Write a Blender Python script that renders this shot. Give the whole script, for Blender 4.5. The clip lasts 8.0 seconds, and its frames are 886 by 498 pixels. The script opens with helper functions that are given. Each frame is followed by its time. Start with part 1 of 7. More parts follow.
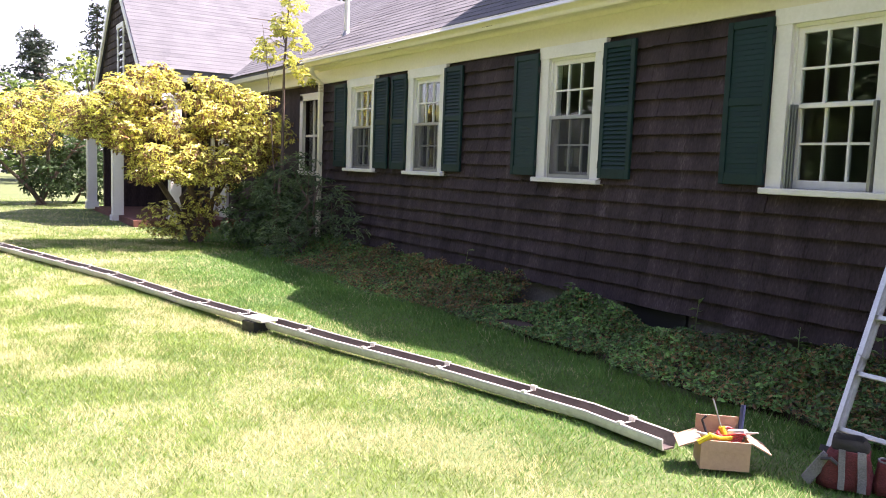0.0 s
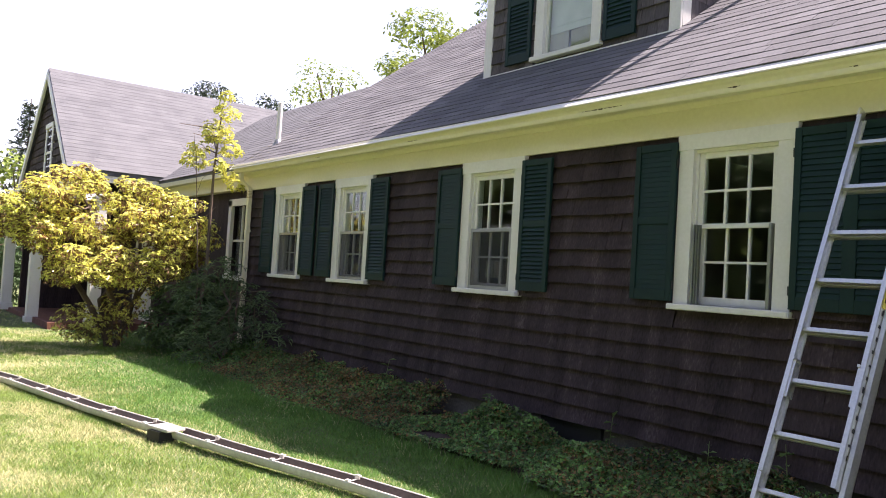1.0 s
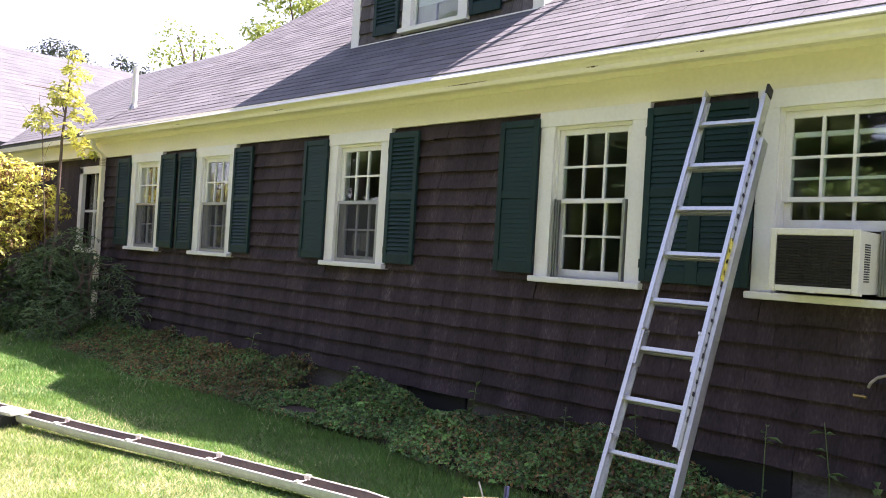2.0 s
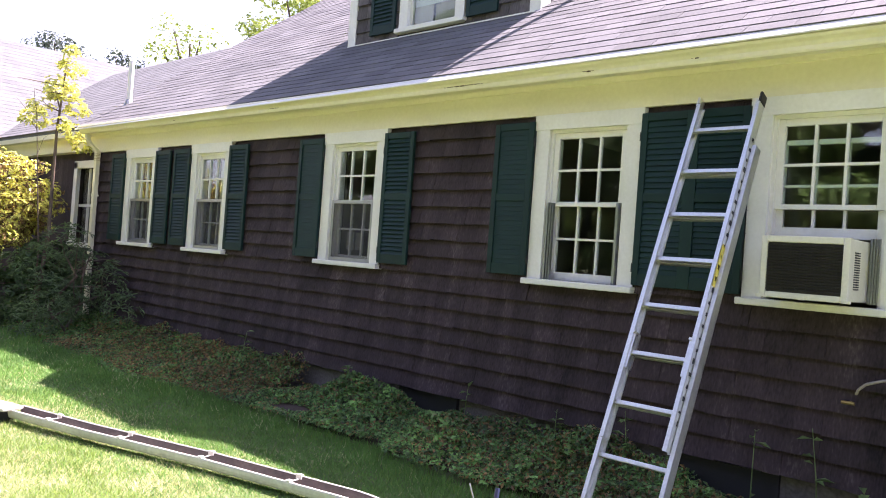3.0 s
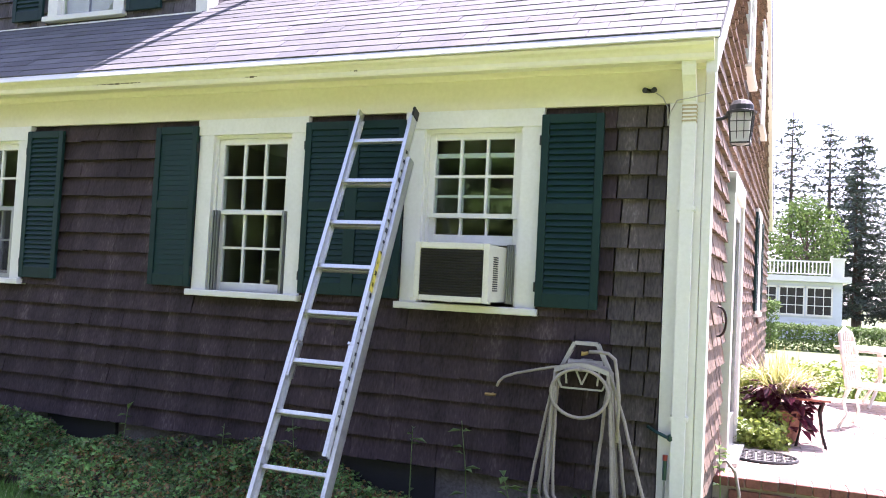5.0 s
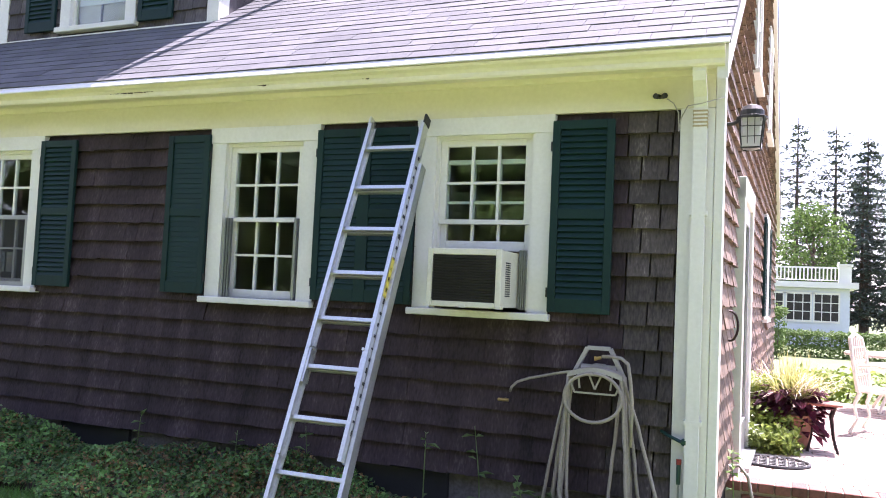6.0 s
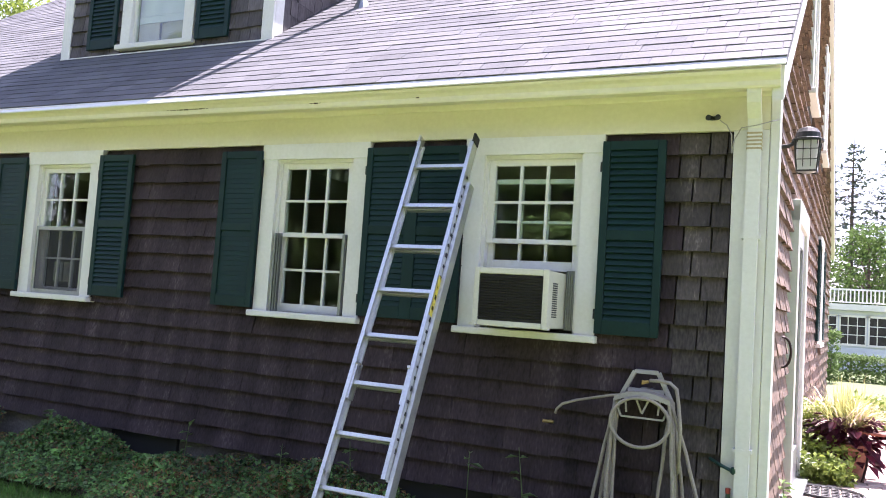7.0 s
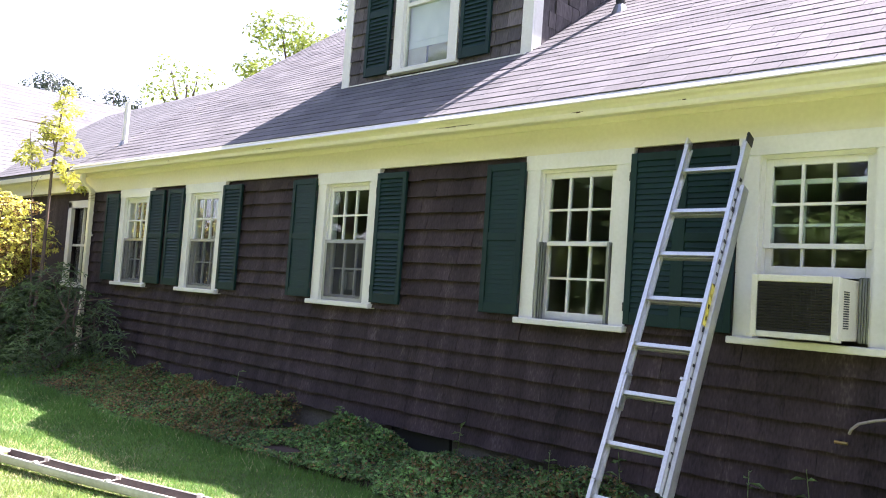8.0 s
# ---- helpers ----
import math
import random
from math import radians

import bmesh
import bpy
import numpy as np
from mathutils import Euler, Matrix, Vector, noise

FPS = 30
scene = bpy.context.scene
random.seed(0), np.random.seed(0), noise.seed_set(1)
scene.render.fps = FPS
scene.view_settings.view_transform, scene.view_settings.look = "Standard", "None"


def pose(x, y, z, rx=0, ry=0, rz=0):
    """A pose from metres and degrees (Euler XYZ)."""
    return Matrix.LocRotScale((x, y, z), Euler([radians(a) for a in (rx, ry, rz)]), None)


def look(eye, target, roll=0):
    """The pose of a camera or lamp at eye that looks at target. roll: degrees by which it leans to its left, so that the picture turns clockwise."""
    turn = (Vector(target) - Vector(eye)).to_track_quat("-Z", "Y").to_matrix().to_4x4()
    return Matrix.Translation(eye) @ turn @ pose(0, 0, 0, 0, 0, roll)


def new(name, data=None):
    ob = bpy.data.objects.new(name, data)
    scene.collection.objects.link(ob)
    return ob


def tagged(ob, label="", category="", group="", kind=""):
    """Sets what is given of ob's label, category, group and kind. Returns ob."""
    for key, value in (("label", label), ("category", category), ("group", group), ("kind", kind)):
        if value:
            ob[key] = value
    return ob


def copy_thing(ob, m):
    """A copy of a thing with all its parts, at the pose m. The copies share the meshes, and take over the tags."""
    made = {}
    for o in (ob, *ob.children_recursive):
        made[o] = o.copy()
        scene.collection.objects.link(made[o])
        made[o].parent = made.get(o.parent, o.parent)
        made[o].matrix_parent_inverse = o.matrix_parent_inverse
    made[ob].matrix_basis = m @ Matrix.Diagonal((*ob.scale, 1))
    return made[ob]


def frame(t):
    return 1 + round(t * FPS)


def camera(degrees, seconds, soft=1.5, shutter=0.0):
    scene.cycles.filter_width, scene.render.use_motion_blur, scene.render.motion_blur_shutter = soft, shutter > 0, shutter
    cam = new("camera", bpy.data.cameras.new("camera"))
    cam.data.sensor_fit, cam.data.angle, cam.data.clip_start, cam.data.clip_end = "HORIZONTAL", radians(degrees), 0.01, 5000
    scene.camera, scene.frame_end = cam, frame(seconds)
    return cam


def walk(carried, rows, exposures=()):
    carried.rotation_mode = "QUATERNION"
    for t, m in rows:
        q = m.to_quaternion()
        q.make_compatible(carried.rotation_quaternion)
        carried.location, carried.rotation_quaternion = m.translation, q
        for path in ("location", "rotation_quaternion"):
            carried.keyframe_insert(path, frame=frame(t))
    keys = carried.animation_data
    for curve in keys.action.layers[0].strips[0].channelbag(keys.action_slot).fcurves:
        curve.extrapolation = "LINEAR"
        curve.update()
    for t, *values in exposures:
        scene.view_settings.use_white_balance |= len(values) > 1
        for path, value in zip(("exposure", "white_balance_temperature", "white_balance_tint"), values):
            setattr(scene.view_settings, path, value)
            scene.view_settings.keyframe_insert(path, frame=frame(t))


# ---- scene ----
cam = camera(57.7, 8.0, soft=1.0)
PATH = [
    (0, (0.076, -5.063, 1.649), (-1.603, -3.995, 1.446), 2.1),
    (0.5, (0.159, -5.019, 1.626), (-1.554, -3.992, 1.523), 2.0),
    (0.7, (0.161, -4.983, 1.649), (-1.521, -3.901, 1.627), 3.1),
    (0.8, (0.155, -4.97, 1.667), (-1.499, -3.846, 1.682), 3.5),
    (1, (0.167, -4.973, 1.662), (-1.434, -3.777, 1.736), 3.5),
    (1.5, (0.18, -4.962, 1.675), (-1.296, -3.613, 1.716), 2.9),
    (2, (0.183, -4.947, 1.678), (-1.204, -3.506, 1.7), 3.4),
    (2.2, (0.187, -4.975, 1.68), (-1.174, -3.51, 1.702), 3.7),
    (3.5, (0.219, -4.967, 1.714), (-1.163, -3.521, 1.729), 4.4),
    (4, (0.258, -4.966, 1.689), (-0.929, -3.356, 1.731), 4.5),
    (4.2, (0.267, -4.891, 1.71), (-0.759, -3.174, 1.757), 4.7),
    (4.5, (0.284, -4.879, 1.699), (-0.562, -3.069, 1.787), 4.6),
    (4.7, (0.328, -4.825, 1.708), (-0.439, -2.981, 1.795), 3.6),
    (5.8, (0.296, -4.874, 1.685), (-0.432, -3.014, 1.779), 2.4),
    (6, (0.291, -4.875, 1.687), (-0.464, -3.026, 1.796), 2.6),
    (6.5, (0.29, -4.872, 1.711), (-0.524, -3.049, 1.836), 3.2),
    (7, (0.277, -4.887, 1.712), (-0.58, -3.085, 1.851), 3.8),
    (7.5, (0.263, -4.917, 1.718), (-0.692, -3.165, 1.843), 4.1),
    (7.7, (0.264, -4.899, 1.757), (-0.854, -3.244, 1.864), 4.0),
    (7.8, (0.245, -4.914, 1.755), (-0.961, -3.322, 1.862), 4.0),
    (8, (0.226, -4.956, 1.719), (-1.144, -3.504, 1.831), 4.0),
]
EXPOSURES = [(0, 2.16, 6450, 37), (0.5, 1.9, 6470, 33), (1, 1.78, 6590, 31), (2, 2.28, 6430, 37), (4, 2.53, 6190, 37), (4.5, 2.7, 5950, 37), (6.5, 2.44, 5950, 34), (7.5, 2.44, 6150, 32), (8, 2.5, 6260, 32)]
walk(cam, [(t, look(eye, target, roll)) for t, eye, target, roll in PATH], EXPOSURES)

G = 0.24                      # ground level by the house
rng = np.random.default_rng(7)

# ---- world, sun, exposure ----
SUN_FROM = Vector((0.146, 0.487, 1.0)).normalized()
world = bpy.data.worlds.new("world")
scene.world = world
world.use_nodes = True
wn = world.node_tree.nodes
sky = wn.new("ShaderNodeTexSky")
sky.sky_type = "NISHITA"
sky.sun_disc = False
sky.sun_elevation = math.asin(SUN_FROM.z)
sky.sun_rotation = math.atan2(SUN_FROM.x, SUN_FROM.y)
sky.air_density, sky.dust_density, sky.ozone_density = 1.0, 2.2, 1.5
wn["Background"].inputs[1].default_value = 0.074
# summer haze, whiter towards the horizon all round
wl = world.node_tree.links
direction, split, fade, haze, both = wn.new("ShaderNodeTexCoord"), wn.new("ShaderNodeSeparateXYZ"), wn.new("ShaderNodeMapRange"), wn.new("ShaderNodeBackground"), wn.new("ShaderNodeAddShader")
fade.interpolation_type = "SMOOTHSTEP"
fade.inputs["From Min"].default_value, fade.inputs["From Max"].default_value = 0.0, 0.85
fade.inputs["To Min"].default_value, fade.inputs["To Max"].default_value = 0.205, 0.0
haze.inputs[0].default_value = (1.0, 0.99, 0.97, 1)
wl.new(direction.outputs["Generated"], split.inputs[0])
wl.new(split.outputs["Z"], fade.inputs["Value"])
wl.new(fade.outputs[0], haze.inputs[1])
wl.new(sky.outputs[0], wn["Background"].inputs[0])
wl.new(wn["Background"].outputs[0], both.inputs[0])
wl.new(haze.outputs[0], both.inputs[1])
wl.new(both.outputs[0], wn["World Output"].inputs[0])
sun = new("sun", bpy.data.lights.new("sun", "SUN"))
sun.data.energy, sun.data.angle, sun.data.color = 5.0, radians(0.5), (1.0, 0.95, 0.86)
sun.matrix_world = look(SUN_FROM * 40, (0, 0, 0))


# ---- materials ----
def material(name, base, dark=None, rough=0.7, scale=8.0, fine=60.0, bump=0.15, metal=0.0, vary=0.25, stretch=(1, 1, 1), rand=0.0, spec=0.5, dist=0.02, pale=None):
    """Two scales of noise between two colours, a fine bump, and a shade of its own for each piece."""
    m = bpy.data.materials.new(name)
    m.use_nodes = True
    nt = m.node_tree
    n, l = nt.nodes, nt.links
    b = n["Principled BSDF"]
    dark = dark or tuple(c * (1 - vary) for c in base)
    co = n.new("ShaderNodeTexCoord")
    mp = n.new("ShaderNodeMapping")
    mp.inputs["Scale"].default_value = stretch
    geo = n.new("ShaderNodeNewGeometry")
    l.new(geo.outputs["Position"], mp.inputs["Vector"])
    big, small = n.new("ShaderNodeTexNoise"), n.new("ShaderNodeTexNoise")
    for tex, s, d in ((big, scale, 4), (small, fine, 3)):
        tex.inputs["Scale"].default_value, tex.inputs["Detail"].default_value = s, d
        l.new(mp.outputs[0], tex.inputs["Vector"])
    add = n.new("ShaderNodeMath")
    add.operation = "MULTIPLY_ADD"
    l.new(small.outputs["Fac"], add.inputs[0])
    add.inputs[1].default_value = 0.5
    half = n.new("ShaderNodeMath")
    half.operation = "MULTIPLY"
    half.inputs[1].default_value = 0.6
    l.new(big.outputs["Fac"], half.inputs[0])
    l.new(half.outputs[0], add.inputs[2])
    ramp = n.new("ShaderNodeValToRGB")
    ramp.color_ramp.elements[0].position, ramp.color_ramp.elements[1].position = 0.38, 0.72
    ramp.color_ramp.elements[0].color = (*dark, 1)
    ramp.color_ramp.elements[1].color = (*base, 1)
    if pale:
        ramp.color_ramp.elements[1].position = 0.64
        ramp.color_ramp.elements.new(0.78).color = (*pale, 1)
    l.new(add.outputs[0], ramp.inputs[0])
    out = ramp.outputs[0]
    if rand:
        info = n.new("ShaderNodeObjectInfo")
        tot = n.new("ShaderNodeMath")
        tot.operation = "ADD"
        l.new(info.outputs["Random"], tot.inputs[0])
        l.new(geo.outputs["Random Per Island"], tot.inputs[1])
        fr = n.new("ShaderNodeMath")
        fr.operation = "FRACT"
        l.new(tot.outputs[0], fr.inputs[0])
        mr = n.new("ShaderNodeMapRange")
        mr.inputs["To Min"].default_value, mr.inputs["To Max"].default_value = 1 - rand, 1 + rand
        l.new(fr.outputs[0], mr.inputs["Value"])
        hsv = n.new("ShaderNodeHueSaturation")
        l.new(mr.outputs[0], hsv.inputs["Value"])
        l.new(out, hsv.inputs["Color"])
        out = hsv.outputs[0]
    l.new(out, b.inputs["Base Color"])
    b.inputs["Roughness"].default_value, b.inputs["Metallic"].default_value = rough, metal
    b.inputs["Specular IOR Level"].default_value = spec
    if bump:
        bp = n.new("ShaderNodeBump")
        bp.inputs["Strength"].default_value, bp.inputs["Distance"].default_value = bump, dist
        l.new(add.outputs[0], bp.inputs["Height"])
        l.new(bp.outputs[0], b.inputs["Normal"])
    return m


def leaf_material(name, base, dark, rand=0.35, rough=0.45, through_light=0.35):
    """Leaves: each its own shade, shining through a little."""
    m = material(name, base, dark, rough=rough, scale=1.2, fine=9.0, bump=0.0, rand=rand)
    n, l = m.node_tree.nodes, m.node_tree.links
    b = n["Principled BSDF"]
    tr = n.new("ShaderNodeBsdfTranslucent")
    mix = n.new("ShaderNodeMixShader")
    mix.inputs[0].default_value = through_light
    l.new(b.inputs["Base Color"].links[0].from_socket, tr.inputs[0])
    l.new(b.outputs[0], mix.inputs[1])
    l.new(tr.outputs[0], mix.inputs[2])
    l.new(mix.outputs[0], n["Material Output"].inputs[0])
    return m


def glass_material(name, tint=(0.9, 0.95, 0.93), ior=1.52):
    m = bpy.data.materials.new(name)
    m.use_nodes = True
    n, l = m.node_tree.nodes, m.node_tree.links
    n.remove(n["Principled BSDF"])
    tr, gl, mix, fr, curve = n.new("ShaderNodeBsdfTransparent"), n.new("ShaderNodeBsdfGlossy"), n.new("ShaderNodeMixShader"), n.new("ShaderNodeLayerWeight"), n.new("ShaderNodeMath")
    tr.inputs[0].default_value = (*tint, 1)
    gl.inputs["Roughness"].default_value = 0.01
    fr.inputs[0].default_value = 0.5
    curve.operation, curve.inputs[1].default_value = "POWER", 4.0
    floor_ = n.new("ShaderNodeMath")
    floor_.operation, floor_.inputs[1].default_value, floor_.inputs[2].default_value = "MULTIPLY_ADD", 0.9, ((ior - 1) / (ior + 1)) ** 2 * 1.25
    l.new(fr.outputs["Facing"], curve.inputs[0])
    l.new(curve.outputs[0], floor_.inputs[0])
    wav = n.new("ShaderNodeTexNoise")
    wav.inputs["Scale"].default_value = 5.0
    bp = n.new("ShaderNodeBump")
    bp.inputs["Strength"].default_value, bp.inputs["Distance"].default_value = 0.06, 0.01
    geo = n.new("ShaderNodeNewGeometry")
    l.new(geo.outputs["Position"], wav.inputs["Vector"])
    l.new(wav.outputs["Fac"], bp.inputs["Height"])
    l.new(bp.outputs[0], gl.inputs["Normal"])
    l.new(floor_.outputs[0], mix.inputs[0])
    l.new(tr.outputs[0], mix.inputs[1])
    l.new(gl.outputs[0], mix.inputs[2])
    l.new(mix.outputs[0], n["Material Output"].inputs[0])
    return m


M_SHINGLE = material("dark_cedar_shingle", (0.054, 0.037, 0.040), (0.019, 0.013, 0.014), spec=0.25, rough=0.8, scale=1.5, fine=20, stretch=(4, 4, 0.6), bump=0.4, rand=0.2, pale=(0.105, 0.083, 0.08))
# gable copy of the same cedar, its sunlit tone put into the colour
M_SHINGLE_SUN = material("sunlit_cedar_shingle", (0.185, 0.117, 0.074), (0.062, 0.038, 0.027), rough=0.8, scale=1.6, fine=26, stretch=(3, 3, 0.5), bump=0.5, rand=0.3)
M_SHINGLE_DORMER = material("silvered_cedar_shingle", (0.125, 0.110, 0.115), (0.04, 0.034, 0.036), rough=0.85, scale=2.0, fine=26, stretch=(3, 3, 0.5), bump=0.5, rand=0.35)
M_SHINGLE_GREY = material("greyed_cedar_shingle", (0.082, 0.066, 0.060), (0.024, 0.019, 0.018), rough=0.85, scale=2.0, fine=22, stretch=(4, 4, 0.6), bump=0.5, rand=0.34, pale=(0.22, 0.19, 0.165))
M_ROOF = material("grey_asphalt_shingle", (0.151, 0.152, 0.155), (0.099, 0.101, 0.107), spec=0.1, rough=0.9, scale=1.6, fine=90, bump=0.4, rand=0.13, dist=0.006)
M_ROOF_FAR = material("far_grey_asphalt_shingle", (0.142, 0.146, 0.150), (0.103, 0.107, 0.112), spec=0.1, rough=0.9, scale=2.5, fine=40, bump=0.2, rand=0.07, dist=0.006)
M_WHITE = material("white_painted_wood", (0.77, 0.76, 0.71), (0.69, 0.68, 0.62), rough=0.45, scale=2.5, fine=40, bump=0.08)
M_CREAM = material("cream_painted_wood", (0.77, 0.73, 0.55), (0.68, 0.64, 0.46), rough=0.5, scale=1.5, fine=30, bump=0.08)
M_GREEN = material("dark_green_painted_wood", (0.006, 0.031, 0.028), (0.004, 0.022, 0.020), spec=0.25, rough=0.6, scale=3, fine=50, bump=0.1, rand=0.08)
M_SHEATH = material("dark_sheathing", (0.035, 0.027, 0.024), rough=0.9)
M_CONCRETE = material("grey_foundation", (0.22, 0.20, 0.18), (0.10, 0.09, 0.08), rough=0.9, scale=3, fine=50, bump=0.5)
M_ALU = material("bare_aluminium", (0.76, 0.76, 0.71), (0.58, 0.58, 0.54), rough=0.36, metal=0.8, scale=3, fine=70, bump=0.05)
M_STEEL = material("grey_metal_track", (0.34, 0.35, 0.35), rough=0.4, metal=0.7, bump=0.05)
M_BLACK = material("black_rubber", (0.02, 0.02, 0.02), rough=0.6, bump=0.1)
M_GLASS = glass_material("window_glass")
M_LAWN = material("lawn_soil_and_thatch", (0.115, 0.14, 0.045), (0.07, 0.105, 0.029), rough=0.95, scale=0.7, fine=35, bump=0.6)
M_GRASS = leaf_material("grass_blade", (0.255, 0.36, 0.07), (0.15, 0.235, 0.045), rand=0.26, rough=0.6, through_light=0.4)
M_STRAW = leaf_material("dry_grass_blade", (0.64, 0.60, 0.33), (0.46, 0.46, 0.20), rand=0.15, rough=0.7, through_light=0.4)
# greener blades, the house's shade on the lawn put into their colour
M_SHADE_GRASS = leaf_material("shade_grass_blade", (0.14, 0.30, 0.055), (0.08, 0.19, 0.036), rand=0.3, rough=0.6, through_light=0.4)
M_INSIDE = material("room_wall_plaster", (0.50, 0.44, 0.35), rough=0.9, bump=0.05)
# white lantern panes, bright sky behind clear glass put into the colour
M_WHITE_PANE = leaf_material("white_lantern_pane", (0.82, 0.82, 0.80), (0.74, 0.74, 0.73), rand=0.0, rough=0.25, through_light=0.6)
M_CURTAIN = material("white_curtain_cloth", (0.75, 0.73, 0.68), rough=0.9, scale=6, fine=90)
M_SCREEN = bpy.data.materials.new("insect_screen")


def screen_weave():
    """Fine grey threads: mostly clear, no mirror."""
    M_SCREEN.use_nodes = True
    n, l = M_SCREEN.node_tree.nodes, M_SCREEN.node_tree.links
    n.remove(n["Principled BSDF"])
    tr, dif, mix = n.new("ShaderNodeBsdfTransparent"), n.new("ShaderNodeBsdfDiffuse"), n.new("ShaderNodeMixShader")
    tr.inputs[0].default_value = (0.78, 0.78, 0.78, 1)
    dif.inputs[0].default_value = (0.16, 0.16, 0.16, 1)
    mix.inputs[0].default_value = 0.14
    l.new(tr.outputs[0], mix.inputs[1])
    l.new(dif.outputs[0], mix.inputs[2])
    l.new(mix.outputs[0], n["Material Output"].inputs[0])


screen_weave()


# ---- mesh helpers ----
def box(bm, x0, x1, y0, y1, z0, z1, m=None):
    vs = [bm.verts.new((x, y, z)) for x in (x0, x1) for y in (y0, y1) for z in (z0, z1)]
    if m is not None:
        for v in vs:
            v.co = m @ v.co
    for f in ((0, 1, 3, 2), (4, 6, 7, 5), (0, 4, 5, 1), (2, 3, 7, 6), (0, 2, 6, 4), (1, 5, 7, 3)):
        bm.faces.new([vs[i] for i in f])
    return vs


def tube(bm, pts, r, seg=8, cap=True, flat=1.0):
    """A round or flattened tube along points; r is one radius or one for each point."""
    pts = [Vector(p) for p in pts]
    rs = r if isinstance(r, (list, tuple)) else [r] * len(pts)
    rings, side = [], None
    for i, p in enumerate(pts):
        d = (pts[min(i + 1, len(pts) - 1)] - pts[max(i - 1, 0)]).normalized()
        if side is None:
            side = d.orthogonal().normalized()
        side = (side - d * side.dot(d)).normalized()
        up = d.cross(side)
        rings.append([bm.verts.new(p + rs[i] * (math.cos(2 * math.pi * k / seg) * side + flat * math.sin(2 * math.pi * k / seg) * up)) for k in range(seg)])
    for a, b in zip(rings, rings[1:]):
        for k in range(seg):
            bm.faces.new((a[k], a[(k + 1) % seg], b[(k + 1) % seg], b[k]))
    if cap:
        bm.faces.new(rings[0][::-1])
        bm.faces.new(rings[-1])
    return rings


def sweep(bm, profile, path, closed=True):
    """Carries a profile of (out, up) along a path of (x, y, z, sideways vector)."""
    rows = []
    for x, y, z, s in path:
        s = Vector(s)
        rows.append([bm.verts.new(Vector((x, y, z)) + s * a + Vector((0, 0, b))) for a, b in profile])
    k = len(profile)
    for a, b in zip(rows, rows[1:]):
        for i in range(k if closed else k - 1):
            bm.faces.new((a[i], a[(i + 1) % k], b[(i + 1) % k], b[i]))
    if closed:
        bm.faces.new(rows[0][::-1])
        bm.faces.new(rows[-1])


def lathe(bm, profile, seg=20, at=(0, 0, 0)):
    """Turns a profile of (radius, height) about the upright through a place."""
    rows = [[bm.verts.new((at[0] + r * math.cos(2 * math.pi * k / seg), at[1] + r * math.sin(2 * math.pi * k / seg), at[2] + z)) for k in range(seg)] for r, z in profile]
    for a, b in zip(rows, rows[1:]):
        for k in range(seg):
            bm.faces.new((a[k], a[(k + 1) % seg], b[(k + 1) % seg], b[k]))
    bm.faces.new(rows[0][::-1])
    bm.faces.new(rows[-1])


def soft_edges(bm, w, seg=1):
    bmesh.ops.recalc_face_normals(bm, faces=bm.faces)
    es = [e for e in bm.edges if len(e.link_faces) == 2 and e.calc_face_angle(0) > 0.6]
    if es:
        bmesh.ops.bevel(bm, geom=es, offset=w, segments=seg, affect="EDGES", profile=0.7)


def part(name, bm, mat, parent=None, label="", smooth=False, kind="", at=None):
    """Links a bmesh as one mesh object under a thing or a part."""
    me = bpy.data.meshes.new(name)
    if isinstance(bm, bmesh.types.BMesh):
        bmesh.ops.recalc_face_normals(bm, faces=bm.faces)
        bm.to_mesh(me)
        bm.free()
    else:
        me = bm
    if mat and not me.materials:
        me.materials.append(mat)
    if smooth:
        me.shade_smooth()
    ob = new(name, me)
    ob.parent = parent
    if at is not None:
        ob.matrix_basis = at
    return tagged(ob, label=label, kind=kind)


def boxes(name, mat, parent, *rows, bevel=0.0, label="", at=None):
    bm = bmesh.new()
    for r in rows:
        box(bm, *r)
    if bevel:
        soft_edges(bm, bevel)
    return part(name, bm, mat, parent, label, at=at)


def thing(name, m=None, label="", category="", group="", kind=""):
    ob = new(name)
    ob.empty_display_size = 0.1
    if m is not None:
        ob.matrix_basis = m
    return tagged(ob, label, category, group, kind)


def quick_mesh(name, verts, faces):
    """A mesh from arrays: verts (n, 3), faces (m, k)."""
    me = bpy.data.meshes.new(name)
    verts, faces = np.asarray(verts, np.float32), np.asarray(faces, np.int32)
    k = faces.shape[1]
    me.vertices.add(len(verts))
    me.vertices.foreach_set("co", verts.ravel())
    me.loops.add(faces.size)
    me.loops.foreach_set("vertex_index", faces.ravel())
    me.polygons.add(len(faces))
    me.polygons.foreach_set("loop_start", np.arange(0, faces.size, k, dtype=np.int32))
    me.update(calc_edges=True)
    me.shade_flat()
    me.validate()
    return me


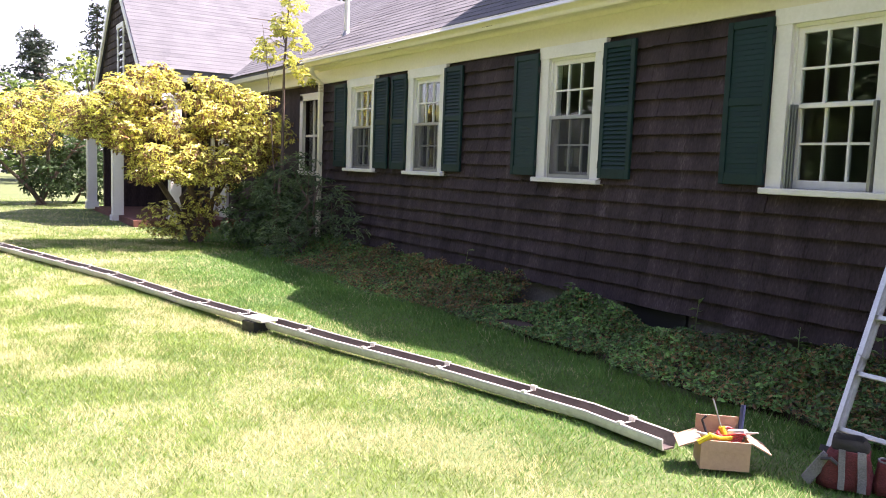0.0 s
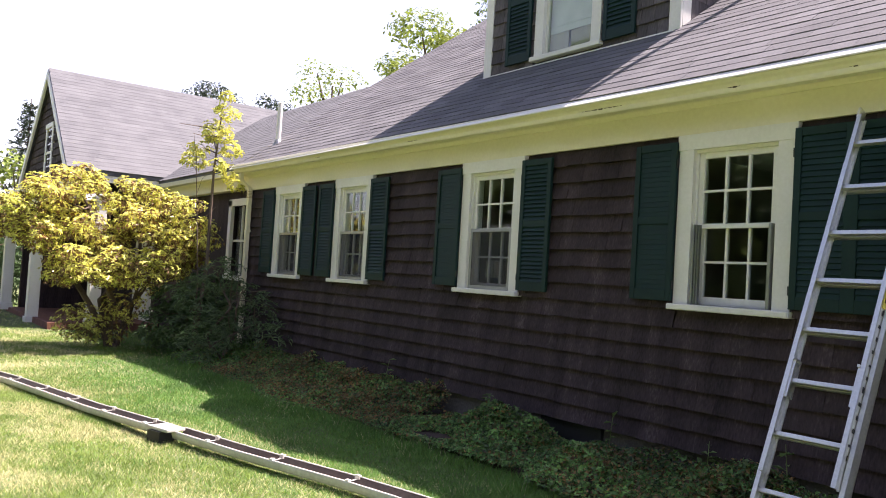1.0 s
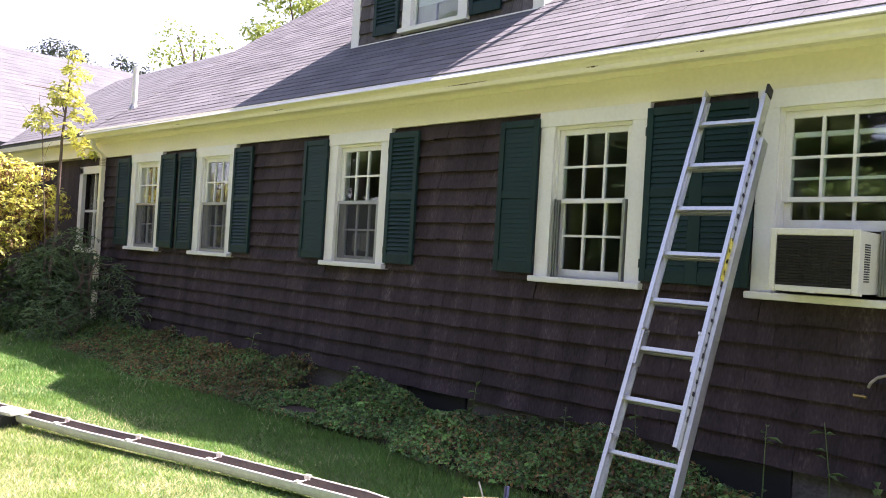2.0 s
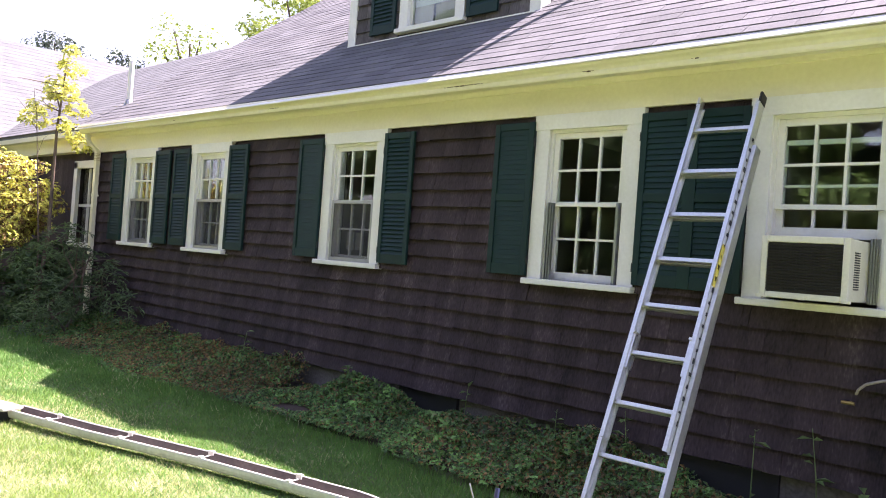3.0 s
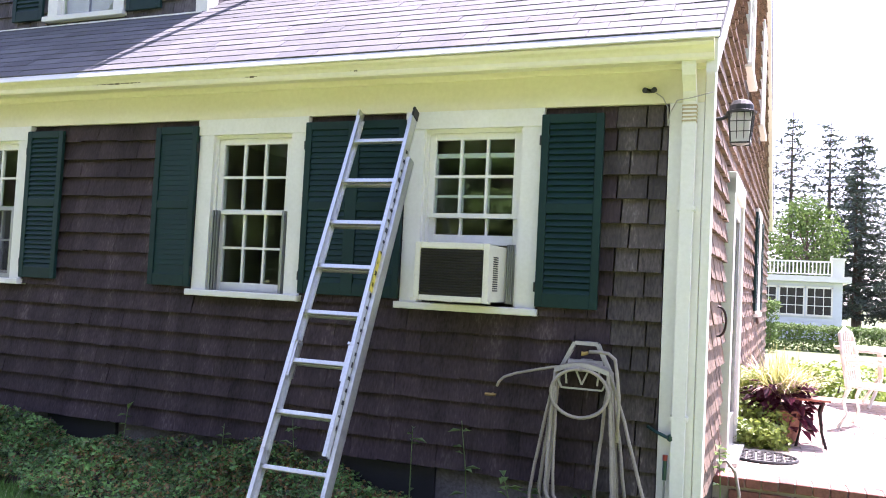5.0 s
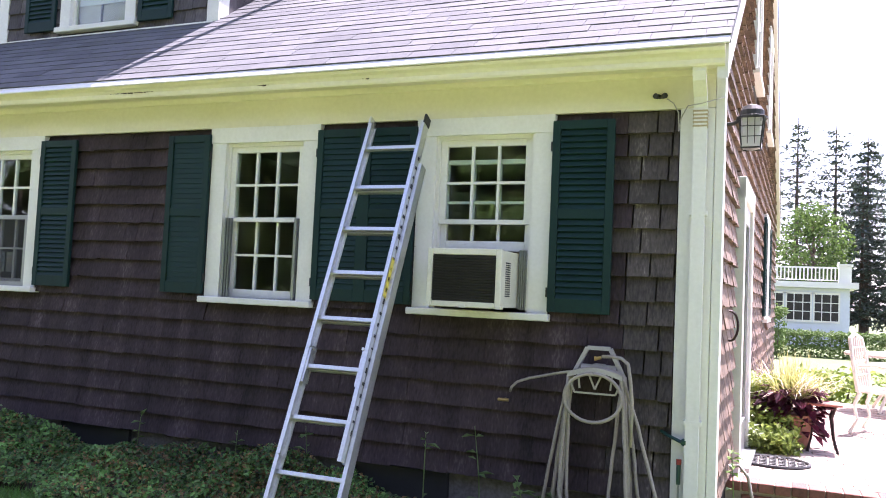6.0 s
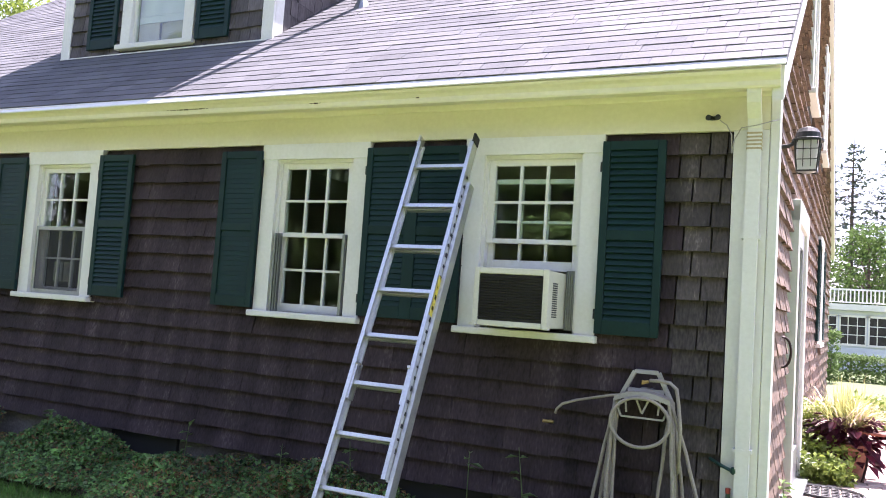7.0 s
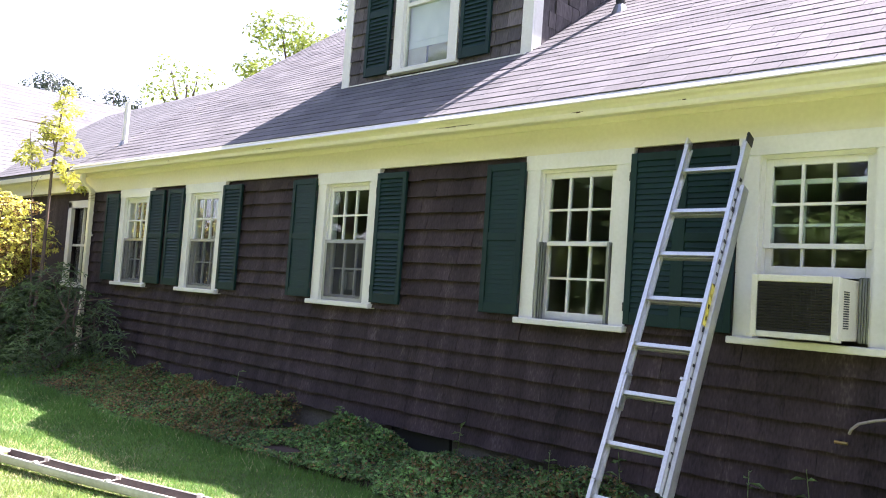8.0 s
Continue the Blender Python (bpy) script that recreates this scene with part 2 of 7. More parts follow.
def leaf_mesh(name, centres, size, normals=None, aspect=0.5, r=None, jitter=0.3, folded=True):
    """Small pointed leaves, each two triangles folded along the rib, at the centres."""
    r = r or rng
    n = len(centres)
    d = r.normal(size=(n, 3))
    d /= np.linalg.norm(d, axis=1, keepdims=True)
    nn = r.normal(size=(n, 3)) * 0.9 if normals is None else normals + r.normal(size=(n, 3)) * 0.45
    nn /= np.linalg.norm(nn, axis=1, keepdims=True) + 1e-9
    d -= nn * (d * nn).sum(1, keepdims=True)
    d /= np.linalg.norm(d, axis=1, keepdims=True) + 1e-9
    s = np.cross(nn, d)
    L = (size * (1 + jitter * r.uniform(-1, 1, n)))[:, None]
    W = L * aspect
    lift = nn * W * (0.25 if folded else 0.0)
    v = np.stack([centres - d * L * 0.5, centres + s * W * 0.5 + lift, centres + d * L * 0.5, centres - s * W * 0.5 + lift], 1).reshape(-1, 3)
    i = np.arange(n)[:, None] * 4
    f = np.concatenate([i + [[0, 1, 2]], i + [[0, 2, 3]]], 0)
    return quick_mesh(name, v, f)

# ---- ground ----
def ground_height(x, y):
    return G + 0.03 * math.sin(x * 0.55 + 0.4) * math.cos(y * 0.4) * (1 if abs(x) < 60 and abs(y) < 60 else 0)


def make_ground():
    xs = sorted(set([-400, -200, -120, -80, -60, -50, -42, -36, -31] + [round(-28 + 0.5 * i, 2) for i in range(80)] + [14, 17, 21, 26, 32, 40, 55, 80, 120, 200, 400]))
    ys = sorted(set([-400, -200, -120, -80, -55, -40, -30, -24, -20, -17, -14] + [round(-12 + 0.5 * i, 2) for i in range(56)] + [18, 21, 25, 30, 36, 45, 60, 90, 150, 250, 400]))
    v = [(x, y, ground_height(x, y)) for x in xs for y in ys]
    k = len(ys)
    f = [(i * k + j, (i + 1) * k + j, (i + 1) * k + j + 1, i * k + j + 1) for i in range(len(xs) - 1) for j in range(k - 1)]
    ob = part("ground", quick_mesh("ground", v, f), M_LAWN, smooth=True)
    tagged(ob, "sunlit mown green lawn reaching away round the house", "lawn", kind="structure")


make_ground()

# ---- main house ----
XL, XR = -11.60, 0.0          # ends of the front wall
HEAD = 2.84                   # underside of the frieze board
SILL = 1.585
BASE = 0.535                  # bottom of the shingles
PITCH = 0.72
EAVE_Y, EAVE_Z = -0.24, 3.20
RIDGE_Y = 5.2
RIDGE_Z = EAVE_Z + PITCH * (RIDGE_Y - EAVE_Y)
BACK_Y = 2 * RIDGE_Y - EAVE_Y
WINDOWS = [(-1.447, 0.92), (-3.140, 0.92), (-5.770, 0.90), (-8.395, 0.88), (-10.150, 0.88)]
CASING = 0.125


def roof_z(y):
    return EAVE_Z + PITCH * (y - EAVE_Y)


def wall_with_holes(name, x0, x1, y0, y1, z0, z1, holes, mat, **tags):
    """Upright wall along x, with holes (x0, x1, z0, z1) that go through it."""
    bm = bmesh.new()
    xs = x0
    for a, b, c, d in sorted(holes):
        box(bm, xs, a, y0, y1, z0, z1)
        box(bm, a, b, y0, y1, z0, c)
        box(bm, a, b, y0, y1, d, z1)
        xs = b
    box(bm, xs, x1, y0, y1, z0, z1)
    return tagged(part(name, bm, mat), **tags)


front_holes = [(cx - w / 2 + CASING - 0.015, cx + w / 2 - CASING + 0.015, SILL, HEAD - 0.12) for cx, w in WINDOWS]
wall_south = wall_with_holes("wall_south", XL, XR, 0.05, 0.2, BASE - 0.005, 3.1, front_holes, M_SHEATH,
                             label="long front wall clad in dark brown cedar shingles", category="wall", kind="structure")
boxes("foundation", M_CONCRETE, None, (XL + 0.02, XR - 0.03, 0.095, 0.3, G - 0.3, BASE - 0.006))
tagged(bpy.data.objects["foundation"], "low rough grey concrete foundation below the shingles", "foundation", kind="structure")

for k, (x0, x1) in enumerate(((-4.98, -4.28), (-2.32, -1.62)), 8):
    bw = thing("window_%d" % k, pose((x0 + x1) / 2, 0.06, 0.27), "low dark basement window in the foundation", "window", kind="structure")
    half = (x1 - x0) / 2
    boxes("frame", M_BLACK, bw, (-half, -half + 0.03, 0, 0.034, 0, 0.25), (half - 0.03, half, 0, 0.034, 0, 0.25), (-half + 0.03, half - 0.03, 0, 0.034, 0, 0.03), (-half + 0.03, half - 0.03, 0, 0.034, 0.22, 0.25))
    boxes("pane", M_BLACK, bw, (-half + 0.03, half - 0.03, 0.02, 0.032, 0.03, 0.22))

# gable end wall, facing the terrace, with a door hole
bm = bmesh.new()
for y0, y1, z0, z1 in ((0.2, 1.62, G, 3.1), (2.56, 10.2, G, 3.1), (1.62, 2.56, 2.5, 3.1), (1.62, 2.56, G, 0.46)):
    box(bm, -0.16, -0.02, y0, y1, z0, z1)
vs = [bm.verts.new((x, y, z)) for x in (-0.16, -0.02) for y, z in ((0.2, 3.1), (10.2, 3.1), (10.2, 3.18), (RIDGE_Y, RIDGE_Z - 0.1), (0.2, 3.4))]
bm.faces.new(vs[:5]), bm.faces.new(vs[5:][::-1])
for i in range(5):
    bm.faces.new((vs[i], vs[(i + 1) % 5], vs[5 + (i + 1) % 5], vs[5 + i]))
EAST = Matrix.Rotation(-math.atan(0.036), 4, "Z")
wall_east = tagged(part("wall_east", bm, M_SHEATH, at=EAST), "sunlit gable end wall clad in reddish brown shingles", "wall", kind="structure")
boxes("wall_north", M_SHEATH, None, (XL, XR, 10.2, 10.35, G, 3.2))
tagged(bpy.data.objects["wall_north"], "plain dark rear wall of the house", "wall", kind="structure")
bm = bmesh.new()
vs = [bm.verts.new((x, y, z)) for x in (XL, XL + 0.14) for y, z in ((0.2, G), (10.2, G), (10.2, 3.18), (RIDGE_Y, RIDGE_Z - 0.1), (0.2, 3.4))]
bm.faces.new(vs[:5]), bm.faces.new(vs[5:][::-1])
for i in range(5):
    bm.faces.new((vs[i], vs[(i + 1) % 5], vs[5 + (i + 1) % 5], vs[5 + i]))
tagged(part("wall_west", bm, M_SHINGLE), "dark shingled end wall above the low wing", "wall", kind="structure")
# rooms behind the windows
boxes("floor", M_INSIDE, None, (XL + 0.14, XR - 0.16, 0.2, 10.2, 0.62, 0.7))
tagged(bpy.data.objects["floor"], "dim room floor behind the windows", "floor", kind="structure")
boxes("ceiling", M_INSIDE, None, (XL + 0.14, XR - 0.16, 0.2, 10.2, 2.98, 3.06))
tagged(bpy.data.objects["ceiling"], "dim plaster ceiling behind the windows", "ceiling", kind="structure")
boxes("wall_inside", M_INSIDE, None, (XL + 0.14, XR - 0.16, 4.0, 4.1, 0.7, 2.98), (-4.6, -4.5, 0.2, 4.0, 0.7, 2.98), (-7.2, -7.1, 0.2, 4.0, 0.7, 2.98))
tagged(bpy.data.objects["wall_inside"], "dim plaster partition walls behind the windows", "wall", kind="structure")

# ---- roof deck ----
def roof_slab(name, x0, x1, y0, z0, y1, z1, y2, z2, thick, mat, **tags):
    bm = bmesh.new()
    pr = [(y0, z0), (y1, z1), (y2, z2), (y2, z2 - thick), (y1, z1 - thick * 1.3), (y0, z0 - thick)]
    a = [bm.verts.new((x0, y, z)) for y, z in pr]
    b = [bm.verts.new((x1, y, z)) for y, z in pr]
    bm.faces.new(a), bm.faces.new(b[::-1])
    for i in range(6):
        bm.faces.new((a[i], b[i], b[(i + 1) % 6], a[(i + 1) % 6]))
    return tagged(part(name, bm, mat), **tags)


SKEW = 0.036                  # the gable end is turned a little off square to fit the camera's view


def east_x(y):
    return SKEW * y


roof = roof_slab("roof", XL - 0.06, 0.07, EAVE_Y, EAVE_Z - 0.012, RIDGE_Y, RIDGE_Z - 0.012, BACK_Y, EAVE_Z - 0.012, 0.05, M_ROOF,
                 label="weathered grey asphalt shingle roof of the house", category="roof", kind="structure")
for v in roof.data.vertices:
    if v.co.x > -1:
        v.co.x += east_x(v.co.y)

# ---- eave: frieze, bed moulding, soffit, gutter ----
boxes("frieze", M_CREAM, None, (XL - 0.02, -0.024, 0.0, 0.035, HEAD, 3.09))
tagged(bpy.data.objects["frieze"], "wide cream painted frieze board under the eave", "trim", kind="structure")
bm = bmesh.new()
sweep(bm, [(0.0, 3.035), (0.012, 3.035), (0.02, 3.045), (0.03, 3.07), (0.055, 3.085), (0.06, 3.10), (0.0, 3.10)], [(XL - 0.02, 0, 0, (0, -1, 0)), (XR + 0.03, 0, 0, (0, -1, 0))])
tagged(part("bed_moulding", bm, M_CREAM), "cream bed moulding along the frieze", "trim", kind="structure")
boxes("soffit", M_CREAM, None, (XL - 0.02, XR + 0.04, -0.17, 0.0, 3.10, 3.125))
tagged(bpy.data.objects["soffit"], "narrow cream soffit under the roof edge", "trim", kind="structure")


bm = bmesh.new()
sweep(bm, [(0.0, 0.058), (0.044, 0.012), (0.044, 0.004), (0.040, 0.002), (0.036, 0.010), (-0.006, 0.052)], [(XL - 0.05, -0.27, 3.118, (0, -1, 0)), (0.06, -0.27, 3.118, (0, -1, 0))])
tagged(part("drip_edge", bm, M_WHITE), "thin white metal drip edge along the roof", "trim", kind="structure")


def gutter_drop(x):
    return -0.055 * (x - XL) / (XR - XL)


gutter = thing("gutter", None, "long cream painted gutter with rust marks along the eave", "gutter")
K_OUT = [(0.0, 0.0), (0.075, 0.0), (0.082, 0.012), (0.085, 0.035), (0.10, 0.055), (0.120, 0.07), (0.132, 0.086), (0.112, 0.120), (0.106, 0.122), (0.114, 0.094), (0.110, 0.075), (0.092, 0.060), (0.078, 0.038), (0.074, 0.008), (0.006, 0.008), (0.006, 0.12), (0.0, 0.12)]
bm = bmesh.new()
sweep(bm, K_OUT, [(x, -0.17, 3.075 + gutter_drop(x), (0, -1, 0)) for x in np.linspace(XL + 0.02, 0.03, 25)])
part("trough", bm, M_CREAM, gutter)
for x, nm in ((XL + 0.02, "end_cap"), (0.03, "end_cap")):
    bm = bmesh.new()
    pr = K_OUT[:9]
    a = [bm.verts.new((x - 0.004, -0.17 - p, 3.075 + gutter_drop(x) + q)) for p, q in [*pr, (0.0, 0.12)]]
    b = [bm.verts.new((x + 0.004, -0.17 - p, 3.075 + gutter_drop(x) + q)) for p, q in [*pr, (0.0, 0.12)]]
    bm.faces.new(a), bm.faces.new(b[::-1])
    for i in range(len(a)):
        bm.faces.new((a[i], b[i], b[(i + 1) % len(a)], a[(i + 1) % len(a)]))
    part(nm, bm, M_CREAM, gutter)

M_RUST = material("dark_rust", (0.10, 0.06, 0.03), (0.03, 0.02, 0.012), rough=0.9, fine=90)
mark_rng = random.Random(12)
for x, long, z in ((-4.17, 0.42, 3.049), (-3.0, 0.09, 3.041), (-2.2, 0.05, 3.04), (-6.8, 0.16, 3.06), (-8.9, 0.1, 3.065)):
    bm = bmesh.new()                       # ragged rust stain where the paint has lifted off the lower lip
    q = x - long / 2
    while q < x + long / 2:
        w = mark_rng.uniform(0.008, 0.03)
        h = mark_rng.uniform(0.0015, 0.006) * (1.3 - abs(q - x) / (long / 2))
        box(bm, q, q + w, -0.2585, -0.2555, z + 0.028 - h, z + 0.028 + h * 0.5)
        q += w + mark_rng.choice((0.001, 0.002, 0.012))
    part("rust_mark", bm, M_RUST, gutter, "dark rust stain")


# ---- windows ----
def make_window(index, cx, w, style):
    """A six over six sash window: casing, sill, two sashes with bars and panes."""
    win = thing("window_%d" % index, pose(cx, 0, 0), {"ac": "white six over six window raised above an air conditioner", "track": "white six over six sash window with grey side tracks",
                "screen": "white six over six window with a grey half screen"}[style], "window", kind="structure")
    h = w / 2
    o = h - CASING             # half the sash opening
    bm = bmesh.new()
    for s in (-1, 1):
        box(bm, min(s * h, s * o), max(s * h, s * o), 0.0, 0.045, SILL, HEAD - 0.112)
    box(bm, -h - 0.012, h + 0.012, -0.008, 0.048, HEAD - 0.115, HEAD - 0.002)
    part("casing", bm, M_WHITE, win)
    bm = bmesh.new()
    for s in (-1, 1):
        box(bm, min(s * o, s * (o - 0.022)), max(s * o, s * (o - 0.022)), 0.033, 0.16, SILL, HEAD - 0.108)
    box(bm, -o + 0.022, o - 0.022, 0.03, 0.16, HEAD - 0.14, HEAD - 0.108)
    part("jamb", bm, M_WHITE, win)
    boxes("sill", M_WHITE, win, (-h - 0.02, h + 0.02, -0.055, 0.15, SILL - 0.045, SILL), bevel=0.006)
    zt, zb = HEAD - 0.14, SILL
    mid = 2.165
    a = o - 0.022
    lows = {"ac": 1.975, "track": zb, "screen": zb}[style]
    for nm, z0, z1, y in (("upper_sash", mid - 0.02, zt, 0.05), ("lower_sash", lows, lows + (mid + 0.02 - zb), 0.088)):
        sash = thing(nm, pose(0, y, 0))
        sash.parent = win
        bot, top, st = (0.03, 0.042, 0.042) if nm == "upper_sash" else (0.062, 0.03, 0.042)
        bm = bmesh.new()
        box(bm, -a, -a + st, 0, 0.035, z0, z1), box(bm, a - st, a, 0, 0.035, z0, z1)
        box(bm, -a + st, a - st, 0, 0.035, z0, z0 + bot), box(bm, -a + st, a - st, 0, 0.035, z1 - top, z1)
        soft_edges(bm, 0.002)
        part("sash_frame", bm, M_WHITE, sash)
        gx, g0, g1 = a - st, z0 + bot, z1 - top
        for k in (-1, 1):
            boxes("muntin", M_WHITE, sash, (k * gx / 3 - 0.0085, k * gx / 3 + 0.0085, 0.002, 0.03, g0, g1))
        zm = (g0 + g1) / 2
        boxes("muntin", M_WHITE, sash, (-gx, gx, 0.004, 0.028, zm - 0.0085, zm + 0.0085))
        for i in range(3):
            for j in range(2):
                bm = bmesh.new()
                box(bm, -gx + 2 * gx / 3 * i + 0.004, -gx + 2 * gx / 3 * (i + 1) - 0.004, 0.014, 0.018, (g0, zm)[j] + 0.004, (zm, g1)[j] - 0.004)
                part("pane", bm, M_GLASS, sash).visible_shadow = False
    if style == "screen":
        fr = boxes("screen_frame", M_STEEL, win, (-a, -a + 0.03, 0.02, 0.032, zb, mid + 0.01), (a - 0.03, a, 0.02, 0.032, zb, mid + 0.01), (-a + 0.03, a - 0.03, 0.02, 0.032, zb, zb + 0.035), (-a + 0.03, a - 0.03, 0.02, 0.032, mid - 0.02, mid + 0.01), label="grey metal screen frame")
        bm = bmesh.new()
        box(bm, -a + 0.03, a - 0.03, 0.025, 0.0265, zb + 0.035, mid - 0.02)
        part("screen_mesh", bm, M_SCREEN, win, "dark insect screen").visible_shadow = False
    if style == "track":
        for s in (-1, 1):
            bm = bmesh.new()
            for k in range(3):
                box(bm, s * (a - 0.008 - 0.014 * k) - 0.004, s * (a - 0.008 - 0.014 * k) + 0.004, 0.0 + 0.012 * k, 0.05, zb, mid + 0.005)
            part("side_track", bm, M_STEEL, win, "grey metal side track")
    return win


for i, ((cx, w), style) in enumerate(zip(WINDOWS, ("ac", "track", "screen", "screen", "screen")), 1):
    make_window(i, cx, w, style)


# ---- shutters ----
SHUT_W, SHUT_Z0, SHUT_Z1 = 0.385, 1.60, 2.79
slat_mesh = {}


def make_shutter(cx, tilt, lean, label):
    """A louvred shutter: two stiles, three rails and slats; tilt is how far the slats stand open."""
    sh = thing("shutter", pose(cx, 0.0, SHUT_Z0, 0, 0, lean), label, "shutter", "green shutters beside the windows")
    W, H = SHUT_W / 2, SHUT_Z1 - SHUT_Z0
    y0, y1 = -0.032, -0.002
    for s in (-1, 1):
        boxes("stile", M_GREEN, sh, (min(s * W, s * (W - 0.048)), max(s * W, s * (W - 0.048)), y0, y1, 0, H), bevel=0.003)
    rails = ((0, 0.085), (H * 0.485, H * 0.485 + 0.06), (H - 0.055, H))
    for a, b in rails:
        boxes("rail", M_GREEN, sh, (-W + 0.048, W - 0.048, y0 + 0.002, y1 - 0.002, a, b), bevel=0.002)
    iw = W - 0.05
    key = round(tilt)
    if key not in slat_mesh:
        bm = bmesh.new()
        m = Matrix.Rotation(radians(tilt), 4, "X")
        box(bm, -iw, iw, -0.0035, 0.0035, -0.024, 0.024, m)
        slat_mesh[key] = part("slat", bm, M_GREEN, sh)
        first = slat_mesh[key]
    for (_, a), (b, _) in zip(rails, rails[1:]):
        n = round((b - a) / 0.0385)
        for k in range(n):
            z = a + (b - a) * (k + 0.5) / n
            at = pose(0, -0.017, z)
            if slat_mesh[key].parent is sh and slat_mesh[key].get("set") is None:
                slat_mesh[key].matrix_basis = at
                slat_mesh[key]["set"] = 1
            else:
                ob = new("slat", slat_mesh[key].data)
                ob.parent, ob.matrix_basis = sh, at
    for z in (0.12, H - 0.16):
        bm = bmesh.new()
        tube(bm, [(-W - 0.006 if lean >= 0 else W + 0.006, -0.02, z - 0.03), (-W - 0.006 if lean >= 0 else W + 0.006, -0.02, z + 0.03)], 0.007)
        part("hinge", bm, M_BLACK, sh, "small black hinge")
    return sh


for i, (cx, w) in enumerate(WINDOWS):
    make_shutter(cx + w / 2 + SHUT_W / 2 + 0.005, -16 if i == 1 else -26, 0, "dark green louvred shutter with open slats against shingles")
    make_shutter(cx - w / 2 - SHUT_W / 2 - 0.005, -6 if i in (1, 2) else -16 if i == 0 else -26, -0.001, "dark green louvred shutter with nearly shut slats" if i in (1, 2) else "dark green louvred shutter with open slats against shingles")

# ---- corner boards and downspouts ----
boxes("corner_board", M_WHITE, None, (-0.22, -0.024, 0.0, 0.035, G + 0.12, HEAD - 0.001), (-0.022, 0.030, -0.003, 0.163, G + 0.12, 3.12), bevel=0.003)
tagged(bpy.data.objects["corner_board"], "broad white painted corner board of the house", "trim", kind="structure")
boxes("corner_board_west", M_WHITE, None, (XL - 0.02, XL + 0.1, 0.0, 0.03, G + 0.15, HEAD), bevel=0.003)
tagged(bpy.data.objects["corner_board_west"], "narrow white painted corner board beside the low wing", "trim", kind="structure")


M_TANNED = material("weathered_tan_paint", (0.52, 0.43, 0.25), (0.34, 0.27, 0.15), rough=0.6, fine=70)


def make_downspout(x, label, lower, mat, wx=0.075, wy=0.055):
    ds = thing("downspout", pose(x, 0, 0), label, "downspout")
    bm = bmesh.new()
    path = [(0, -0.20, 3.08), (0, -0.20, 3.0), (0, -0.17, 2.95), (0, -0.075, 2.88), (0, -0.045, 2.83), (0, -0.045, lower)]
    for (xa, ya, za), (xb, yb, zb) in zip(path, path[1:]):
        v = [bm.verts.new((x0 + sx * wx / 2, y0 + sy * wy / 2, z0)) for x0, y0, z0 in ((xa, ya, za), (xb, yb, zb)) for sx, sy in ((-1, -1), (1, -1), (1, 1), (-1, 1))]
        for k in range(4):
            bm.faces.new((v[k], v[(k + 1) % 4], v[4 + (k + 1) % 4], v[4 + k]))
    part("pipe", bm, mat, ds)
    for k in range(5):
        z = 2.80 - 0.022 * k
        boxes("elbow_rib", M_TANNED, ds, (-wx / 2 - 0.004, wx / 2 + 0.004, -0.045 - wy / 2 - 0.004, -0.015, z, z + 0.010), label="weathered tan rib")
    for z in (2.2, 1.0):
        boxes("strap", mat, ds, (-wx / 2 - 0.012, wx / 2 + 0.012, -0.045 - wy / 2 - 0.003, -0.001, z, z + 0.025))
    return ds


make_downspout(-0.102, "white painted metal downspout on the corner board", G + 0.22, M_WHITE, 0.074, 0.06)
make_downspout(XL + 0.16, "cream downspout at the end of the gutter among shrubs", G, M_CREAM)
# ---- dormer ----
DX0, DX1, DY = -7.13, -4.39, 0.94
D_EAVE, D_PEAK, D_FLAT = 5.38, 5.90, 1.0        # eave, flat top and half its width; out of view, set to shape the lawn shadow


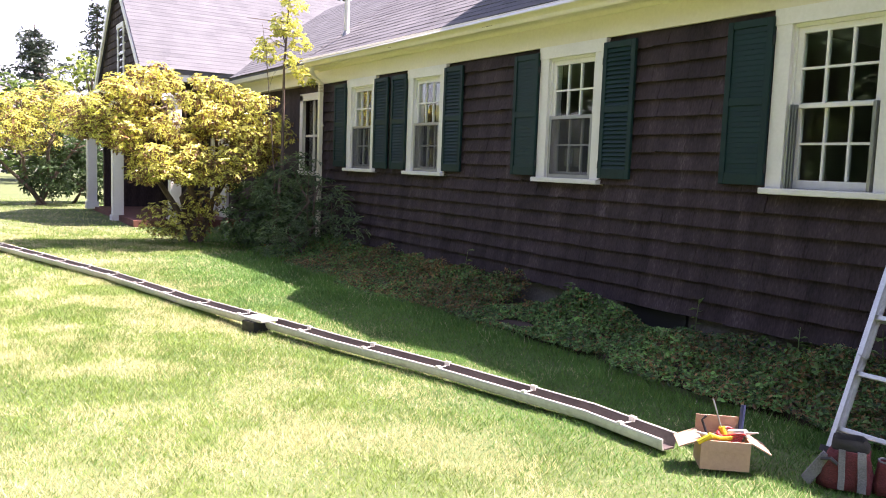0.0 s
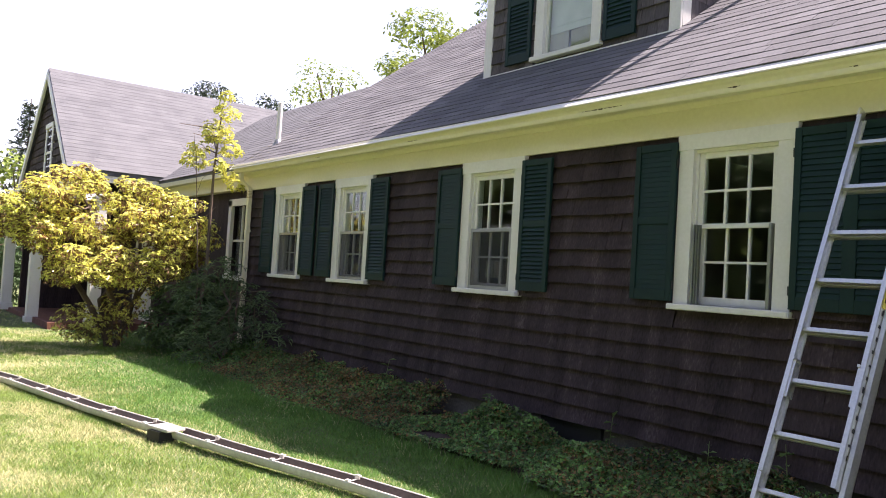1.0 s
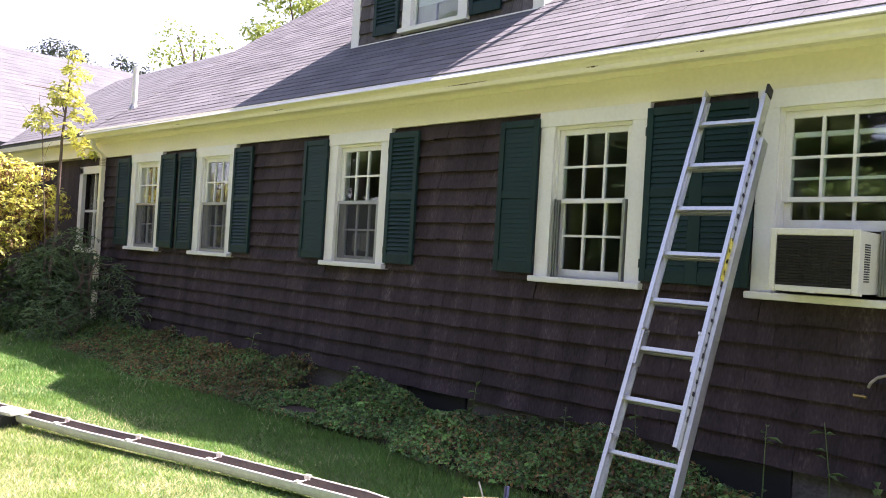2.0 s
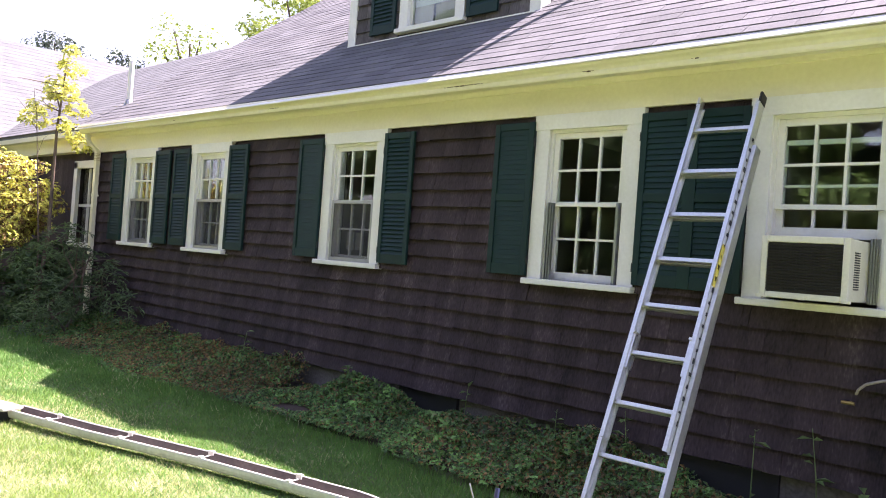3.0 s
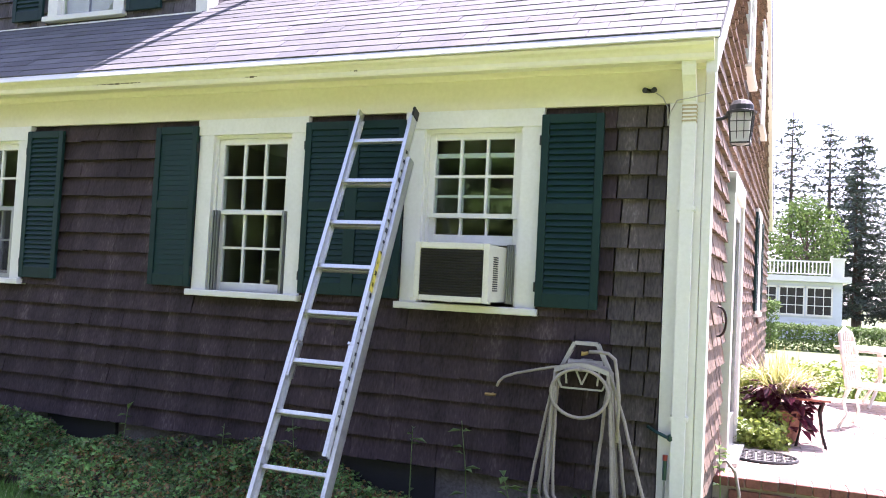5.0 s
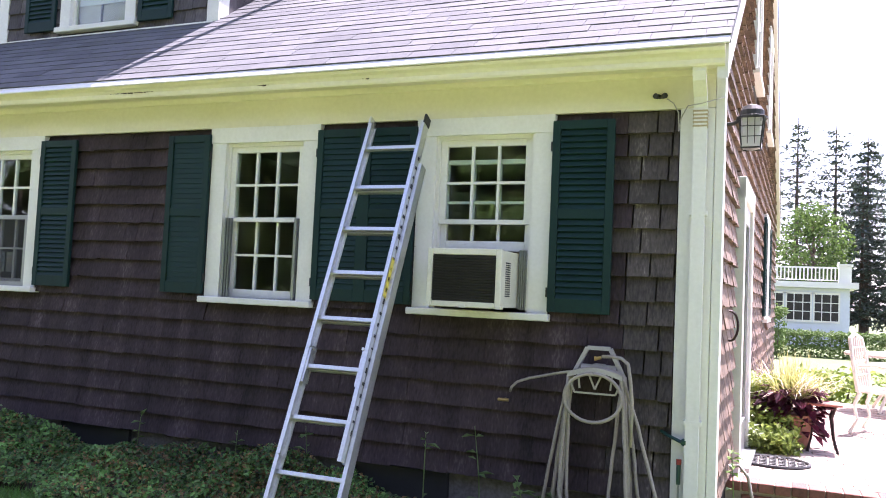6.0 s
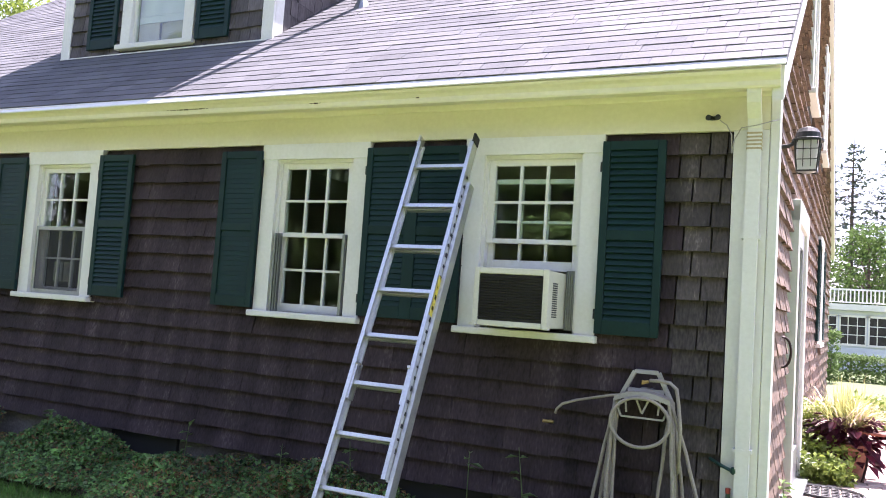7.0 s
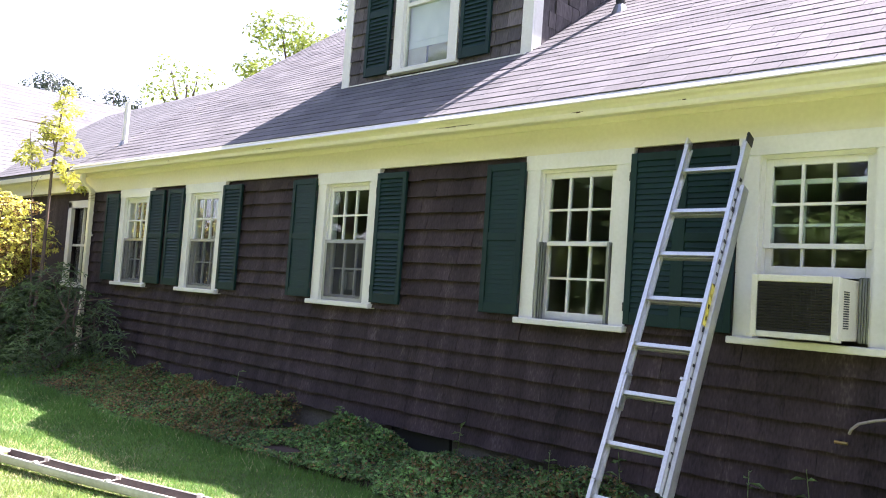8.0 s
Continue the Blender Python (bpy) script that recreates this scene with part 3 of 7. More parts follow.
def make_dormer():
    mid = (DX0 + DX1) / 2
    d = thing("dormer", pose(mid, DY, 0), "shingled roof dormer with white trim and a green shuttered window", "dormer", kind="structure")
    h = (DX1 - DX0) / 2
    zb = roof_z(DY)
    wx0, wx1, wz0, wz1 = -0.52, 0.42, zb + 0.08, zb + 1.52
    bm = bmesh.new()
    box(bm, -h, wx0, 0.02, 0.12, zb - 0.1, D_EAVE), box(bm, wx1, h, 0.02, 0.12, zb - 0.1, D_EAVE)
    box(bm, wx0, wx1, 0.02, 0.12, zb - 0.1, wz0), box(bm, wx0, wx1, 0.02, 0.12, wz1, D_EAVE)
    v = [bm.verts.new((x, y, z)) for y in (0.02, 0.12) for x, z in ((-h, D_EAVE), (h, D_EAVE), (D_FLAT, D_PEAK), (-D_FLAT, D_PEAK))]
    bm.faces.new(v[:4]), bm.faces.new(v[4:][::-1])
    part("front_wall", bm, M_SHINGLE_DORMER, d)
    depth = (D_EAVE - zb) / PITCH
    for s in (-1, 1):
        bm = bmesh.new()
        x0, x1 = sorted((s * h, s * (h - 0.1)))
        v = [bm.verts.new((x, y, z)) for x in (x0, x1) for y, z in ((0.02, zb - 0.1), (0.02, D_EAVE), (depth + 0.2, D_EAVE))]
        bm.faces.new(v[:3]), bm.faces.new(v[3:][::-1])
        for i in range(3):
            bm.faces.new((v[i], v[(i + 1) % 3], v[3 + (i + 1) % 3], v[3 + i]))
        part("cheek_wall", bm, M_SHINGLE_DORMER, d)
        x0, x1 = sorted((s * (h + 0.02), s * (h - 0.11)))
        boxes("corner_board", M_WHITE, d, (x0, x1, -0.012, 0.016, zb - 0.02, D_EAVE), bevel=0.003)
        x0, x1 = sorted((s * (h + 0.02), s * (h + 0.004)))
        boxes("corner_board", M_WHITE, d, (x0, x1, 0.018, 0.14, zb + 0.03, D_EAVE), bevel=0.003)
        bm = bmesh.new()
        back = (D_PEAK - zb) / PITCH + 0.2
        v = [bm.verts.new(p) for p in ((s * D_FLAT, -0.2, D_PEAK + 0.05), (s * (h + 0.18), -0.2, D_EAVE - 0.08), (s * (h + 0.18), back, D_EAVE - 0.08), (s * D_FLAT, back, D_PEAK + 0.05))]
        w = [bm.verts.new(q.co + Vector((0, 0, 0.08))) for q in v]
        bm.faces.new(v), bm.faces.new(w[::-1])
        for i in range(4):
            bm.faces.new((v[i], v[(i + 1) % 4], w[(i + 1) % 4], w[i]))
        part("roof_slope", bm, M_ROOF, d)
    # unseen flat top, added so the shadow it casts suits the lawn
    boxes("roof_top", M_ROOF, d, (-D_FLAT, D_FLAT, -0.2, (D_PEAK - zb) / PITCH + 0.2, D_PEAK + 0.05, D_PEAK + 0.13))
    # shingle courses on the front and on the cheeks
    step = 0.155
    r = random.Random(5)
    for lo, hi in ((-h + 0.115, wx0 - 0.02), (wx1 + 0.02, h - 0.115)):
        z = zb - 0.02
        while z < zb + 2.0:
            x = lo
            while x < hi - 0.02:
                w = min(r.uniform(0.09, 0.19), hi - x)
                if hi - x - w < 0.05:
                    w = hi - x
                if z + step + 0.03 > D_EAVE + (D_PEAK - D_EAVE) * min(1, (h - max(abs(x), abs(x + w))) / (h - D_FLAT)):
                    x += w
                    continue
                bm = bmesh.new()
                dz = r.uniform(-0.006, 0.006)
                vs = box(bm, x, x + w - 0.005, 0.0, 0.02, z + dz, z + step + 0.03)
                for q in vs:
                    q.co.y += (-0.012 if q.co.y < 0.01 and q.co.z < z + 0.05 else 0.012 if q.co.y < 0.01 else 0)
                part("shingle", bm, M_SHINGLE_DORMER, d)
                x += w
            z += step
    bm = bmesh.new()
    for s in (-1, 1):
        k = 0
        while zb + k * step < D_EAVE - 0.2:
            z = zb + k * step
            y = max(0.14, (z - zb) / PITCH - 0.3)
            while y < min((z + step - zb) / PITCH + 0.1, depth):
                w = r.uniform(0.09, 0.19)
                x0, x1 = sorted((s * h, s * (h + 0.016 + r.uniform(0, 0.006))))
                box(bm, x0, x1, y, y + w - 0.006, z + r.uniform(-0.006, 0.006), z + step)
                y += w
            k += 1
    tagged(part("cheek_shingles", bm, M_SHINGLE_DORMER, d), kind="stuff")
    boxes("flashing", M_WHITE, d, (-h + 0.02, h - 0.02, -0.045, 0.0, zb - 0.045, zb - 0.012), label="thin pale flashing strip")
    # window
    win = thing("window", pose((wx0 + wx1) / 2, 0, 0))
    win.parent = d
    o = (wx1 - wx0) / 2
    boxes("casing", M_WHITE, win, (-o - 0.01, -o + 0.12, -0.02, 0.03, wz0, wz1), (o - 0.12, o + 0.01, -0.02, 0.03, wz0, wz1), (-o - 0.02, o + 0.02, -0.025, 0.03, wz1, wz1 + 0.12), bevel=0.003)
    boxes("sill", M_WHITE, win, (-o - 0.04, o + 0.04, -0.06, 0.05, wz0 - 0.05, wz0), bevel=0.004)
    g = o - 0.12
    boxes("sash_frame", M_WHITE, win, (-g, -g + 0.03, 0.02, 0.06, wz0, wz1), (g - 0.03, g, 0.02, 0.06, wz0, wz1), (-g + 0.03, g - 0.03, 0.02, 0.06, wz0, wz0 + 0.03), (-g + 0.03, g - 0.03, 0.01, 0.06, wz0 + 0.70, wz0 + 0.74), (-g + 0.03, g - 0.03, 0.02, 0.06, wz1 - 0.03, wz1))
    for a, b in ((wz0 + 0.03, wz0 + 0.70), (wz0 + 0.74, wz1 - 0.03)):
        bm = bmesh.new()
        box(bm, -g + 0.03, g - 0.03, 0.038, 0.042, a, b)
        part("pane", bm, M_GLASS, win).visible_shadow = False
    boxes("blind", M_CURTAIN, win, (-g, g, 0.075, 0.08, wz0 + 0.24, wz0 + 0.31), (-g, g, 0.09, 0.095, wz0 + 0.32, wz1))
    boxes("shade_cloth", M_INSIDE, win, (-g, -0.06, 0.085, 0.09, wz0, wz0 + 0.25), (-0.06, g, 0.12, 0.125, wz0, wz0 + 0.25))
    boxes("dark_room", M_INSIDE, win, (-g - 0.02, g + 0.02, 0.5, 0.52, wz0 - 0.3, wz1 + 0.1))
    return d, wx0, wx1, wz0


dormer, dwx0, dwx1, dwz0 = make_dormer()
mid_d = (DX0 + DX1) / 2
for cx in (mid_d + dwx0 - 0.26, mid_d + dwx1 + 0.26):
    src = next(o for o in bpy.data.objects if o.name.startswith("shutter") and o.parent is None)
    s = copy_thing(src, pose(cx, DY - 0.012, dwz0 - 0.02) @ Matrix.Diagonal((1.05, 1, 1.16, 1)))
    tagged(s, "dark green louvred shutter on the shingled dormer", "shutter", "green shutters on the dormer")

# ---- wing on the far end, and the link to it ----
link = roof_slab("roof_link", -17.5, XL + 0.02, 0.15, 3.29, 2.8, 5.2, 5.45, 3.29, 0.06, M_ROOF,
                 label="grey asphalt shingle roof of the low link wing", category="roof", kind="structure")
wall_with_holes("wall_link", -17.0, XL, 0.45, 0.6, G, 3.3, [(-13.3, -12.2, 1.5, 2.7)], M_SHINGLE, label="dark shingled recessed wall of the link wing", category="wall", kind="structure")
boxes("frieze_link", M_CREAM, None, (-16.6, XL - 0.03, 0.30, 0.45, 2.95, 3.24), (-16.6, XL - 0.03, 0.14, 0.30, 3.16, 3.24))
tagged(bpy.data.objects["frieze_link"], "cream frieze board under the link wing eave", "trim", kind="structure")
w6 = thing("window_6", pose(-12.75, 0.45, 0), "white framed window in the recessed link wing", "window", kind="structure")
boxes("casing", M_WHITE, w6, (-0.65, -0.52, -0.03, 0.03, 1.45, 2.8), (0.52, 0.65, -0.03, 0.03, 1.45, 2.8), (-0.65, 0.65, -0.03, 0.03, 2.7, 2.82), (-0.67, 0.67, -0.06, 0.03, 1.42, 1.5))
boxes("muntin", M_WHITE, w6, (-0.19, -0.16, 0.03, 0.06, 1.5, 2.7), (0.16, 0.19, 0.03, 0.06, 1.5, 2.7), (-0.52, 0.52, 0.035, 0.055, 2.08, 2.12))
bm = bmesh.new()
box(bm, -0.52, 0.52, 0.07, 0.075, 1.5, 2.7)
part("pane", bm, M_GLASS, w6).visible_shadow = False
boxes("room", M_INSIDE, w6, (-1.2, 1.2, 1.6, 1.7, 1.0, 2.9))

WX, WY = -19.1, -1.5        # ridge line and gable plane of the wing
W_PEAK, W_EAVE, W_HALF = 5.72, 3.38, 2.55
bm = bmesh.new()
pr = [(-W_HALF, W_EAVE), (0, W_PEAK), (W_HALF, W_EAVE), (W_HALF, W_EAVE - 0.08), (0, W_PEAK - 0.11), (-W_HALF, W_EAVE - 0.08)]
a = [bm.verts.new((WX + x, WY - 0.12, z)) for x, z in pr]
b = [bm.verts.new((WX + x, 7.0, z)) for x, z in pr]
bm.faces.new(a), bm.faces.new(b[::-1])
for i in range(6):
    bm.faces.new((a[i], b[i], b[(i + 1) % 6], a[(i + 1) % 6]))
roof_wing = tagged(part("roof_wing", bm, M_ROOF), "pale grey shingled gable roof of the far wing", "roof", kind="structure")
bm = bmesh.new()
v = [bm.verts.new((WX + x, y, z)) for y in (WY, WY + 0.12) for x, z in ((-W_HALF + 0.15, 3.0), (W_HALF - 0.15, 3.0), (W_HALF - 0.15, W_EAVE - 0.02), (0, W_PEAK - 0.12), (-W_HALF + 0.15, W_EAVE - 0.02))]
bm.faces.new(v[:5]), bm.faces.new(v[5:][::-1])
for i in range(5):
    bm.faces.new((v[i], v[(i + 1) % 5], v[5 + (i + 1) % 5], v[5 + i]))
wall_wing_gable = tagged(part("wall_wing_gable", bm, M_SHINGLE), "dark shingled gable above the porch of the wing", "wall", kind="structure")
bm = bmesh.new()
k = 0
while 3.1 + k * 0.16 < W_PEAK - 0.3:
    z = 3.1 + k * 0.16
    hw = min(W_HALF - 0.15, (W_PEAK - 0.2 - z) / ((W_PEAK - W_EAVE) / W_HALF))
    x = -hw
    while x < hw:
        box(bm, WX + x, WX + min(x + 0.2, hw), WY - 0.03, WY, z, z + 0.13)
        x += 0.21
    k += 1
tagged(part("gable_shingles", bm, M_SHINGLE, wall_wing_gable), kind="stuff")
for s in (-1, 1):
    bm = bmesh.new()
    v = [bm.verts.new(p) for p in ((WX, WY - 0.14, W_PEAK - 0.02), (WX + s * W_HALF, WY - 0.14, W_EAVE - 0.02), (WX + s * W_HALF, WY - 0.14, W_EAVE - 0.2), (WX, WY - 0.14, W_PEAK - 0.22))]
    w = [bm.verts.new(q.co + Vector((0, 0.05, 0))) for q in v]
    bm.faces.new(v), bm.faces.new(w[::-1])
    for i in range(4):
        bm.faces.new((v[i], v[(i + 1) % 4], w[(i + 1) % 4], w[i]))
    tagged(part("rake_board" if s > 0 else "rake_board_west", bm, M_WHITE), "white rake board along the wing gable", "trim", kind="structure")
boxes("eave_board", M_WHITE, None, (WX + W_HALF - 0.13, WX + W_HALF - 0.02, WY, 6.5, W_EAVE - 0.22, W_EAVE - 0.085))
tagged(bpy.data.objects["eave_board"], "white board along the wing eave", "trim", kind="structure")
boxes("porch_beam", M_WHITE, None, (WX - W_HALF + 0.1, WX + W_HALF - 0.1, WY - 0.35, WY + 0.2, 2.86, 3.1))
tagged(bpy.data.objects["porch_beam"], "white beam over the porch columns", "beam", kind="structure")
boxes("wall_wing", M_SHINGLE, None, (WX - W_HALF + 0.2, WX + W_HALF - 0.25, 0.4, 0.55, G, 3.6), (WX + W_HALF - 0.4, WX + W_HALF - 0.26, 0.55, 6.5, G, 3.35), (WX - W_HALF + 0.06, WX - W_HALF + 0.196, -1.45, 0.55, G, 3.1))
tagged(bpy.data.objects["wall_wing"], "dark shingled wall at the back of the porch", "wall", kind="structure")
boxes("porch_floor", material("porch_brick", (0.22, 0.09, 0.06), (0.12, 0.05, 0.035), rough=0.9, bump=0.4), None, (WX - W_HALF, WX + W_HALF - 0.2, WY - 0.2, 0.4, G - 0.2, G + 0.12))
tagged(bpy.data.objects["porch_floor"], "low red brick porch floor", "porch floor", kind="structure")
w7 = thing("window_7", pose(WX + 0.25, WY - 0.03, 0), "narrow white sash window in the wing gable", "window", kind="structure")
boxes("casing", M_WHITE, w7, (-0.36, -0.27, -0.02, 0.03, 3.3, 4.45), (0.27, 0.36, -0.02, 0.03, 3.3, 4.45), (-0.38, 0.38, -0.03, 0.03, 4.4, 4.5), (-0.4, 0.4, -0.05, 0.03, 3.22, 3.3), (-0.27, 0.27, -0.01, 0.02, 3.83, 3.88))
bm = bmesh.new()
box(bm, -0.27, 0.27, 0.0, 0.004, 3.3, 4.4)
part("pane", bm, M_GLASS, w7).visible_shadow = False


def make_column(x, y, z0, z1, w):
    c = thing("porch_column", pose(x, y, 0), "square white painted porch column with a plinth", "column", "porch columns")
    boxes("shaft", M_WHITE, c, (-w / 2, w / 2, -w / 2, w / 2, z0 + 0.12, z1), bevel=0.006)
    boxes("plinth", M_WHITE, c, (-w / 2 - 0.03, w / 2 + 0.03, -w / 2 - 0.03, w / 2 + 0.03, z0 - 0.05, z0 + 0.12), bevel=0.01)
    boxes("capital", M_WHITE, c, (-w / 2 - 0.025, w / 2 + 0.025, -w / 2 - 0.025, w / 2 + 0.025, z1 - 0.1, z1), bevel=0.006)


make_column(-18.4, WY - 0.2, G, 2.87, 0.22)
make_column(-21.4, WY - 0.25, G + 0.12, 2.87, 0.22)
make_column(-16.75, WY + 0.6, G + 0.1, 2.87, 0.22)
d2 = thing("door_2", pose(-17.9, 0.38, G + 0.12), "white panelled door at the back of the porch", "door", kind="structure")
boxes("door_leaf", M_WHITE, d2, (-0.45, 0.45, -0.03, 0.02, 0, 2.05), bevel=0.004)
boxes("door_frame", M_WHITE, d2, (-0.58, -0.45, -0.05, 0.02, 0, 2.18), (0.45, 0.58, -0.05, 0.02, 0, 2.18), (-0.45, 0.45, -0.05, 0.02, 2.05, 2.18), bevel=0.004)

# roof vents
def make_pipe(x, y, r, top, mat, label):
    p = thing("vent_pipe", pose(x, y, roof_z(y)), label, "vent pipe")
    bm = bmesh.new()
    tube(bm, [(0, 0, -0.1), (0, 0, top)], r, 12)
    part("pipe", bm, mat, p, smooth=False)
    bm = bmesh.new()
    lathe(bm, [(r + 0.05, -0.06), (r + 0.02, 0.02), (r + 0.004, 0.05)], 14)
    part("flashing", bm, M_STEEL, p, "grey metal flashing")


make_pipe(-3.9, 1.68, 0.045, 2.5, M_BLACK, "tall dark vent pipe standing on the roof")
make_pipe(-11.35, 0.32, 0.04, 0.62, M_WHITE, "short white vent pipe on the roof")

# ---- ladder ----
def make_ladder():
    foot, top = Vector((0, -1.150, G + 0.01)), Vector((0, -0.055, 2.745))
    d = (top - foot).normalized()
    lad = thing("extension_ladder", Matrix.Translation((-2.026, 0, 0)), "bare aluminium extension ladder leaning against the eave", "ladder")
    turn = Matrix((Vector((1, 0, 0)), d.cross(Vector((1, 0, 0))) * -1, d)).transposed().to_4x4()
    first = 0.127                               # height of the lowest rung along the rails
    def frame_at(s, off):
        return Matrix.Translation(foot + d * s) @ turn @ Matrix.Translation((0, off, 0))
    # sections: half width, offset towards the viewer, start, end
    length = (top - foot).length
    sign = -1 if (turn @ Vector((0, 1, 0))).y > 0 else 1
    for nm, hw, off, s0, s1 in (("base_section", 0.232, 0.0, 0.0, 2.45), ("fly_section", 0.203, sign * 0.045, 0.52, length + 0.03)):
        sec = thing(nm)
        sec.parent = lad
        for s in (-1, 1):
            bm = bmesh.new()
            m = frame_at(s0, off)
            L = s1 - s0
            box(bm, s * hw - 0.003, s * hw + 0.003, -0.034, 0.034, 0, L, m)
            for e in (-1, 1):
                a, b = sorted((s * hw + s * 0.003, s * hw - s * 0.022))
                box(bm, a, b, e * 0.034 - 0.003, e * 0.034 + 0.003, 0, L, m)
            part("rail", bm, M_ALU, sec)
        k = 0
        while first + 0.305 * k < s1 - 0.05:
            z = first + 0.305 * k
            if z > s0 + 0.02:
                bm = bmesh.new()
                m = frame_at(z, off)
                box(bm, -hw + 0.003, hw - 0.003, -0.016, 0.016, -0.012, 0.014, m)
                soft_edges(bm, 0.005, 2)
                part("rung", bm, M_ALU, sec)
            k += 1
        if nm == "fly_section":
            for s in (-1, 1):
                bm = bmesh.new()
                m = frame_at(first + 0.305 * 3, off)
                box(bm, s * (hw - 0.028) - 0.008, s * (hw - 0.028) + 0.008, -0.03, -0.018, -0.10, 0.12, m)
                box(bm, s * (hw - 0.028) - 0.008, s * (hw - 0.028) + 0.008, 0.018, 0.03, -0.10, 0.12, m)
                box(bm, s * (hw - 0.028) - 0.006, s * (hw - 0.028) + 0.006, -0.03, 0.05, 0.11, 0.125, m)
                part("rung_lock", bm, M_ALU, sec, "hooked metal rung lock")
                bm = bmesh.new()
                box(bm, s * hw - 0.008, s * hw + 0.008, -0.04, 0.04, -0.035, 0.035, frame_at(s1 + 0.02, off))
                soft_edges(bm, 0.008, 2)
                part("end_cap", bm, M_BLACK if s > 0 else M_ALU, sec, "black rubber end cap" if s > 0 else "")
            bm = bmesh.new()
            box(bm, hw + 0.004, hw + 0.0065, -0.025, 0.025, 0.98, 1.24, frame_at(s0, off))
            part("warning_label", bm, material("yellow_label", (0.75, 0.62, 0.08), rough=0.5), sec, "yellow and white warning label")
            bm = bmesh.new()
            r = random.Random(2)
            for i in range(26):
                z = 0.15 + i * 0.072
                w = r.uniform(0.010, 0.03)
                box(bm, hw + 0.004, hw + 0.0065, r.uniform(-0.02, 0.0), r.uniform(0.005, 0.02), z, z + w, frame_at(s0, off))
            tagged(part("rail_lettering", bm, M_BLACK, sec, "small dark printed marks"), kind="stuff")
        else:
            for s in (-1, 1):
                bm = bmesh.new()
                box(bm, s * hw - 0.03, s * hw + 0.03, -0.045, 0.045, -0.012, 0.02, frame_at(0, 0))
                box(bm, s * hw - 0.006, s * hw + 0.006, -0.03, 0.03, 0.0, 0.11, frame_at(0, 0))
                part("foot", bm, M_BLACK, sec, "black rubber foot")
    return lad


make_ladder()

# ---- air conditioner ----
M_ACBODY = material("cream_plastic_casing", (0.72, 0.70, 0.58), (0.62, 0.60, 0.48), rough=0.5, scale=5, bump=0.05)
M_COIL = material("dark_coil_fins", (0.05, 0.045, 0.04), (0.02, 0.018, 0.016), rough=0.5, metal=0.4, fine=160, bump=0.5)


M_FIN = material("dull_grey_fin", (0.05, 0.046, 0.042), rough=0.5, metal=0.4, bump=0.1)


def make_ac():
    ac = thing("air_conditioner", pose(-1.437, 0, 1.605), "cream window air conditioner with dark fins on the sill", "air conditioner")
    W, D0, H = 0.237, -0.30, 0.355
    bm = bmesh.new()
    box(bm, -W, W, D0 + 0.02, 0.10, 0.008, H)
    soft_edges(bm, 0.010, 2)
    part("casing", bm, M_ACBODY, ac)
    boxes("front_frame", M_ACBODY, ac, (-W - 0.004, -W + 0.032, D0, D0 + 0.03, 0, H + 0.004), (W - 0.032, W + 0.004, D0, D0 + 0.03, 0, H + 0.004), (-W + 0.032, W - 0.032, D0, D0 + 0.03, H - 0.035, H + 0.004), (-W + 0.032, W - 0.032, D0, D0 + 0.03, 0, 0.035), bevel=0.004)
    boxes("coil", M_COIL, ac, (-W + 0.03, W - 0.03, D0 + 0.012, D0 + 0.022, 0.03, H - 0.03))
    bm = bmesh.new()
    box(bm, -W + 0.032, W - 0.032, -0.004, 0.004, -0.0045, 0.0045)
    fin = bm
    first = None
    for k in range(17):
        z = 0.05 + k * (H - 0.10) / 16
        if first is None:
            first = part("fin", fin, M_FIN, ac, at=pose(0, D0 + 0.008, z, 35))
        else:
            ob = new("fin", first.data)
            ob.parent, ob.matrix_basis = ac, pose(0, D0 + 0.008, z, 35)
    bm = bmesh.new()
    for k in range(21):
        x = -W + 0.04 + k * (2 * W - 0.08) / 20
        box(bm, x - 0.0012, x + 0.0012, D0 - 0.002, D0 + 0.001, 0.036, H - 0.036)
    tagged(part("wire_guard", bm, M_BLACK, ac, "fine dark guard wires"), kind="stuff")
    bm = bmesh.new()
    for c in range(2):
        for k in range(16):
            z = 0.075 + k * 0.0135
            y = D0 + 0.10 + c * 0.05
            box(bm, W - 0.002, W + 0.0025, y, y + 0.042, z, z + 0.0075)
    part("side_vent", bm, M_BLACK, ac, "dark slotted side vent")
    for s in (-1, 0, 1):
        boxes("lug", M_ACBODY, ac, (s * W - 0.02, s * W + 0.02, D0 - 0.006, D0 + 0.02, -0.001, 0.016))
    panel = boxes("side_panel", M_STEEL, ac, (W + 0.001, W + 0.10, 0.062, 0.068, 0.0, H + 0.02), label="pleated grey side panel")
    for k in range(7):
        boxes("pleat", M_STEEL, panel, (W + 0.01 + 0.014 * k, W + 0.018 + 0.014 * k, 0.05, 0.0615, 0.0, H + 0.02))
    boxes("side_panel", M_STEEL, ac, (-W - 0.075, -W - 0.001, 0.062, 0.068, 0.0, H + 0.02), label="pleated grey side panel")


make_ac()

# ---- hose on its holder ----
M_HOSE = material("tan_rubber_hose", (0.38, 0.335, 0.275), (0.27, 0.24, 0.20), rough=0.55, scale=10, fine=80, bump=0.1)
M_HOLDER = material("grey_beige_plastic", (0.44, 0.415, 0.37), (0.34, 0.32, 0.28), rough=0.5, bump=0.05)
M_BRASS = material("worn_brass", (0.55, 0.38, 0.12), rough=0.4, metal=0.9)


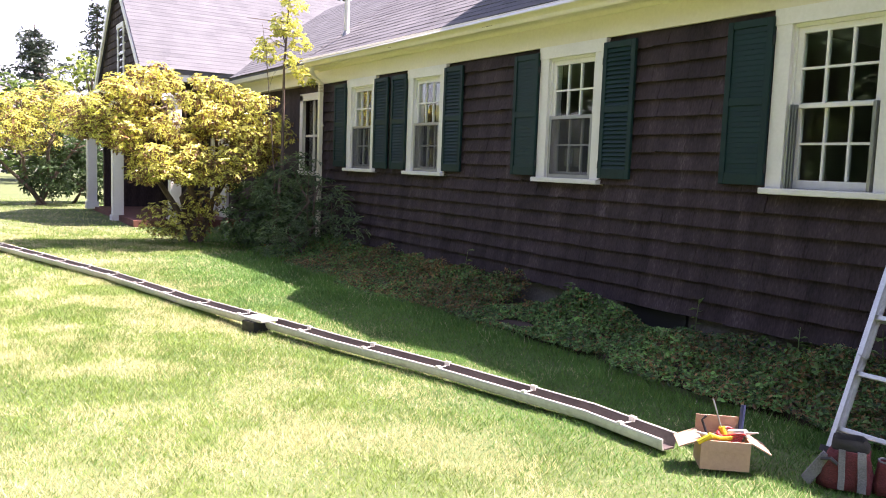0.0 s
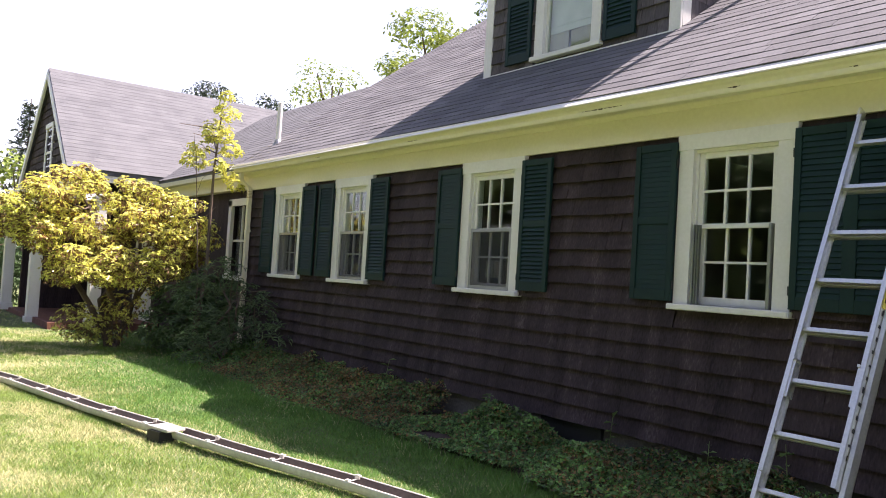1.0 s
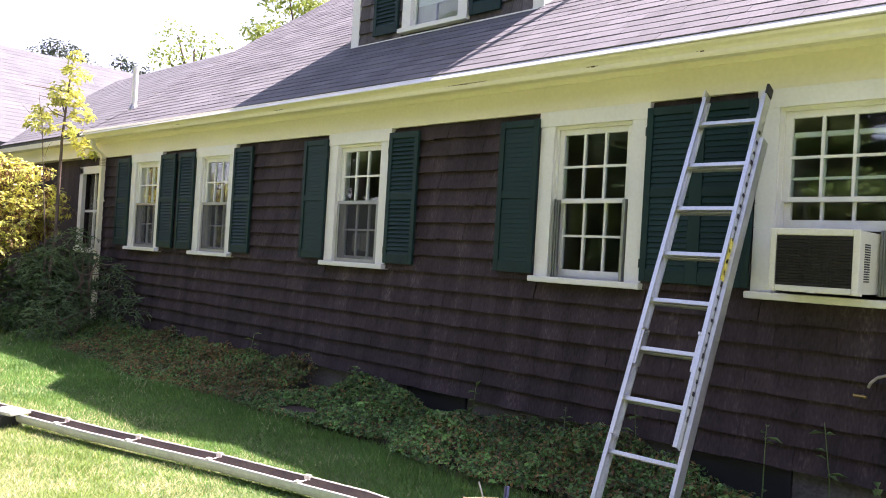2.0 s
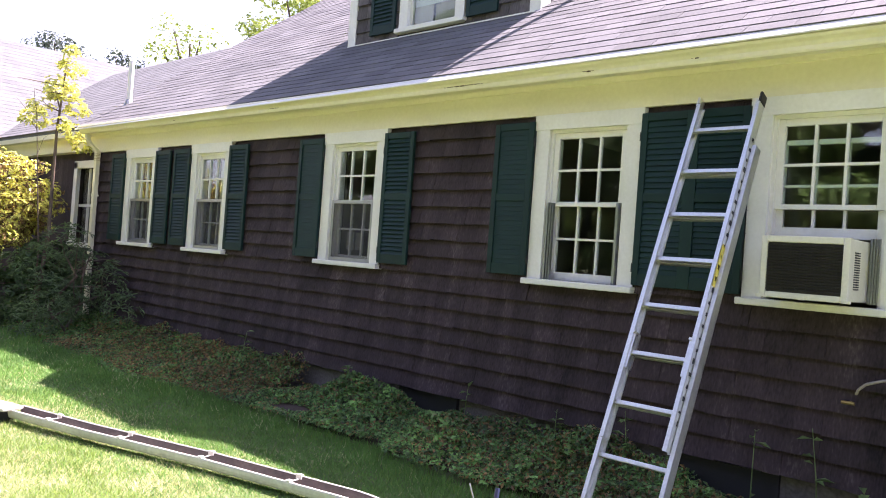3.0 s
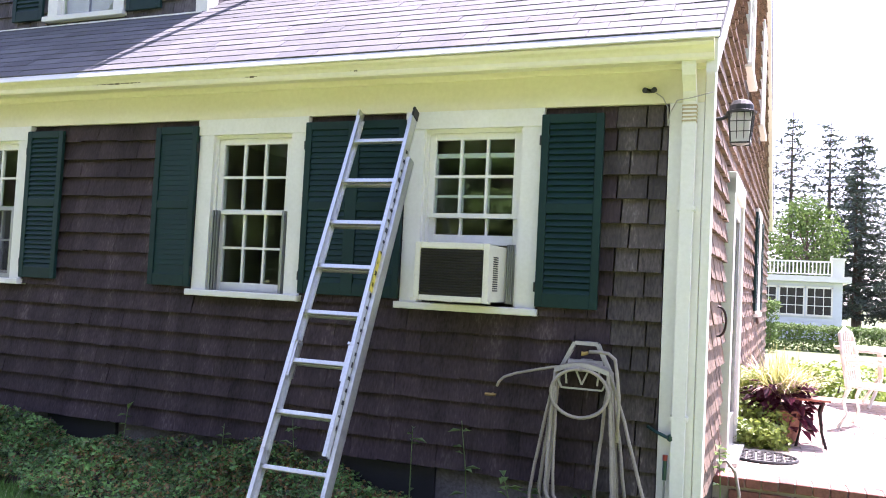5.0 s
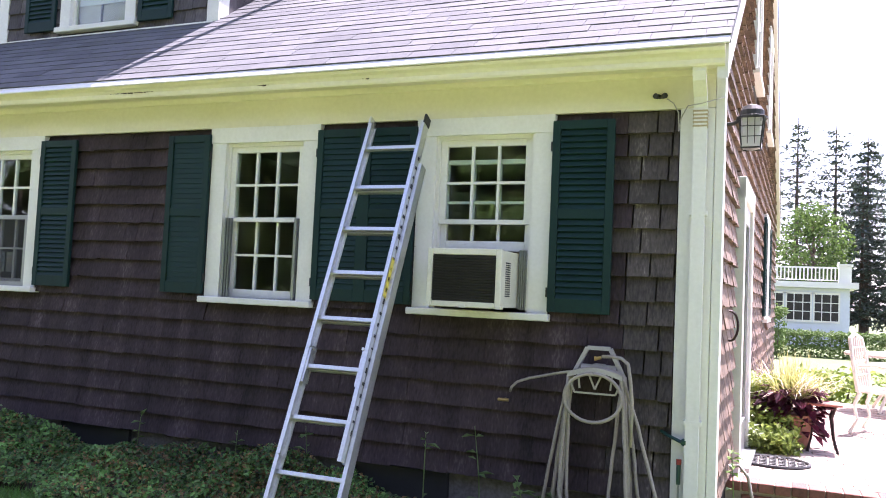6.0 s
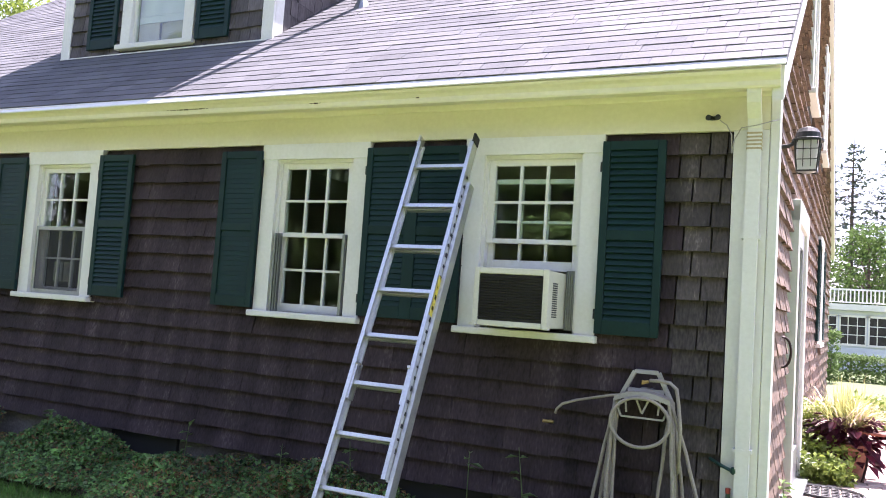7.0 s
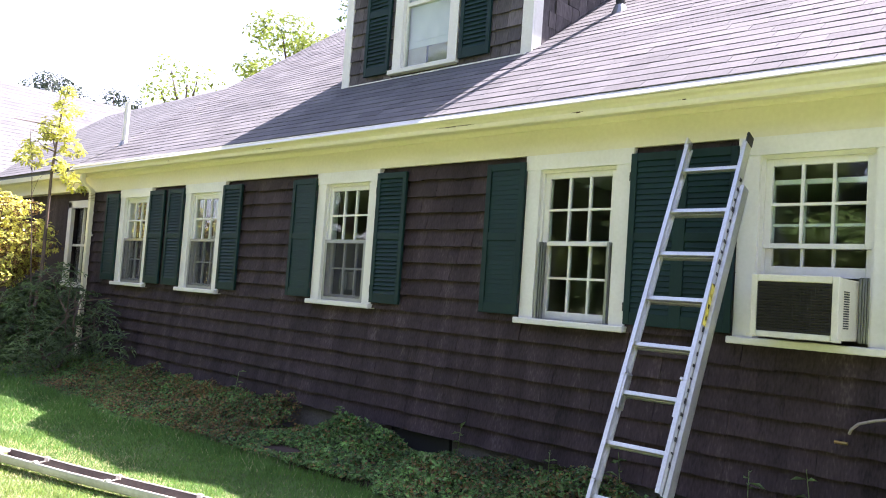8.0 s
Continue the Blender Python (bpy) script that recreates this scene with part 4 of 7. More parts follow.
def make_holder():
    h = thing("hose_holder", pose(-0.645, 0.0, 1.235), "grey plastic hose holder fixed to the shingles", "hose holder")
    bm = bmesh.new()
    for a, b in (((-0.15, 0), (-0.068, 0.165)), ((-0.068, 0.165), (0.068, 0.165)), ((0.068, 0.165), (0.15, 0.0)), ((-0.105, 0.055), (0.105, 0.055))):
        p, q = Vector((a[0], -0.05, a[1])), Vector((b[0], -0.05, b[1]))
        tube(bm, [p, q], 0.017, 4, flat=0.8)
    part("handle_frame", bm, M_HOLDER, h)
    bm = bmesh.new()
    arc = [(-0.16 + 0.32 * k / 12, 0.035 * math.sin(math.pi * k / 12) + 0.0) for k in range(13)]
    v0 = [[bm.verts.new((x, y, z + dz)) for y, dz in ((0.0, 0.0), (-0.15, 0.0), (-0.165, 0.02), (-0.165, -0.008), (-0.0, -0.012))] for x, z in arc]
    for a, b in zip(v0, v0[1:]):
        for i in range(5):
            bm.faces.new((a[i], a[(i + 1) % 5], b[(i + 1) % 5], b[i]))
    bm.faces.new(v0[0][::-1]), bm.faces.new(v0[-1])
    part("saddle", bm, M_HOLDER, h)
    bm = bmesh.new()
    for a, b in (((-0.16, 0.0), (-0.12, -0.095)), ((-0.12, -0.095), (0.12, -0.095)), ((0.12, -0.095), (0.16, 0.0)), ((-0.04, 0.02), (0.0, -0.07)), ((0.04, 0.02), (0.0, -0.07)), ((-0.10, 0.02), (-0.09, -0.07)), ((0.10, 0.02), (0.09, -0.07)), ((-0.05, 0.01), (0.05, 0.01))):
        tube(bm, [(a[0], -0.14, a[1]), (b[0], -0.14, b[1])], 0.007, 4)
    part("bracket", bm, M_HOLDER, h)
    boxes("back_plate", M_HOLDER, h, (-0.03, 0.03, -0.06, 0.02, 0.04, 0.07))


make_holder()


def make_hose():
    hose = thing("garden_hose", pose(-0.645, -0.08, 1.255), "tan garden hose coiled over its holder on the wall", "garden hose")
    r = random.Random(11)
    # the short loop round the saddle
    bm = bmesh.new()
    tube(bm, [(-0.005 + 0.165 * math.sin(a), -0.095 + 0.012 * math.sin(a), -0.138 + 0.14 * math.cos(a)) for a in np.linspace(0, 2 * math.pi, 33)], 0.0105, 7)
    part("coil", bm, M_HOSE, hose, smooth=True)
    # long coils: left and right reach low down, drop, and how near the wall each hangs
    for lx, rx, drop, y in ((0.295, 0.09, 0.93, -0.03), (0.245, 0.205, 0.90, 0.0), (0.20, 0.265, 0.97, 0.02), (0.15, 0.375, 0.86, -0.05), (0.255, 0.22, 0.99, 0.03), (0.19, 0.20, 0.84, -0.07)):
        pts = [(-0.155 - (lx - 0.155) * u ** 0.85 + r.uniform(-0.003, 0.003), y, -0.02 - u * drop * 0.8) for u in np.linspace(0, 1, 9)]
        mid_x, half = (rx - lx) / 2, (rx + lx) / 2
        pts += [(mid_x - half * math.cos(a), y - 0.01 * math.sin(a), -0.02 - drop * (0.8 + 0.2 * math.sin(a))) for a in np.linspace(0.25, math.pi - 0.25, 8)]
        pts += [(0.155 + (rx - 0.155) * u ** 0.85 + r.uniform(-0.003, 0.003), y, -0.02 - u * drop * 0.8) for u in np.linspace(1, 0, 9)]
        pts += [(0.155 * math.cos(a), y, -0.02 + 0.045 * math.sin(a)) for a in np.linspace(0.3, math.pi, 7)]
        bm = bmesh.new()
        tube(bm, pts, 0.0105, 7)
        part("coil", bm, M_HOSE, hose, smooth=True)
    bm = bmesh.new()
    tube(bm, [(-0.14, 0.0, 0.0), (-0.20, 0.0, -0.01), (-0.30, 0.02, -0.035), (-0.42, 0.03, -0.065), (-0.50, 0.035, -0.095), (-0.535, 0.035, -0.13), (-0.545, 0.035, -0.16)], 0.0085, 7)
    part("loose_end", bm, M_HOSE, hose, smooth=True)
    bm = bmesh.new()
    tube(bm, [(0.03, -0.02, 0.10), (0.09, -0.04, 0.105), (0.15, -0.06, 0.10), (0.19, -0.07, 0.07), (0.205, -0.07, -0.02), (0.22, -0.07, -0.15), (0.215, -0.06, -0.4)], 0.0105, 7)
    part("upper_end", bm, M_HOSE, hose, smooth=True)
    bm = bmesh.new()
    tube(bm, [(-0.01, -0.03, 0.085), (0.025, -0.03, 0.095)], [0.011, 0.009], 8)
    tube(bm, [(-0.01, -0.03, 0.075), (-0.01, -0.03, 0.10)], 0.006, 6)
    part("nozzle", bm, M_BRASS, hose, "brass nozzle")


make_hose()
hb = thing("wall_valve", pose(-1.235, 0.0, 1.04), "small brass valve stub on the shingles", "valve")
bm = bmesh.new()
tube(bm, [(-0.035, -0.03, 0), (0.035, -0.03, 0)], 0.010, 8)
tube(bm, [(0, 0.03, 0), (0, -0.035, 0)], 0.008, 8)
part("stub", bm, M_BRASS, hb)

# tap and tool by the corner board
M_DKGREEN = material("dark_green_metal", (0.02, 0.07, 0.055), rough=0.4, metal=0.3)
tap = thing("garden_tap", pose(-0.16, -0.0, 0.90), "dark green garden tap by the corner board", "tap")
bm = bmesh.new()
tube(bm, [(-0.12, 0.02, 0.04), (-0.06, -0.03, 0.02), (0.0, -0.05, 0.0)], 0.010, 8)
lathe(bm, [(0.012, -0.02), (0.022, -0.012), (0.022, 0.012), (0.012, 0.02)], 10, (0.02, -0.055, 0))
part("spout", bm, M_DKGREEN, tap)
cane = thing("garden_stake", pose(-0.17, -0.07, G), "thin metal stake with a red and green cap", "garden stake")
bm = bmesh.new()
tube(bm, [(0.0, 0, 0), (0.0, 0.02, 0.42)], 0.006, 6)
part("rod", bm, M_STEEL, cane)
bm = bmesh.new()
tube(bm, [(0.0, 0.02, 0.42), (0.0, 0.025, 0.53)], 0.012, 8)
part("grip", bm, M_DKGREEN, cane)
bm = bmesh.new()
tube(bm, [(0.0, 0.025, 0.53), (0.0, 0.026, 0.56)], 0.014, 8)
part("cap", bm, material("red_plastic", (0.35, 0.04, 0.03), rough=0.5), cane, "red plastic cap")

# floodlight sockets and wire on the frieze
sock = thing("floodlight_socket", pose(-0.335, 0.0, 2.915), "pair of small dark empty lamp sockets on the frieze", "lamp socket")
for s in (-1, 1):
    bm = bmesh.new()
    tube(bm, [(s * 0.005, 0.0, 0), (s * 0.028, -0.05, -0.005)], [0.012, 0.017], 10)
    part("socket", bm, M_BLACK, sock)
wire = thing("loose_wire", pose(-0.3, -0.012, 2.9), "thin pale wire hanging along the frieze", "wire")
bm = bmesh.new()
tube(bm, [(0.0, 0, 0), (0.04, 0, -0.03), (0.07, -0.005, -0.09), (0.075, -0.006, -0.20), (0.085, -0.006, -0.12), (0.13, -0.09, -0.07), (0.21, -0.10, -0.06), (0.29, -0.06, -0.03), (0.33, 0.03, 0.0)], 0.0035, 5)
part("strand", bm, M_HOLDER, wire)

# ---- lantern on the gable end ----
def make_lantern():
    la = thing("wall_lantern", EAST @ pose(0.165, 0.17, 2.61), "black metal wall lantern with white panes", "wall lantern")
    bm = bmesh.new()
    lathe(bm, [(0.010, 0.275), (0.05, 0.262), (0.068, 0.235), (0.07, 0.205), (0.088, 0.198), (0.088, 0.186)], 16)
    part("cap", bm, M_BLACK, la)
    def bar(a, b, r):
        bm = bmesh.new()
        tube(bm, [a, b], r, 4)
        part("bar", bm, M_BLACK, la)
    for sx in (-1, 1):
        for sy in (-1, 1):
            bar((sx * 0.052, sy * 0.052, 0.01), (sx * 0.068, sy * 0.068, 0.19), 0.006)
    for z, w in ((0.01, 0.053), (0.19, 0.068), (0.075, 0.058), (0.135, 0.063)):
        r = 0.006 if z in (0.01, 0.19) else 0.003
        for a, b in (((-w, -w), (w, -w)), ((w, -w), (w, w)), ((w, w), (-w, w)), ((-w, w), (-w, -w))):
            bar((*a, z), (*b, z), r)
    for k in (-0.02, 0.02):
        for a, b in (((k, -0.053), (k, -0.068)), ((k, 0.053), (k, 0.068)), ((-0.053, k), (-0.068, k)), ((0.053, k), (0.068, k))):
            bar((*a, 0.01), (*b, 0.19), 0.003)
    for k, (x, y) in enumerate(((0, -0.056), (0, 0.056), (-0.056, 0), (0.056, 0))):
        bm = bmesh.new()
        box(bm, x - (0.05 if y else 0.001), x + (0.05 if y else 0.001), y - (0.05 if x else 0.001), y + (0.05 if x else 0.001), 0.012, 0.188)
        part("pane", bm, M_WHITE_PANE, la)
    bm = bmesh.new()
    lathe(bm, [(0.008, 0.0), (0.03, 0.004), (0.052, 0.012)], 12)
    part("base", bm, M_STEEL, la)
    bm = bmesh.new()
    lathe(bm, [(0.012, 0.03), (0.02, 0.05), (0.022, 0.10), (0.014, 0.13)], 10)
    part("bulb", bm, material("frosted_bulb", (0.8, 0.8, 0.78), rough=0.3), la)
    bm = bmesh.new()
    tube(bm, [(-0.155, 0, 0.16), (-0.10, 0, 0.165), (-0.06, 0, 0.19)], 0.012, 8)
    part("arm", bm, M_BLACK, la)
    bm = bmesh.new()
    tube(bm, [(-0.168, 0, 0.16), (-0.150, 0, 0.16)], 0.05, 12)
    part("wall_plate", bm, M_BLACK, la)


make_lantern()

# ---- gable end: door, windows, rake ----
d1 = thing("door_1", EAST @ pose(0.0, 1.5, 0.46), "white framed grey storm door on the gable end", "door", kind="structure")
boxes("door_frame", M_WHITE, d1, (-0.02, 0.055, 0.0, 0.13, 0, 2.16), (-0.02, 0.055, 1.05, 1.18, 0, 2.16), (-0.02, 0.06, 0.0, 1.18, 2.04, 2.2), bevel=0.004)
boxes("storm_door", M_STEEL, d1, (-0.01, 0.03, 0.13, 0.22, 0, 2.04), (-0.01, 0.03, 0.96, 1.05, 0, 2.04), (-0.01, 0.03, 0.22, 0.96, 0, 0.3), (-0.01, 0.03, 0.22, 0.96, 1.9, 2.04), bevel=0.003)
bm = bmesh.new()
box(bm, 0.008, 0.012, 0.22, 0.96, 0.3, 1.9)
part("pane", bm, M_GLASS, d1).visible_shadow = False
boxes("threshold", M_STEEL, d1, (-0.02, 0.12, 0.1, 1.1, 0.0, 0.03))
boxes("door_leaf", M_WHITE, d1, (-0.09, -0.05, 0.13, 1.05, 0, 2.04))


def side_window(index, y0, y1, z0, z1):
    w = thing("window_%d" % index, EAST @ pose(0.0, 0, 0), "white cased window on the sunlit gable end", "window", kind="structure")
    boxes("casing", M_WHITE, w, (-0.02, 0.03, y0, y0 + 0.11, z0, z1), (-0.02, 0.03, y1 - 0.11, y1, z0, z1), (-0.02, 0.035, y0 - 0.01, y1 + 0.01, z1, z1 + 0.11), (-0.02, 0.06, y0 - 0.03, y1 + 0.03, z0 - 0.05, z0), bevel=0.003)
    boxes("sash_frame", M_WHITE, w, (-0.015, 0.012, y0 + 0.11, y0 + 0.15, z0, z1), (-0.015, 0.012, y1 - 0.15, y1 - 0.11, z0, z1), (-0.015, 0.012, y0 + 0.15, y1 - 0.15, (z0 + z1) / 2 - 0.02, (z0 + z1) / 2 + 0.02))
    bm = bmesh.new()
    box(bm, -0.012, -0.008, y0 + 0.15, y1 - 0.15, z0, z1)
    part("pane", bm, M_GLASS, w).visible_shadow = False


side_window(8, 5.9, 6.9, 1.55, 2.75)
side_window(9, 3.0, 3.9, 3.9, 5.1)
side_window(10, 5.8, 6.7, 3.9, 5.1)
for y in (5.65, 7.1):
    src = next(o for o in bpy.data.objects if o.name.startswith("shutter") and o.parent is None)
    tagged(copy_thing(src, EAST @ pose(0.012, y, 1.58, 0, 0, 90)), "dark green louvred shutter on the gable end", "shutter", "green shutters on the gable end")
bm = bmesh.new()
for ya, za, yb, zb in ((EAVE_Y + 0.02, EAVE_Z, RIDGE_Y, RIDGE_Z), (RIDGE_Y, RIDGE_Z, BACK_Y - 0.02, EAVE_Z)):
    v = [bm.verts.new((x, y, z)) for x in (0.0, 0.06) for y, z in ((ya, za - 0.03), (yb, zb - 0.03), (yb, zb - 0.25), (ya, za - 0.25))]
    bm.faces.new(v[:4]), bm.faces.new(v[4:][::-1])
    for i in range(4):
        bm.faces.new((v[i], v[(i + 1) % 4], v[4 + (i + 1) % 4], v[4 + i]))
tagged(part("rake_board_east", bm, M_WHITE, at=EAST), "white rake board along the gable end", "trim", kind="structure")

# ---- old gutter on the lawn ----
M_BROWN = material("brown_stained_metal", (0.11, 0.085, 0.07), (0.06, 0.045, 0.04), rough=0.6, scale=4, fine=40, bump=0.2)
M_OLDWHITE = material("old_white_enamel", (0.66, 0.65, 0.58), (0.48, 0.46, 0.40), rough=0.45, scale=3, fine=30, bump=0.1)


def lawn_gutter(pts, label):
    """A removed length of gutter lying on the grass, its open side up, with hangers across."""
    g = thing("removed_gutter", None, label, "gutter", "removed gutter lengths")
    pts = [Vector((x, y, ground_height(x, y) + 0.028 + dz)) for x, y, dz in pts]
    d = [(b - a) for a, b in zip(pts, pts[1:])]
    path, side = [], None
    for i, p in enumerate(pts):
        t = d[min(i, len(d) - 1)].normalized()
        s = Vector((t.y, -t.x, 0)).normalized()
        if s.y > 0:
            s = -s
        path.append((p.x, p.y, p.z, s))
    prof = [(0.050, 0.0), (0.058, 0.010), (0.064, 0.030), (0.066, 0.052), (0.063, 0.062), (0.055, 0.064), (0.052, 0.055), (0.054, 0.034), (0.046, 0.008)]
    bm = bmesh.new()
    sweep(bm, prof, path)
    part("front_lip", bm, M_OLDWHITE, g, "dull white enamelled face")
    bm = bmesh.new()
    sweep(bm, [(0.049, 0.002), (0.046, 0.008), (-0.030, 0.012), (-0.050, 0.075), (-0.055, 0.075), (-0.034, 0.0)], path)
    part("trough", bm, M_BROWN, g, "brown stained trough")
    bm = bmesh.new()
    sweep(bm, [(-0.048, 0.073), (-0.049, 0.078), (-0.057, 0.078), (-0.057, 0.073)], path)
    part("back_edge", bm, M_OLDWHITE, g)
    total = 0.0
    nxt = 0.30
    for a, b in zip(pts, pts[1:]):
        L = (b - a).length
        while nxt < total + L:
            p = a.lerp(b, (nxt - total) / L)
            t = (b - a).normalized()
            s = Vector((t.y, -t.x, 0))
            s = -s if s.y > 0 else s
            bm = bmesh.new()
            m = Matrix((( t.x, s.x, 0, p.x), (t.y, s.y, 0, p.y), (0, 0, 1, p.z), (0, 0, 0, 1)))
            box(bm, -0.005, 0.005, -0.045, 0.045, 0.056, 0.060, m)
            box(bm, -0.014, 0.014, 0.035, 0.064, 0.052, 0.072, m)
            box(bm, -0.020, 0.020, -0.060, -0.038, 0.058, 0.086, m)
            part("hanger", bm, M_OLDWHITE, g, "white metal hanger")
            nxt += 0.72
        total += L
    return g


lawn_gutter([(-2.66, -1.90, 0.0), (-3.25, -1.92, 0.0), (-4.35, -2.20, 0.01), (-5.4, -2.52, 0.01), (-6.15, -2.74, 0.02)], "removed white gutter with a brown stained trough on the lawn")
lawn_gutter([(-6.20, -2.80, 0.03), (-7.5, -3.06, 0.0), (-9.4, -3.42, 0.0), (-11.0, -3.82, 0.0), (-13.2, -4.40, 0.0), (-15.5, -5.1, 0.0)], "second removed gutter length trailing across the sunlit lawn")
jn = thing("gutter_joint", pose(-6.22, -2.80, G + 0.03, 0, 0, 16), "bent white gutter joint with a dark open end", "gutter joint")
bm = bmesh.new()
box(bm, -0.13, 0.13, -0.10, 0.07, 0.07, 0.10)
soft_edges(bm, 0.02, 2)
part("cover", bm, M_OLDWHITE, jn)
boxes("open_end", M_BLACK, jn, (-0.11, 0.05, -0.115, 0.05, -0.02, 0.068))

# ---- cardboard box of tools ----
M_CARD = material("brown_cardboard", (0.44, 0.29, 0.19), (0.36, 0.23, 0.15), rough=0.85, scale=5, fine=60, bump=0.1)
M_RED = material("red_cable", (0.42, 0.035, 0.03), rough=0.5)
M_YEL = material("yellow_plastic", (0.75, 0.52, 0.02), rough=0.4)
M_BLUE = material("dark_blue_grip", (0.03, 0.04, 0.10), rough=0.5)


def make_box():
    bx = thing("cardboard_box", pose(-2.40, -1.83, G + 0.01, 0, 0, 50), "open cardboard box full of hand tools on the grass", "box")
    w, d, h, t = 0.115, 0.09, 0.142, 0.005
    for nm, r in (("side_panel", (-w, w, -d, -d + t, 0, h)), ("side_panel", (-w, w, d - t, d, 0, h)), ("side_panel", (-w, -w + t, -d + t, d - t, 0, h)), ("side_panel", (w - t, w, -d + t, d - t, 0, h)), ("bottom", (-w + t, w - t, -d + t, d - t, 0, t))):
        boxes(nm, M_CARD, bx, r)
    for m, L, D in ((pose(w, 0, h, 0, 28), 0.11, d), (pose(-w, 0, h, 0, 180 - 22), 0.11, d), (pose(0, d, h, 0, -92, 90), 0.075, w), (pose(0, -d, h, 0, 88, -90), 0.05, w)):
        bm = bmesh.new()
        box(bm, 0, L, -D, D, -0.003, 0.003, m)
        part("flap", bm, M_CARD, bx)
    base = Matrix.Translation((-2.40, -1.83, G - 0.012)) @ Matrix.Rotation(radians(50), 4, "Z")
    def tool(name, label, cat, pieces):
        th = thing(name, base, label, cat)
        for nm, pts, r, mat in pieces:
            bm = bmesh.new()
            tube(bm, pts, r, 8)
            part(nm, bm, mat, th, smooth=False)
    tool("screwdriver", "long screwdriver with an orange yellow grip upright in the box", "screwdriver", [("shank", [(0.0, 0.03, 0.19), (-0.045, 0.05, 0.33)], 0.004, M_STEEL), ("grip", [(0.03, 0.01, 0.10), (0.0, 0.03, 0.20)], [0.014, 0.017], M_YEL)])
    tool("pliers", "yellow handled pliers lying across the box edge", "pliers", [("handle", [(-0.08, -0.07, 0.19), (-0.02, -0.06, 0.17), (0.03, -0.07, 0.18)], 0.009, M_YEL), ("handle", [(-0.09, -0.05, 0.175), (-0.02, -0.045, 0.165), (0.03, -0.055, 0.17)], 0.009, M_YEL), ("jaw", [(-0.09, -0.06, 0.18), (-0.13, -0.055, 0.19)], [0.012, 0.005], M_STEEL)])
    tool("utility_knife", "yellow utility knife on the box edge", "knife", [("handle", [(-0.13, -0.085, 0.15), (-0.07, -0.09, 0.19)], 0.013, M_YEL)])
    cable = thing("red_cable", base, "loops of red cable heaped in the box", "cable")
    for k in range(5):
        bm = bmesh.new()
        tube(bm, [(0.03 + 0.06 * math.cos(a) + 0.004 * k, 0.01 + 0.05 * math.sin(a), 0.155 + 0.006 * k + 0.012 * math.sin(2 * a + k)) for a in np.linspace(0, 6.2, 22)], 0.006, 6)
        part("loop", bm, M_RED, cable, smooth=True)
    tool("hammer", "hammer with a dark grip standing in the box", "hammer", [("grip", [(0.09, 0.05, 0.12), (0.11, 0.09, 0.30)], 0.013, M_BLUE), ("head", [(0.06, 0.04, 0.13), (0.12, 0.03, 0.15)], 0.016, M_STEEL)])
    tool("tin_snips", "steel snips with curved dark handles in the box", "snips", [("handle", [(-0.06, 0.05, 0.14), (-0.09, 0.06, 0.22), (-0.07, 0.06, 0.24)], 0.006, M_BLACK), ("blade", [(-0.05, 0.04, 0.14), (0.02, 0.02, 0.20)], [0.010, 0.004], M_STEEL)])
    tool("caulk_tube", "pale caulk tube lying in the box", "caulk tube", [("tube", [(0.04, 0.06, 0.16), (0.11, 0.0, 0.185)], 0.02, M_OLDWHITE), ("nozzle", [(0.11, 0.0, 0.185), (0.16, -0.03, 0.20)], [0.008, 0.003], M_OLDWHITE)])


make_box()

